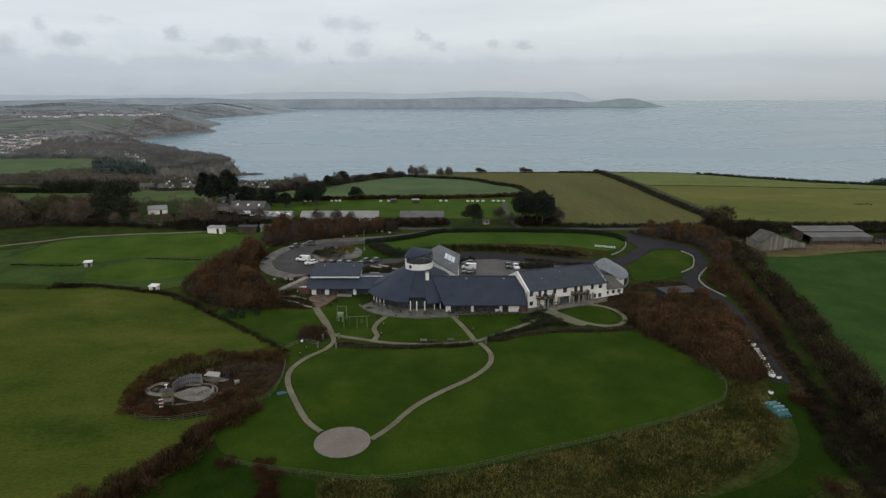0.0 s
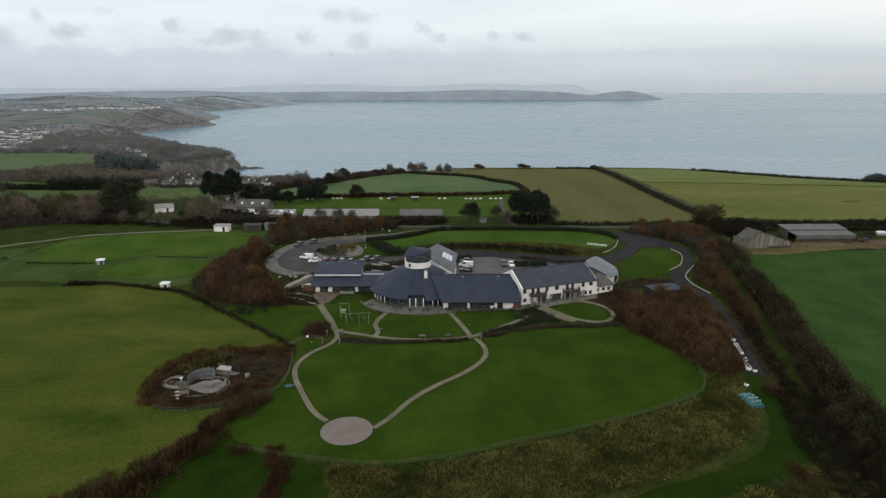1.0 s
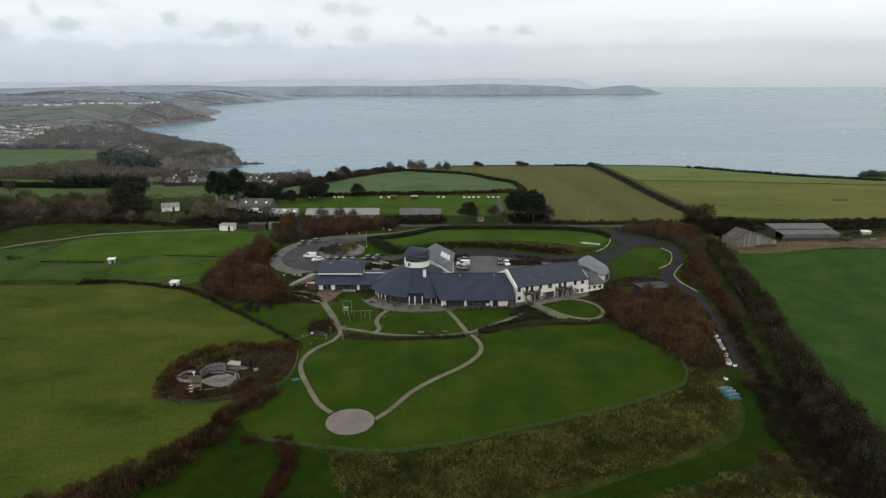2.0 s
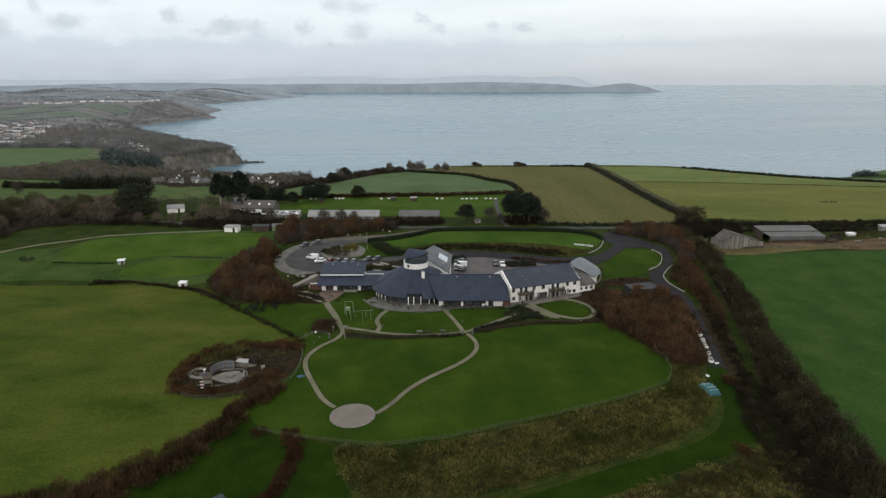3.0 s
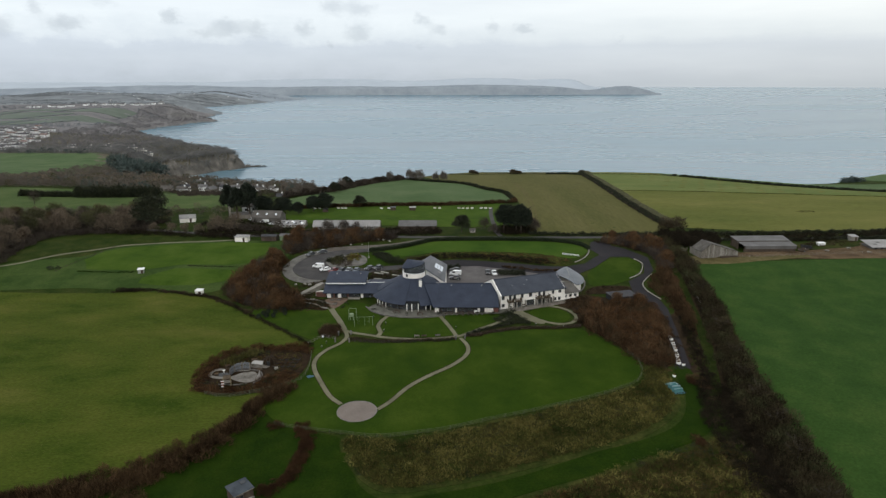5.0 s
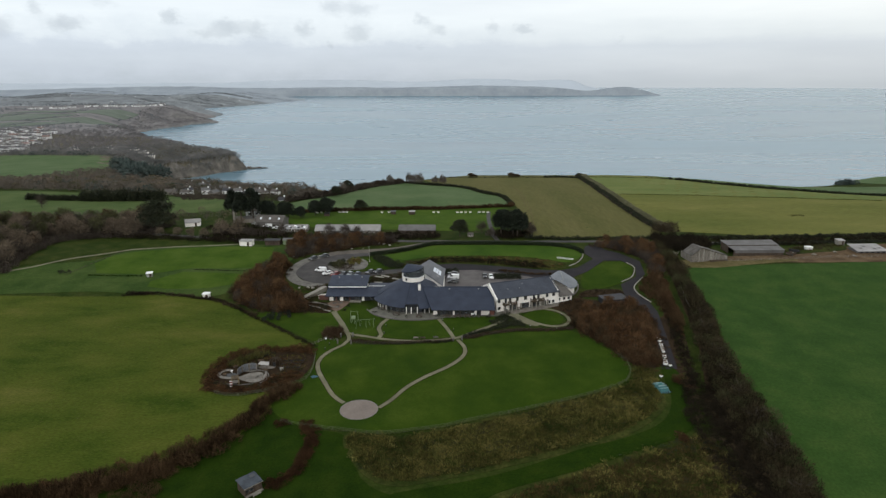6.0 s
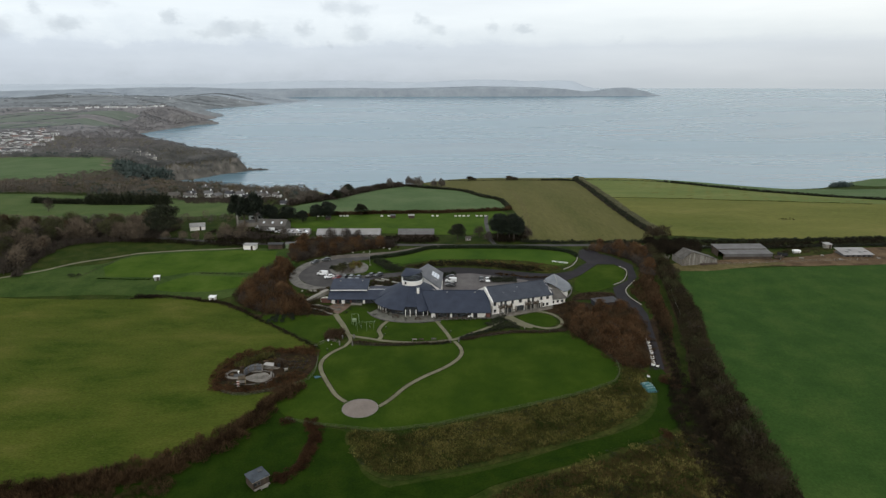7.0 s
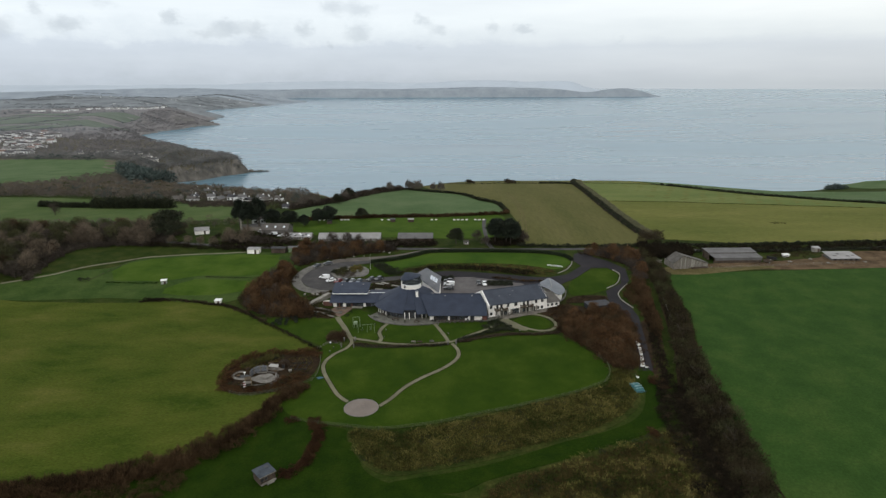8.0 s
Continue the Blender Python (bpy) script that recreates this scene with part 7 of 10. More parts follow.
for i in range(10):
    a, b_ = radians(197 + i * 6.4), radians(197 + (i + 1) * 6.4)
    tube(bm, (CX + 14.8 * math.cos(a), CY + 14.8 * math.sin(a), 2.6), (CX + 14.8 * math.cos(b_), CY + 14.8 * math.sin(b_), 2.6), 0.08, 5)
built("gutter", bm, DARK_METAL)
built("chimney", boxed(-4.4, 163.2, 6.5, 0.95, 0.9, 2.5, bevel=0.03), WHITE_RENDER, "short white chimney")
built("chimney_cap", boxed(-4.4, 163.2, 9.0, 1.1, 1.05, 0.12), LEAD)
built("roof_vent", boxed(1.6, 165.0, 7.3, 0.5, 1.3, 0.25, 40), PALE_METAL)

# tower
TX, TY, TR = -6.95, 170.6, 4.02


def ring_wall(bm, cx, cy, r, thick, z0, z1, a0, a1, n):
    """A curved wall in one piece; a full ring closes on itself."""
    full = abs(a1 - a0) >= 360
    rows = []
    for i in range(n if full else n + 1):
        a = radians(a0 + (a1 - a0) * i / n)
        rows.append([bm.verts.new((cx + q * math.cos(a), cy + q * math.sin(a), z)) for q, z in ((r, z0), (r, z1), (r - thick, z1), (r - thick, z0))])
    for i in range(n):
        p, q = rows[i], rows[(i + 1) % len(rows)]
        for k in range(4):
            bm.faces.new((p[k], q[k], q[(k + 1) % 4], p[(k + 1) % 4]))
    if not full:
        bm.faces.new(rows[0])
        bm.faces.new(list(reversed(rows[-1])))
    return bm


bm = ring_wall(bmesh.new(), TX, TY, TR, 0.3, 0.0, 10.1, 0, 360, 40)
built("tower", ring_wall(bmesh.new(), TX, TY, TR, 0.3, 10.1, 11.35, 144, 206, 10), WHITE_RENDER)
built("tower", bm, WHITE_RENDER, "white round tower wall")
built("tower_window", boxed(TX + 4.01 * math.cos(radians(234)), TY + 4.01 * math.sin(radians(234)), 8.9, 0.8, 0.1, 0.95, 234 + 90), DARK_METAL)
built("tower_floor", tube(bmesh.new(), (TX, TY, 9.6), (TX, TY, 9.9), TR - 0.3, 30), DARK_WOOD)
for i in range(18):
    a, b_ = radians(206 + i * 12), radians(206 + (i + 1) * 12)
    p, q = Vector((TX + 3.87 * math.cos(a), TY + 3.87 * math.sin(a), 0)), Vector((TX + 3.87 * math.cos(b_), TY + 3.87 * math.sin(b_), 0))
    m_, turn = (p + q) / 2, math.degrees(math.atan2((q - p).y, (q - p).x))
    top = 12.35 + 0.22 * (m_.x - TX)
    f_ = built("mullion", boxed(p.x, p.y, 10.05, 0.1, 0.12, top - 9.95, turn), DARK_METAL)
    if i < 17:
        built("pane", boxed(m_.x, m_.y, 10.05, (q - p).length - 0.1, 0.03, top - 10.0, turn), GLASS, "", f_)
built("tower_rail", cone(bmesh.new(), TX, TY, 4.12, 10.08, 4.07, 10.22, 0, 360, 30, 0.12), WHITE_PAINT)
bm = bmesh.new()
ring_low, ring_top = [], []
for i in range(40):
    a = radians(i * 9)
    x, y = 4.05 * math.cos(a), 4.0 * math.sin(a)
    z = 12.4 + 0.22 * x - 0.02 * y
    ring_low.append((TX + x - 0.3, TY + y, z - 0.12))
    ring_top.append((TX + x - 0.3, TY + y, z + 0.1))
low = [bm.verts.new(p) for p in ring_low]
top = [bm.verts.new(p) for p in ring_top]
hub = bm.verts.new((TX - 2.3, TY + 0.4, 14.35))
under = bm.verts.new((TX, TY, 12.4))
for i in range(40):
    j = (i + 1) % 40
    bm.faces.new((low[i], low[j], top[j], top[i]))
    bm.faces.new((top[i], top[j], hub))
    bm.faces.new((low[j], low[i], under))
built("tower_roof", bm, SLATE, "dark slate leaf-shaped tower roof", smooth=False)

# single-pitch hall with rooflights behind the tower
HALL = [(-3.3, 181.6, 7.5), (4.1, 165.8, 7.5), (5.15, 175.2, 11.0), (-1.25, 187.8, 11.0)]
bm = bmesh.new()
inner = [(-3.0, 181.9, 7.3), (3.8, 167.0, 7.3), (4.8, 175.2, 10.7), (-1.2, 187.2, 10.7)]
solid(bm, [(x, y, 2.0) for x, y, z in inner], inner)
built("wall", bm, WHITE_RENDER, "white wall under a single-pitch roof")
rf = built("roof", slab(bmesh.new(), HALL, 0.25), SLATE_PALE, "pale weathered slate roof")
built("roof", slab(bmesh.new(), [(-5.6, 187.0, 8.6), (-3.3, 181.6, 7.45), (-1.25, 187.8, 10.95)], 0.2), SLATE_PALE)


def on_hall(u, v, up=0.06):
    a, b, c, d = [Vector(p) for p in HALL]
    return tuple(a.lerp(b, u).lerp(d.lerp(c, u), v) + Vector((0, 0, up)))


for u in (0.40, 0.545, 0.69):
    built("rooflight", slab(bmesh.new(), [on_hall(u, 0.45), on_hall(u + 0.125, 0.45), on_hall(u + 0.125, 0.72), on_hall(u, 0.72)], 0.1), SKYLIGHT, "pale rooflight", rf)
built("roof_vent", slab(bmesh.new(), [on_hall(0.62, 0.3, 0.1), on_hall(0.74, 0.3, 0.1), on_hall(0.74, 0.34, 0.1), on_hall(0.62, 0.34, 0.1)], 0.15), PALE_METAL, "", rf)

# west wing with its clerestory
WA, WB = (-38.4, 168.4), (-15.0, 168.4)
west_holes = [(1.7, 4.0, 0.9, 2.6), (4.6, 7.2, 0.6, 2.6), (9.6, 12.4, 0.9, 2.6), (15.2, 17.8, 0.6, 2.6), (18.4, 21.0, 0.6, 2.6)]
bm = wall(bmesh.new(), WA, WB, -0.6, 3.1, west_holes)
# Shade below the deep eaves is given as wall colour.
built("wall", bm, NEAR_BLACK, "wall coloured near-black for the shade under the eaves")
for x, w_ in ((-37.4, 1.3), (-33.6, 1.2), (-25.6, 0.9)):
    built("panel", boxed(x, 168.3, -0.2, w_, 0.14, 3.0), WHITE_RENDER, "white wall panel")
bm = bmesh.new()
wall(bm, (-38.4, 181.5), WA, -0.6, 3.0)
wall(bm, (-15, 181.5), (-38.4, 181.5), -0.6, 3.0)
built("wall", bm, WHITE_RENDER)
for h in west_holes:
    window(WA, WB, h, 2)
built("partition", boxed(-27, 172.0, 0.0, 22, 0.2, 3.2), ROOM_WALL)
for x in (-35.6, -30.6):
    built("panel", boxed(x, 168.32, 0.6, 0.5, 0.12, 2.4), RED_RENDER, "red-brown wall panel")
built("planter", boxed(-28.4, 167.3, 0.2, 4.2, 1.2, 0.95, bevel=0.03), PALE_STONE, "pale stone raised planter")
built("wall", boxed(-40.4, 169.0, -0.3, 3.6, 0.4, 2.9), RED_RENDER, "red-brown end wall")
bm = bmesh.new()
slab(bm, [(-39.4, 166.9, 2.95), (-13.5, 166.9, 2.95), (-13.5, 173.6, 4.7), (-39.4, 173.6, 4.7)], 0.2)
built("roof", bm, SLATE, "low slate roof")
bm = bmesh.new()
slab(bm, [(-13.5, 182, 3.2), (-24.6, 182, 3.2), (-24.6, 173.6, 4.7), (-13.5, 173.6, 4.7)], 0.2)
built("roof", bm, SLATE)
built("ridge_tile", tube(bmesh.new(), (-24.6, 173.6, 4.72), (-13.5, 173.6, 4.72), 0.12, 6), WHITE_PAINT)
built("clerestory", boxed(-31.8, 176.6, 4.0, 13.6, 8.2, 1.0), WHITE_RENDER, "white clerestory band")
built("fascia", boxed(-31.8, 171.9, 4.75, 14.4, 0.25, 0.55), WHITE_PAINT, "white fascia board")
bm = bmesh.new()
slab(bm, [(-39.2, 171.7, 5.35), (-24.4, 171.7, 5.35), (-24.4, 181.2, 6.75), (-39.2, 181.2, 6.75)], 0.16)
built("roof", bm, SLATE, "raised slate roof")
for x in (-36, -27.2):
    built("roof_vent", boxed(x, 178.8, 6.35, 0.4, 0.4, 0.4), PALE_METAL)
# entrance ramp
bm = bmesh.new()
solid(bm, [(-50, 168.6, -0.5), (-48.6, 167.6, -0.5), (-40.5, 177.0, -0.5), (-42, 178, -0.5)], [(-50, 168.6, 1.4), (-48.6, 167.6, 1.4), (-40.5, 177.0, 3.4), (-42, 178, 3.4)])
ramp_ob = built("ramp", bm, PALE_STONE, "pale entrance ramp")
for (xa, ya), (xb, yb) in (((-49.6, 166.6), (-42.2, 166.6)),):
    built("ramp_wall", boxed((xa + xb) / 2, ya, -0.3, xb - xa, 0.5, 1.2), PALE_STONE, "", ramp_ob)
bm = bmesh.new()
for i in range(9):
    a, b_ = radians(170 - i * 14), radians(170 - (i + 1) * 14)
    wall(bm, (-40.6 + 2.0 * math.cos(b_), 169.6 + 2.4 * math.sin(b_)), (-40.6 + 2.0 * math.cos(a), 169.6 + 2.4 * math.sin(a)), 0.3, 2.2, thick=0.25)
built("bay_wall", bm, WHITE_RENDER, "curved white garden wall")


# furniture along the terrace
def terrace_table(x, y, turn):
    ob = thing("patio_table", x, y, ground_z(x, y) + 0.17, turn, "dark timber table on the terrace", "table", "terrace tables")
    part("tabletop", boxed(0, 0, 0.7, 1.5, 0.9, 0.06), DARK_WOOD, ob)
    for sx, sy in ((-0.6, -0.35), (0.6, -0.35), (0.6, 0.35), (-0.6, 0.35)):
        part("leg", boxed(sx, sy, 0, 0.08, 0.08, 0.7), GREY_WOOD, ob)
    return ob


def terrace_chair(x, y, turn):
    ob = thing("patio_chair", x, y, ground_z(x, y) + 0.17, turn, "dark timber chair on the terrace", "chair", "terrace chairs")
    part("seat", boxed(0, 0, 0.42, 0.5, 0.5, 0.05), DARK_WOOD, ob)
    part("backrest", boxed(0, 0.23, 0.47, 0.5, 0.05, 0.5), DARK_WOOD, ob)
    for sx, sy in ((-0.2, -0.2), (0.2, -0.2), (0.2, 0.2), (-0.2, 0.2)):
        part("leg", boxed(sx, sy, 0, 0.05, 0.05, 0.42), GREY_WOOD, ob)
    return ob


def terrace_pot(x, y):
    ob = thing("plant_pot", x, y, ground_z(x, y) + 0.17, 0, "dark plant pot with a small shrub on the terrace", "plant pot", "terrace pots")
    part("pot", tube(bmesh.new(), (0, 0, 0), (0, 0, 0.5), 0.24, 10, 0.32), DARK_STONE, ob)
    v = twigs(90, ball(0, 0, 0.75, 0.42, 0.36, 0.2), 0.25, 0.1, 0.3, 78).reshape(-1, 3)
    shared("plant", array_mesh("plant", v, np.arange(len(v)).reshape(-1, 3), HEDGE_DARK), ob)
    return ob


first_table, first_chair, first_pot = terrace_table(5.4, 153.4, 4), terrace_chair(4.4, 152.9, 160), terrace_pot(1.6, 153.2)
for x, y, turn in ((9.2, 153.4, -6), (12.6, 153.5, 10), (-12.2, 155.2, -20), (-4.2, 153.3, 5), (-17.0, 159.6, -50), (31.5, 160.3, 20)):
    copy_thing(first_table, pose(x, y, ground_z(x, y) + 0.17, 0, 0, turn))
for x, y, turn in ((6.4, 152.8, 200), (8.3, 152.8, 170), (10.2, 152.7, 185), (12.0, 152.7, 150), (13.6, 152.9, 210), (-13.2, 154.6, 140), (-11.4, 154.3, 190), (-4.9, 152.6, 170), (-3.4, 152.6, 200), (-17.6, 158.8, 110), (32.2, 159.6, 200)):
    copy_thing(first_chair, pose(x, y, ground_z(x, y) + 0.17, 0, 0, turn))
for x, y in ((-8.6, 152.4), (2.6, 153.0), (15.0, 153.3), (16.6, 153.4), (20.4, 153.8), (-15.2, 157.2), (-19.2, 160.6), (26.8, 157.6), (36.0, 161.6), (41.2, 163.4)):
    copy_thing(first_pot, pose(x, y, ground_z(x, y) + 0.17))


# ---- the garden hollow ----
GARDEN_CORE = [(-62, 110.6), (-62.4, 116.6), (-58, 118), (-54.8, 116.8), (-50, 118), (-47.4, 122.5), (-43, 122), (-43.6, 114), (-46.4, 109.2), (-54, 109.6)]
mass("garden_ring_shrubs", SCRUB, [(-63.5, 108.4), (-64.2, 117), (-61.5, 125), (-54, 130.5), (-43, 131), (-36, 131), (-35.5, 126), (-44, 127.5), (-54, 126.5), (-59, 120.5), (-60.5, 113), (-59, 108), (-54, 107.2), (-47, 107.4), (-41, 110), (-38.5, 109.6), (-43, 107), (-50, 104.8), (-60, 105)], 1.15, 0.95, GARDEN_RED, "ring of red-brown shrubs round a sunken garden")
mass("garden_inner_shrubs", SCRUB, [(-47, 109), (-44, 106.5), (-38.5, 109), (-35.5, 113.8), (-40, 116), (-46, 113.5)], 1.2, 0.85, GARDEN_RED, "red-brown shrub bed in the garden")
mass("garden_grey_bed", SCRUB, [(-44, 118.5), (-36.5, 118), (-36.8, 124.7), (-44, 125.5)], 1.9, 0.4, TWIG_HEDGE, "grey low planting in the garden")
mass("garden_reeds", TUFT, [(-59.5, 117.5), (-57.5, 122), (-53, 126), (-49.5, 127.6), (-49, 125.6), (-53, 123), (-56, 118.8)], 0.8, 1.9, TUSSOCK_PALE, "yellow-olive reeds on the garden's rim", 0.4, tall=1.5, category="grass")
mass("garden_evergreens", HEDGE, [(-61, 119), (-55, 126), (-47, 127), (-47, 124.5), (-54, 122), (-58, 117.5)], 1.3, 0.6, HEDGE_DARK, "dark low evergreens round the garden")
patch("garden_floor", [(-62.8, 109), (-63.4, 116), (-60.4, 124.5), (-53, 129), (-43, 129.8), (-36, 129.5), (-34.8, 121), (-36, 114), (-41, 107), (-47.5, 104.8), (-54.5, 104.5), (-61, 106)], LEAF_LITTER, 0.09, 2.0, label="dark mulch of a sunken garden", category="garden")
patch("garden_terrace", [(-54.6, 112.4), (-53, 114), (-51.8, 115), (-49, 115.6), (-47.4, 113.8), (-47.3, 111.2), (-49.3, 109.9), (-52.6, 110.9)], GARDEN_STONE, 0.16, 1.0, label="pale worn stone garden terrace", category="paving")
patch("garden_paving", [(-50.4, 118), (-46, 117.8), (-45.6, 119.8), (-48.7, 121.4), (-51, 120)], WORN_STONE, 0.16, 1.0, label="worn stone garden paving", category="paving")
ribbon("garden_path", [(-54.4, 112.2), (-57.2, 112.2), (-59.5, 112.8), (-60.5, 114), (-60.2, 115.6), (-58.8, 116.5), (-57.2, 116.2)], 1.0, GARDEN_STONE, 0.17, 0.6, label="pale curved garden path")
mass("garden_overgrowth", SCRUB, [(-60, 108), (-62, 116), (-57, 122), (-50, 123.5), (-42, 124), (-38, 120), (-40, 112), (-47, 107), (-54, 107)], 2.0, 0.6, GARDEN_RED, "straggling russet stems over the garden beds", 0.5, keep_off=[GARDEN_CORE])
mass("garden_clutter_shrubs", SCRUB, [(-61, 108.5), (-62, 116), (-56, 121), (-52, 117.8), (-55.5, 117), (-59.5, 117.5), (-62, 113), (-59, 109.5), (-50, 108.5), (-46, 109.5), (-45.5, 114.5), (-42, 118), (-42, 112), (-46, 106)], 1.5, 0.6, HEDGE_DARK, "dark low shrubs between the garden paths", keep_off=[GARDEN_CORE])
mass("garden_straw_tufts", TUFT, [(-62, 109), (-62, 117), (-55, 125), (-44, 126), (-37, 125), (-37, 115), (-45, 107), (-54, 106.5)], 1.3, 1.0, BRACKEN, "straw-coloured tufts in the garden", category="grass", keep_off=[GARDEN_CORE])
ribbon("garden_wall", [(-47.4, 109.6), (-46.1, 111.5), (-46.4, 114.6), (-48.5, 116.3), (-51.8, 116.6)], 0.3, DARK_STONE, 0.32, 0.8, label="low curved stone garden wall", category="wall")
ribbon("garden_wall", [(-56.5, 108.9), (-52.5, 108.6), (-49, 109.2)], 0.3, DARK_STONE, 0.3, 0.8, label="low curved stone garden wall", category="wall")
for x, y, sx, sy, t_ in ((-50.6, 121.9, 1.6, 0.7, 10), (-47.6, 116.4, 1.2, 0.8, 30), (-58.6, 113.6, 1.0, 1.0, 5), (-56.9, 118.2, 1.4, 0.6, 40), (-44.9, 112.4, 1.0, 0.8, 20)):
    p_ = thing("raised_planter", x, y, ground_z(x, y), t_, "grey timber raised planter in the garden", "planter", "garden planters")
    part("box", boxed(0, 0, 0, sx, sy, 0.6, bevel=0.03), DARK_WOOD, p_)
    part("soil", boxed(0, 0, 0.56, sx - 0.15, sy - 0.15, 0.08), SOIL, p_)
for x, y in ((-49.8, 112.2), (-48.6, 113.2), (-55.4, 110.6)):
    p_ = thing("garden_table", x, y, ground_z(x, y) + 0.16, x * 40, "weathered timber garden table", "table", "garden tables")
    part("tabletop", boxed(0, 0, 0.7, 1.2, 0.8, 0.06), GREY_WOOD, p_)
    for sx, sy in ((-0.5, -0.3), (0.5, -0.3), (0.5, 0.3), (-0.5, 0.3)):
        part("leg", boxed(sx, sy, 0, 0.08, 0.08, 0.7), GREY_WOOD, p_)
gz = ground_z(-51.5, 114)
arbour = thing("garden_palisade", -51.4, 113.4, gz, 8, "curved palisade of grey and bluish timber planks in the garden", "palisade")
for i in range(17):
    a = radians(62 + i * 7.5)
    high = 2.3 + 0.45 * math.sin(a) + 0.12 * math.sin(i * 2.7)
    part("plank", boxed(3.3 * math.cos(a), 3.3 * math.sin(a), -0.2, 0.36, 0.07, high, turn=math.degrees(a) + 90), LEAD if i % 5 else GREY_WOOD, arbour)
for z in (0.6, 1.7):
    bm = bmesh.new()
    for i in range(11):
        p, q = radians(62 + i * 10.9), radians(62 + (i + 1) * 10.9)
        tube(bm, (3.22 * math.cos(p), 3.22 * math.sin(p), z), (3.22 * math.cos(q), 3.22 * math.sin(q), z), 0.06, 5)
    part("rail", bm, DARK_WOOD, arbour)
part("bench", boxed(0, 2.4, 0.35, 3.0, 0.45, 0.12), GREY_WOOD, arbour)
hut = thing("garden_dome", -45.8, 120.8, ground_z(-45.8, 120.8), -8, "dark woven dome shelter in the garden", "shelter")
bm = bmesh.new()
bmesh.ops.create_uvsphere(bm, u_segments=18, v_segments=12, radius=1.0)
bmesh.ops.delete(bm, geom=[v for v in bm.verts if v.co.z < -0.05], context="VERTS")
for v in bm.verts:
    k = 1 + 0.06 * noise.noise(v.co * 5)
    v.co = (v.co.x * 2.1 * k, v.co.y * 1.9 * k, v.co.z * 2.0 * k)
bmesh.ops.solidify(bm, geom=bm.faces[:], thickness=0.12)
part("shell", bm, LEAF_LITTER, hut)
for i in range(10):
    a = radians(i * 36)
    bm = bmesh.new()
    for p, q in ((0, 0.5), (0.5, 1.0), (1.0, 1.45)):
        tube(bm, (2.16 * math.cos(a) * math.cos(p), 1.96 * math.sin(a) * math.cos(p), 2.08 * math.sin(p)), (2.16 * math.cos(a) * math.cos(q), 1.96 * math.sin(a) * math.cos(q), 2.08 * math.sin(q)), 0.05, 5)
    part("rib", bm, BARK, hut)
part("door", boxed(0.3, -1.9, 0.0, 0.9, 0.2, 1.3), RUBBER, hut)
sail = thing("shade_canopy", -48.7, 118.6, ground_z(-48.7, 118.6), -6, "pale canvas shade canopy on timber posts", "canopy")
part("canvas", slab(bmesh.new(), [(-1.7, -0.7, 1.25), (1.7, -0.8, 1.1), (1.3, 0.9, 1.4), (-1.3, 0.8, 1.55)], 0.05), CANVAS, sail)
for x, y, z in ((-1.6, -0.65, 1.25), (1.6, -0.75, 1.1), (1.2, 0.85, 1.38), (-1.2, 0.75, 1.52)):
    part("post", boxed(x, y, -0.3, 0.12, 0.12, z + 0.3), GREY_WOOD, sail)
screen = thing("garden_screen", -46.7, 111.9, ground_z(-46.7, 111.9), 60, "pale pointed canvas screen beside the garden terrace", "screen")
part("canvas", solid(bmesh.new(), [(-1.0, 0, 0), (1.0, 0, 0), (0.7, 0, 2.3)], [(-1.0, 0.06, 0), (1.0, 0.06, 0), (0.7, 0.06, 2.3)]), CANVAS, screen)
part("post", boxed(0.85, 0.05, -0.3, 0.1, 0.1, 2.6), GREY_WOOD, screen)
patch("pond", [(-58.6, 112.8), (-58.2, 114.4), (-56.3, 114.9), (-54.7, 113.7), (-54.5, 112.4), (-56.6, 111.9)], POND, 0.13, 1.0, label="small dark garden pond", category="pond")
bath = thing("bird_bath", -56.9, 114.6, ground_z(-56.9, 114.6), 0, "small white bird bath beside the pond", "bird bath")
part("stem", tube(bmesh.new(), (0, 0, 0), (0, 0, 0.8), 0.1, 8, 0.08), WHITE_PAINT, bath)
part("bowl", tube(bmesh.new(), (0, 0, 0.8), (0, 0, 0.95), 0.2, 12, 0.36), WHITE_PAINT, bath)
for i in range(4):
    for j in range(3):
        x, y = -43.6 + i * 1.6 + j * 0.3, 118.6 + j * 1.9
        bed = thing("plot_bed", x, y, ground_z(x, y) + 0.06, -8, "small dark timber-edged plot in the garden", "garden bed", "garden plots")
        part("edging", boxed(0, 0, 0, 1.2, 1.3, 0.25), NEAR_BLACK, bed)
        part("soil", boxed(0, 0, 0.2, 1.08, 1.18, 0.1), LEAF_LITTER, bed)
bin_ = thing("storage_bin", -43.1, 116.9, ground_z(-43.1, 116.9), 20, "pale storage box in the garden", "box")
part("body", boxed(0, 0, 0, 1.0, 0.7, 0.7, bevel=0.04), PALE_STONE, bin_)
part("lid", boxed(0, 0, 0.7, 1.05, 0.75, 0.08, bevel=0.03), PALE_STONE, bin_)
play = thing("play_tower", -53.9, 108.6, ground_z(-53.9, 108.6), 15, "yellow and red wooden play tower in the garden", "play tower")
for x, y in ((-0.9, -0.7), (0.9, -0.7), (0.9, 0.7), (-0.9, 0.7)):
    part("post", boxed(x, y, 0, 0.18, 0.18, 2.4), YELLOW_PAINT, play)
part("deck", boxed(0, 0, 1.1, 2.0, 1.6, 0.1), GREY_WOOD, play)
for i in range(5):
    part("rung", boxed(-1.1, -0.9, 0.25 + i * 0.38, 0.75, 0.1, 0.16), RED_PAINT if i % 2 else WHITE_PAINT, play)
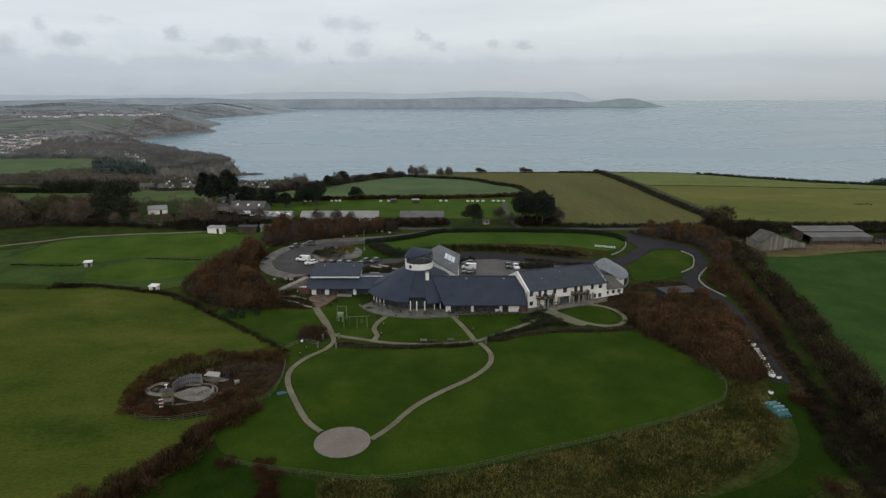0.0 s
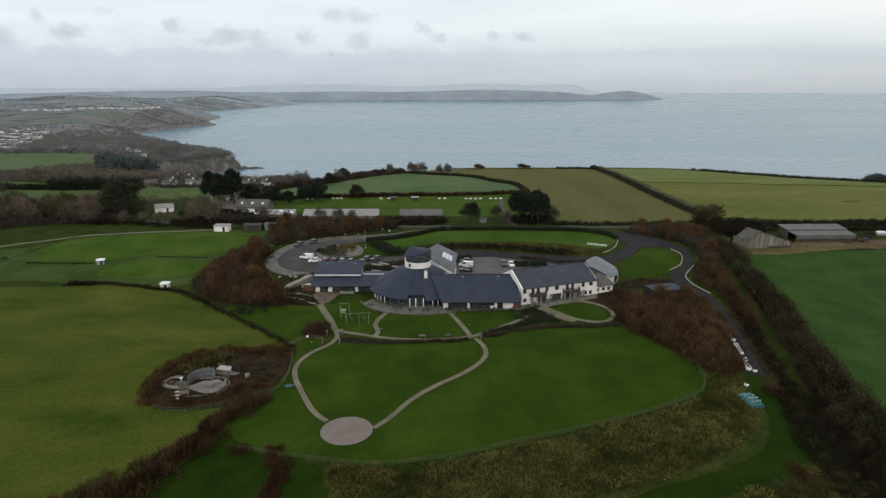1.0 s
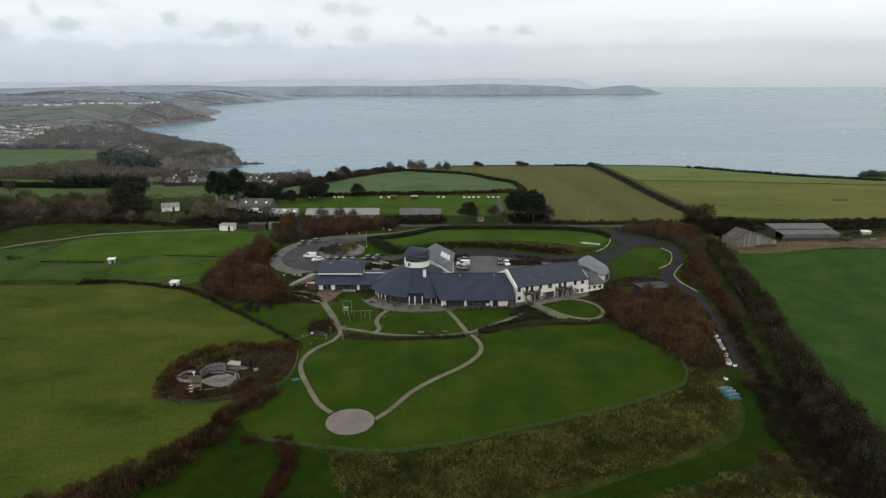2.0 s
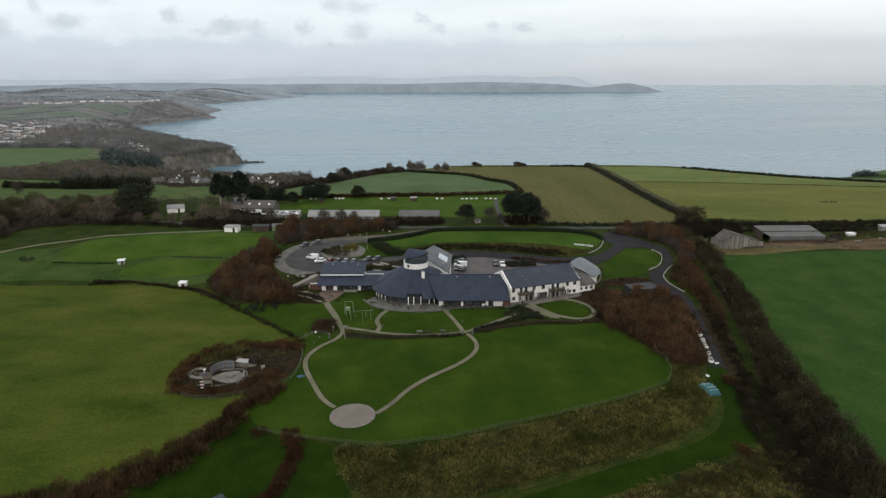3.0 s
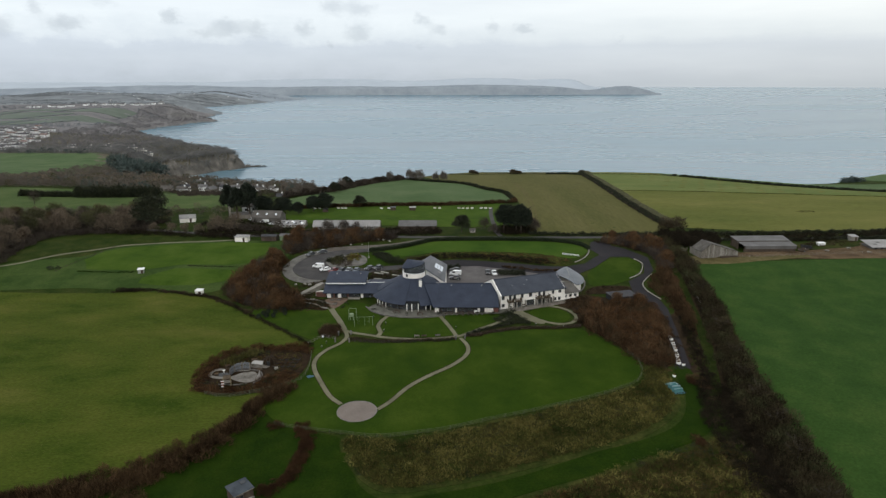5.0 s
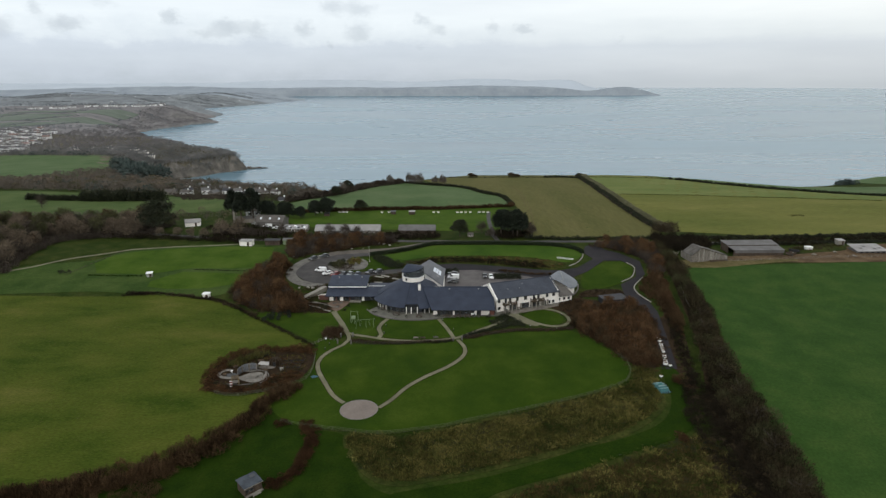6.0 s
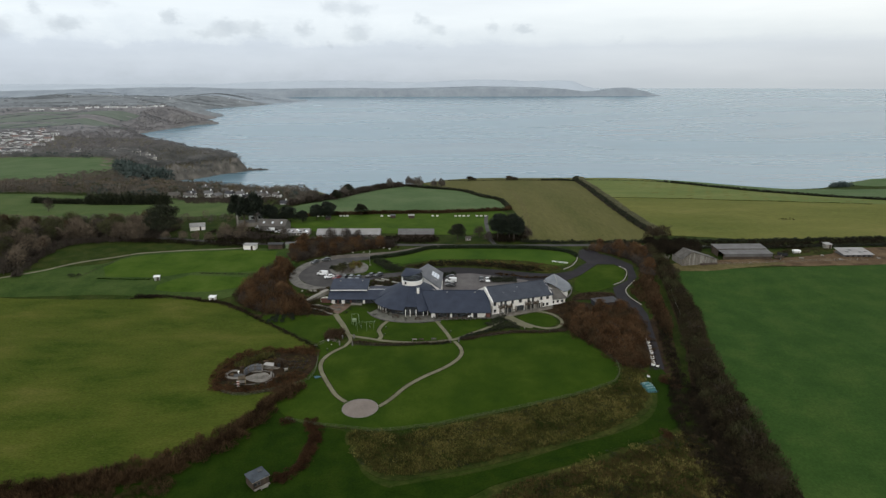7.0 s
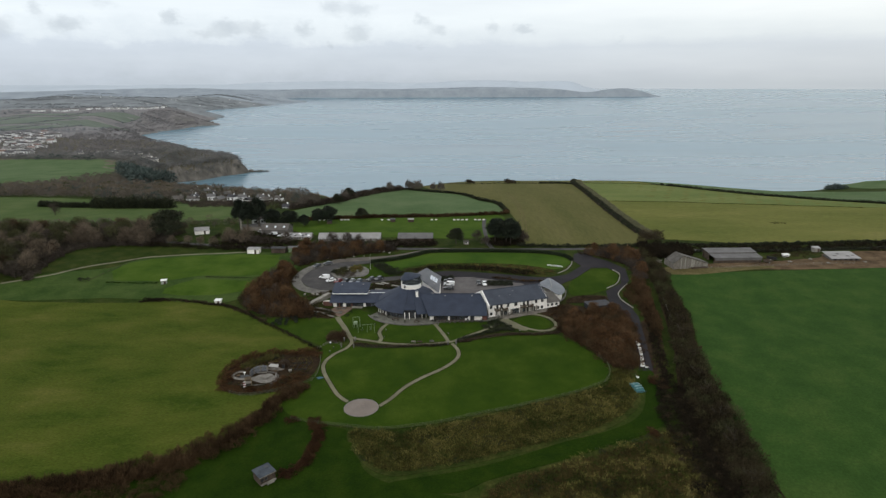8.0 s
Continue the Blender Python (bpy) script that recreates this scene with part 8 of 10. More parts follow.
part("roof", slab(bmesh.new(), [(-1.0, -0.8, 2.3), (1.0, -0.8, 2.3), (1.0, 0.8, 2.7), (-1.0, 0.8, 2.7)], 0.1), BALCONY_WOOD, play)
mat_ = thing("ground_mat", -32.6, 113.0, ground_z(-32.6, 113) + 0.07, 35, "blue matting at the garden's entrance", "mat")
part("sheet", boxed(0, 0, 0, 2.2, 1.4, 0.06), BLUE_MAT, mat_)

# ---- fences ----
def post_mesh(size, high, mat):
    bm = boxed(0, 0, -0.4, size, size, high + 0.4)
    me = bpy.data.meshes.new("post")
    bm.to_mesh(me)
    bm.free()
    me.materials.append(mat)
    return me


def fence(points, high, rails, mat, label, gap=2.4, size=0.09, round_it=True, rail=0.032):
    line = smooth_line(points, gap) if round_it else np.array(points, float)
    x0, y0 = line[0]
    ob = thing("fence", x0, y0, ground_z(x0, y0), 0, label, "fence")
    origin = Vector((x0, y0, ground_z(x0, y0)))
    feet = [Vector((x, y, ground_z(x, y))) - origin for x, y in line]
    me = post_mesh(size, high, mat)
    for f in feet:
        shared("post", me, ob, Matrix.Translation(f))
    for k in range(rails):
        z = high * (k + 1) / rails - 0.08
        bm = bmesh.new()
        for p, q in zip(feet, feet[1:]):
            tube(bm, p + Vector((0, 0, z)), q + Vector((0, 0, z)), rail, 4)
        part("rail", bm, mat, ob)
    return ob


fence([(-37, 91.5), (-31.3, 90.1), (-20.5, 87.6), (-11.9, 86.6), (-2.6, 88.4), (5.2, 90), (18.7, 94.6), (33.1, 99.5), (45.4, 104.4), (50.5, 106.9), (55.9, 110.4), (58.9, 116.3), (59.3, 121), (57.5, 126)], 1.1, 3, FENCE_WOOD, "mossy post and rail fence below the lawn")
fence([(-37.2, 131.3), (-33.5, 136.2), (-29.5, 134.5)], 1.1, 3, GREY_WOOD, "weathered post and rail fence beside the gate")
fence([(-24.2, 132.8), (-17.6, 131.9), (-11.1, 132.3), (-3.2, 133.6), (6.8, 135.2)], 1.1, 3, DARK_WOOD, "dark post and rail fence under the garden")
fence([(10.6, 136.4), (13.1, 137), (20.2, 139.3), (30.5, 142.3), (40, 142.7), (47.5, 143.5)], 1.1, 3, DARK_WOOD, "dark post and rail fence under the round lawn")
fence([(-58.5, 104.6), (-55, 103.3), (-51.5, 103.1), (-49, 103.8), (-44.5, 105.5), (-41.2, 107.1), (-37.5, 109.3), (-34.9, 111.6), (-34.1, 116), (-34.3, 120.8), (-35, 125.7)], 1.1, 3, FENCE_WOOD, "weathered fence round the sunken garden", 1.9, rail=0.045)
fence([(54.7, 213), (61.3, 210.7)], 0.8, 3, WHITE_PAINT, "low white rail fence on a lawn", 1.6, 0.12, rail=0.06)
fence([(102, 205), (99, 190), (95, 170), (91, 150), (86, 125)], 1.1, 2, GREY_WOOD, "old fence along a sunken track", 3.5)
fence([(112, 211.5), (130, 209), (160, 212), (200, 215)], 1.2, 3, GREY_WOOD, "farmyard fence along the crop", 3.5)


def gate_post(x, y):
    ob = thing("gate_pillar", x, y, ground_z(x, y), 10, "stone gate pillar beside the garden path", "pillar", "gate pillars")
    part("shaft", boxed(0, 0, -0.3, 0.42, 0.42, 1.6, bevel=0.03), DARK_STONE, ob)
    part("cap", boxed(0, 0, 1.3, 0.54, 0.54, 0.12, bevel=0.03), DARK_STONE, ob)


for x, y in ((-29, 137.5), (-25.2, 138), (-29.3, 132.9), (-25, 132.6), (7.4, 134.6), (10.2, 135.3)):
    gate_post(x, y)
lamp = thing("flood_lamp", -33.2, 133.8, ground_z(-33.2, 133.8), 0, "white round lamp on a short post by the gate", "lamp")
part("post", tube(bmesh.new(), (0, 0, -0.2), (0, 0, 1.3), 0.06, 6), DARK_METAL, lamp)
bm = bmesh.new()
bmesh.ops.create_icosphere(bm, subdivisions=2, radius=0.3, matrix=Matrix.Translation((0, 0, 1.5)))
part("globe", bm, WHITE_PAINT, lamp, smooth=True)


def bollard(x, y):
    ob = thing("bollard_light", x, y, ground_z(x, y), 0, "short dark bollard light beside a path", "bollard", "garden bollards")
    part("post", tube(bmesh.new(), (0, 0, -0.1), (0, 0, 0.8), 0.11, 8), DARK_METAL, ob)
    part("lens", tube(bmesh.new(), (0, 0, 0.8), (0, 0, 0.95), 0.12, 8), LAMP_GLASS, ob)
    part("cap", tube(bmesh.new(), (0, 0, 0.95), (0, 0, 1.05), 0.14, 8, 0.08), DARK_METAL, ob)
    return ob


first = bollard(-15.1, 145.8)
for x, y in ((-15.2, 140), (-12.5, 152.2), (3.9, 150), (7.6, 142.5), (-19.5, 150.5), (25.8, 155.4), (33.5, 145), (42, 143.0), (45.8, 154.8), (-32.6, 129), (-31.8, 132), (-2.2, 150.4)):
    copy_thing(first, pose(x, y, ground_z(x, y)))


def bench(x, y, turn, mat, label):
    ob = thing("garden_bench", x, y, ground_z(x, y) + 0.13, turn, label, "bench")
    part("seat", boxed(0, 0, 0.42, 1.6, 0.5, 0.06), mat, ob)
    part("backrest", boxed(0, 0.24, 0.5, 1.6, 0.06, 0.45), mat, ob)
    for sx in (-0.7, 0.7):
        part("leg", boxed(sx, 0, 0, 0.08, 0.46, 0.42), mat, ob)


bench(-4.6, 136.1, 180, GREY_WOOD, "weathered garden bench on the lower path")
bench(-2.4, 136.0, 180, DARK_WOOD, "dark garden bench on the lower path")
bench(1.8, 136.3, 180, DARK_STONE, "grey stone bench on the lower path")
bench(14.8, 154.6, 0, WHITE_PAINT, "white garden bench before the low wing")

# swings
gz = ground_z(-24, 148)
swing = thing("climbing_frame", -26.4, 150.4, ground_z(-26.4, 150.4), 0, "tall pale green steel climbing frame on the lawn", "play frame")
for x in (-1.3, 1.3):
    part("leg", tube(bmesh.new(), (x, 0.9, -0.2), (x * 0.92, 0, 3.6), 0.05, 6), GREEN_PAINT, swing)
    part("leg", tube(bmesh.new(), (x, -0.9, -0.2), (x * 0.92, 0, 3.6), 0.05, 6), GREEN_PAINT, swing)
part("crossbar", tube(bmesh.new(), (-1.25, 0, 3.6), (1.25, 0, 3.6), 0.055, 6), GREEN_PAINT, swing)
part("platform", boxed(-0.1, -1.6, 1.5, 1.3, 1.3, 0.9, bevel=0.05), GREEN_PAINT, swing)
for x, y in ((-0.6, -2.1), (0.4, -2.1), (0.4, -1.1), (-0.6, -1.1)):
    part("stilt", boxed(x, y, -0.2, 0.1, 0.1, 1.8), GREEN_PAINT, swing)
swing = thing("swing_set", -22.2, 145.4, gz, 8, "pale green steel swing set on the lawn", "swing")
for x in (-2.9, 0.4, 2.9):
    for y in (-1.0, 1.0):
        part("leg", tube(bmesh.new(), (x, y, -0.3), (x, 0, 2.7), 0.045, 6), GREEN_PAINT, swing)
part("crossbar", tube(bmesh.new(), (-2.9, 0, 2.7), (2.9, 0, 2.7), 0.05, 6), GREEN_PAINT, swing)
for x in (-1.6, 1.6):
    st = part("swing_seat", boxed(x, 0, 0.5, 0.5, 0.22, 0.05), RUBBER, swing)
    for s in (-0.22, 0.22):
        part("chain", tube(bmesh.new(), (x + s, 0, 0.52), (x + s, 0, 2.7), 0.015, 4), STEEL, st)

flag = thing("flagpole", -27.8, 208.9, ground_z(-27.8, 208.9), 0, "white flagpole on the car park lawn", "flagpole")
part("pole", tube(bmesh.new(), (0, 0, -0.3), (0, 0, 6.6), 0.06, 8, 0.03), STEEL, flag)
part("finial", tube(bmesh.new(), (0, 0, 6.6), (0, 0, 6.75), 0.1, 8), WHITE_PAINT, flag)
part("footing", tube(bmesh.new(), (0, 0, -0.3), (0, 0, 0.25), 0.4, 10), PALE_STONE, flag)

# stones and shrubs round the car park
bm = bmesh.new()
bmesh.ops.create_icosphere(bm, subdivisions=2, radius=0.6)
for v in bm.verts:
    v.co *= 0.75 + 0.4 * noise.noise(v.co * 2.1)
    v.co.z = v.co.z * 0.7 + 0.2
stone = new("boulder")
stone.matrix_world = pose(-63.6, 200.6, ground_z(-63.6, 200.6))
tagged(stone, "pale granite boulder beside the car park", "boulder", "car park boulders")
part("stone", bm, PALE_STONE, stone)
for x, y, s in ((-65.5, 205, 1.2), (-65, 210, 0.9), (-62.5, 215, 1.1), (-60, 218.5, 1.3), (-55, 221.5, 0.9), (-50, 224, 1.1), (-44, 225.5, 0.8), (-38, 226.9, 1.2), (-33, 227.5, 0.9), (-26.3, 235.6, 1.8), (-24, 234.6, 1.6), (-21, 232.6, 1.4),
                (-48.5, 180, 1.6), (-46.5, 179.2, 1.9), (-44.2, 179, 1.5), (-52, 179.8, 1.2), (-40.5, 204, 1.7), (-38, 206.5, 1.9), (-36, 202, 1.3), (-33.5, 206.5, 1.6), (-39, 163.5, 0.9), (-40.5, 162, 0.8), (-37.5, 159.3, 0.9)):
    c = copy_thing(stone, pose(x, y, ground_z(x, y), 0, 0, x * 37))
    c.scale = (s, s * 0.8, s * 0.8)
mass("shrubs_car_park_bed", SHRUB, [(-37.5, 205), (-37, 210), (-33.5, 213), (-30.5, 209), (-32, 204.5)], 1.5, 0.85, STRAW, "straw-coloured shrubs in the car park bed", 0.4)
mass("bushes_car_park_bed", HEDGE, [(-43, 202), (-41.5, 208), (-38.5, 209), (-37.5, 203), (-40, 199)], 1.5, 1.15, OLIVE_TWIG, "olive bushes in the car park bed", 0.4)
mass("shrubs_bank_rear", SCRUB, [(-24, 190), (-10, 196), (-9, 188), (-14, 184), (-22, 184)], 1.5, 0.8, TWIG_GREY, "dark low shrubs behind the building")
mass("shrubs_terrace_west", HEDGE, [(-44, 164), (-40, 166), (-37.5, 161.5), (-39, 158.5), (-43, 159)], 1.1, 0.6, HEDGE_DARK, "dark low shrubs beside the terrace")
mass("shrubs_court", HEDGE, [(25.6, 188.6), (25.4, 193.2), (30, 193.4), (36, 191.8), (36, 188.8), (30, 188.4)], 0.95, 0.85, HEDGE_DARK, "dark shrubs beside a parking bay")
row("shrubs_court_rear", SCRUB, [(28, 197.4), (36, 195.4), (43, 193.6), (50, 193.4)], 0.9, 1.6, 0.75, TWIG_SW, "dark russet shrubs along a court", rows=2)
mass("shrubs_tower", HEDGE, [(3.8, 193.4), (3.8, 198.6), (10.2, 198), (10.4, 194.6), (7, 194.6)], 1.1, 0.95, HEDGE_DARK, "dark evergreen hedge by the hall")
for k, (x, y, s) in enumerate(((27, 155.8, 0.8), (19.6, 153.2, 0.7), (-20.5, 157.5, 0.6))):
    strew("border_shrub", HEDGE, np.array([[x, y], [x + 0.8, y + 0.3]]), np.array([s, s * 0.8]), HEDGE_DARK, "small dark evergreen shrub by the terrace", "shrub")


def sapling(x, y):
    ob = thing("young_shrub", x, y, ground_z(x, y), x * 31, "small dark young evergreen in the grass", "shrub", "young evergreens")
    part("trunk", tube(bmesh.new(), (0, 0, -0.2), (0, 0, 0.9), 0.05, 6, 0.03), BARK, ob)
    v = twigs(260, ball(0, 0, 0.9, 0.75, 0.85, 0.1), 0.3, 0.18, 0.3, 77).reshape(-1, 3)
    shared("crown", array_mesh("crown", v, np.arange(len(v)).reshape(-1, 3), NEEDLES), ob)
    return ob


first = sapling(-57.4, 150.1)
for x, y in ((-56.7, 152.8), (-55.1, 151.1), (-53.1, 154.4), (-52.8, 151.2), (-51.8, 156.8), (-55.5, 154.3), (-50.3, 155.8), (-49.6, 153.2)):
    copy_thing(first, pose(x, y, ground_z(x, y), 0, 0, x * 53))


# ---- vehicles ----
def vehicle(name, profile, width, glass_at, mat, label, category, wheels, r=0.33):
    """Side outline drawn along y and pushed across x; glass: bands along the upper body; wheels as tyre and rim."""
    ob = thing(name, 0, 0, 0, 0, label, category, "parked cars")
    bm = bmesh.new()
    h = width / 2
    lo = [(-h + (0.18 if z > 0.95 else 0.0), y, z) for y, z in profile]
    hi = [(h - (0.18 if z > 0.95 else 0.0), y, z) for y, z in profile]
    solid(bm, lo, hi)
    bmesh.ops.recalc_face_normals(bm, faces=bm.faces[:])
    bmesh.ops.bevel(bm, geom=bm.edges[:], offset=0.05, segments=1, affect="EDGES")
    part("body", bm, mat, ob)
    for quad in glass_at:
        bm = bmesh.new()
        bm.faces.new([bm.verts.new(p) for p in quad])
        g = bmesh.ops.solidify(bm, geom=bm.faces[:], thickness=0.02)
        part("window", bm, GLASS_CAR, ob)
    for y in wheels:
        for sx in (-1, 1):
            wl = part("wheel", tube(bmesh.new(), (sx * (h - 0.2), y, r), (sx * (h + 0.02), y, r), r, 14), RUBBER, ob)
            part("rim", tube(bmesh.new(), (sx * (h - 0.1), y, r), (sx * (h + 0.035), y, r), r * 0.6, 10), STEEL, wl)
    y0, y1 = min(p[0] for p in profile), max(p[0] for p in profile)
    for sx in (-1, 1):
        part("headlight", boxed(sx * (h - 0.3), y1 - 0.03, 0.62, 0.35, 0.1, 0.16), LAMP_GLASS, ob)
        part("tail_light", boxed(sx * (h - 0.25), y0 + 0.03, 0.7, 0.25, 0.1, 0.2), RED_PAINT, ob)
    return ob


CAR = [(-2.1, 0.28), (2.1, 0.28), (2.15, 0.62), (1.95, 0.82), (0.95, 0.98), (0.25, 1.45), (-1.25, 1.48), (-1.95, 1.02), (-2.15, 0.9)]
CAR_GLASS = [[(0.70, 0.93, 1.02), (-0.70, 0.93, 1.02), (-0.62, 0.30, 1.43), (0.62, 0.30, 1.43)], [(-0.68, -1.93, 1.06), (0.68, -1.93, 1.06), (0.62, -1.33, 1.45), (-0.62, -1.33, 1.45)]] + \
            [[(s * 0.775, 0.75, 1.0), (s * 0.775, -1.75, 1.04), (s * 0.735, -1.25, 1.42), (s * 0.735, 0.22, 1.40)] for s in (-1, 1)]
VAN = [(-2.3, 0.3), (2.3, 0.3), (2.35, 0.7), (2.2, 0.95), (1.5, 1.1), (0.85, 1.85), (-2.25, 1.9), (-2.35, 1.0)]
VAN_GLASS = [[(0.75, 1.48, 1.16), (-0.75, 1.48, 1.16), (-0.68, 0.9, 1.82), (0.68, 0.9, 1.82)]] + [[(s * 0.85, 1.3, 1.15), (s * 0.85, 0.1, 1.15), (s * 0.80, 0.1, 1.7), (s * 0.80, 0.85, 1.7)] for s in (-1, 1)]
BUS = [(-2.9, 0.35), (2.9, 0.35), (2.95, 0.9), (2.8, 1.2), (2.2, 1.4), (1.6, 2.4), (-2.8, 2.5), (-2.95, 1.2)]
BUS_GLASS = [[(0.85, 2.18, 1.46), (-0.85, 2.18, 1.46), (-0.78, 1.65, 2.33), (0.78, 1.65, 2.33)]] + [[(s * 0.93, 1.9, 1.45), (s * 0.93, -2.6, 1.5), (s * 0.86, -2.5, 2.2), (s * 0.86, 1.5, 2.2)] for s in (-1, 1)]


def park(kind, mat, label, x, y, turn, name="car", lift=0.11):
    if kind == "van":
        ob = vehicle("van", VAN, 1.9, VAN_GLASS, mat, label, "van", (-1.4, 1.45), 0.36)
    elif kind == "bus":
        ob = vehicle("minibus", BUS, 2.1, BUS_GLASS, mat, label, "minibus", (-1.7, 1.8), 0.38)
    else:
        ob = vehicle("car", CAR, 1.8, CAR_GLASS, mat, label, "car", (-1.3, 1.35))
    ob.matrix_world = pose(x, y, ground_z(x, y) + lift, 0, 0, turn)


park("car", CAR_DARK, "dark parked car on the car park's edge", -53.0, 211.5, 150)
park("car", CAR_DARK, "dark parked car on the car park's edge", -48.6, 215.0, 115)
park("van", CAR_WHITE, "white van parked in the car park", -46.8, 197.0, 75)
park("car", CAR_WHITE, "white car parked beside a van", -43.4, 193.6, 120)
park("car", CAR_RED, "dark red car parked in a row", -40.0, 192.6, 150)
park("car", CAR_DARK, "dark car parked in a row", -36.8, 192.6, 160)
park("car", CAR_SILVER, "silver car parked in a row", -34.0, 192.6, 165)
park("car", CAR_BLUE, "blue-grey car parked in a row", -31.0, 192.4, 165)
park("car", CAR_DARK, "dark car parked before the shrubs", -26.0, 195.0, 140)
park("car", CAR_DARK, "dark car parked before the shrubs", -22.6, 195.6, 135)
park("van", CAR_WHITE, "white van parked beside the hall", 8.4, 189.0, 82)
park("car", CAR_DARK, "dark car parked beside a minibus", 8.2, 184.8, 85)
park("car", CAR_DARK, "dark car parked beside the hall", 8.4, 193.2, 84)
park("car", CAR_WHITE, "white car parked beside dark shrubs", 23.6, 189.6, 184)
park("car", CAR_DARK, "dark car parked beside a white one", 21.2, 190.6, 180)


park("van", CAR_WHITE, "white van parked behind the stables", -89.0, 270.0, 100)
park("van", CAR_WHITE, "white van parked under pines", -97.0, 276.0, 60)
park("car", CAR_WHITE, "white car parked beside the stables", -83.4, 266.0, 80)

# ---- sheds, barns and houses ----
def shed(name, x, y, w_, d_, h, rise, turn, wall_mat, roof_mat, label, category="shed", group="", door=True, gable=False):
    ob = thing(name, x, y, ground_z(x, y), turn, label, category, group)
    part("wall", boxed(0, 0, -0.8, w_, d_, h + 0.8), wall_mat, ob)
    o = 0.25
    if gable:
        for sg in (-1, 1):
            part("roof", slab(bmesh.new(), [(-w_ / 2 - o, sg * (d_ / 2 + o), h - 0.1), (w_ / 2 + o, sg * (d_ / 2 + o), h - 0.1), (w_ / 2 + o, 0, h + rise), (-w_ / 2 - o, 0, h + rise)][::sg], 0.12), roof_mat, ob)
        for sx in (-w_ / 2, w_ / 2 - 0.2):
            part("gable", solid(bmesh.new(), [(sx, -d_ / 2, h), (sx, d_ / 2, h), (sx, 0, h + rise - 0.12)], [(sx + 0.2, -d_ / 2, h), (sx + 0.2, d_ / 2, h), (sx + 0.2, 0, h + rise - 0.12)]), wall_mat, ob)
    else:
        part("roof", slab(bmesh.new(), [(-w_ / 2 - o, -d_ / 2 - o, h + 0.1), (w_ / 2 + o, -d_ / 2 - o, h + 0.1), (w_ / 2 + o, d_ / 2 + o, h + rise), (-w_ / 2 - o, d_ / 2 + o, h + rise)], 0.12), roof_mat, ob)
    if door:
        part("door", boxed(w_ * 0.2, -d_ / 2 - 0.03, 0, min(0.95, w_ * 0.4), 0.06, min(2.0, h * 0.9)), DARK_WOOD, ob)
    return ob


shed("field_shed", -115.6, 191.4, 2.1, 1.6, 1.5, 0.35, 12, STEEL, WHITE_PAINT, "small white-roofed shed on the playing field", group="field sheds")
shed("field_shed", -85.1, 171.4, 2.3, 1.7, 1.5, 0.35, -6, WHITE_RENDER, WHITE_PAINT, "small white shed at the hedge's end", group="field sheds")
shed("pavilion", -88.8, 233.5, 5.8, 3.4, 2.3, 0.35, -3, WHITE_RENDER, PALE_METAL, "white flat-roofed pavilion on the playing field", "pavilion")
shed("store_shed", -76.5, 235, 7.0, 4.0, 2.4, 0.5, -2, DARK_WOOD, DARK_METAL, "dark red-brown store shed", gable=True)
shed("store_shed", -69.8, 236, 4.0, 3.6, 2.3, 0.6, -2, GREEN_PAINT, SHEET_METAL, "pale green store shed", gable=True)
shed("store_shed", -65.5, 240.5, 5.0, 3.0, 2.0, 0.3, -2, GREY_WOOD, PALE_METAL, "low pale-roofed shed behind shrubs")
shed("bungalow", -130.6, 275, 7.6, 5.4, 2.3, 1.5, 18, WHITE_RENDER, PALE_METAL, "white bungalow beside a wood", "house", gable=True)
shed("tool_shelter", 67.1, 166.7, 9.2, 5.0, 1.9, 0.35, 14, NEAR_BLACK, DARK_ROOF, "low dark shelter with a flat grey roof among shrubs", "shelter")
summer = shed("summerhouse", -38.2, 69.1, 4.0, 3.4, 2.0, 0.55, 45, DARK_WOOD, SUMMER_ROOF, "timber summerhouse with a blue-grey roof", "summerhouse", door=False)
part("rooflight", slab(bmesh.new(), [(0.5, 0.3, 2.48), (1.6, 0.3, 2.48), (1.6, 1.2, 2.6), (0.5, 1.2, 2.6)], 0.05), GLASS_CAR, summer)
part("fascia", boxed(0, -1.95, 1.9, 4.5, 0.06, 0.2), GREY_WOOD, summer)
for wx in (-1.5, -0.5):
    wn = part("window", boxed(wx, -1.73, 0.7, 0.8, 0.06, 0.9), GREY_WOOD, summer)
    part("pane", boxed(wx, -1.75, 0.78, 0.66, 0.05, 0.74), GLASS_CAR, wn)
part("veranda", boxed(0, -2.0, 0.0, 4.0, 0.6, 0.18), GREY_WOOD, summer)
for px_ in (-1.9, 0.0, 1.9):
    part("post", boxed(px_, -1.85, 0.0, 0.12, 0.12, 2.0), DARK_WOOD, summer)
part_sign = thing("notice_board", -36.1, 67.2, ground_z(-36.1, 67.2), 45, "pale board standing beside the summerhouse", "board")
part("panel", boxed(0, 0, 0.3, 1.9, 0.12, 0.8), PALE_STONE, part_sign)
for s in (-0.8, 0.8):
    part("leg", boxed(s, 0, -0.2, 0.1, 0.1, 0.6), GREY_WOOD, part_sign)
shed("field_shelter", -25, 305, 2.8, 2.4, 1.6, 0.4, 4, DARK_WOOD, DARK_METAL, "dark field shelter in the paddock", "shelter", "field shelters")
shed("field_shelter", -13.9, 305, 3.4, 2.4, 1.7, 0.4, 4, DARK_WOOD, PALE_METAL, "dark field shelter with a pale roof", "shelter", "field shelters")
shed("field_shelter", -63, 300, 2.8, 2.4, 1.6, 0.4, 4, DARK_WOOD, DARK_METAL, "dark field shelter in the paddock", "shelter", "field shelters")

box_ = thing("paddock_box", -70.5, 308.5, ground_z(-70.5, 308.5), 4, "small cream box in a paddock row", "box", "paddock boxes")
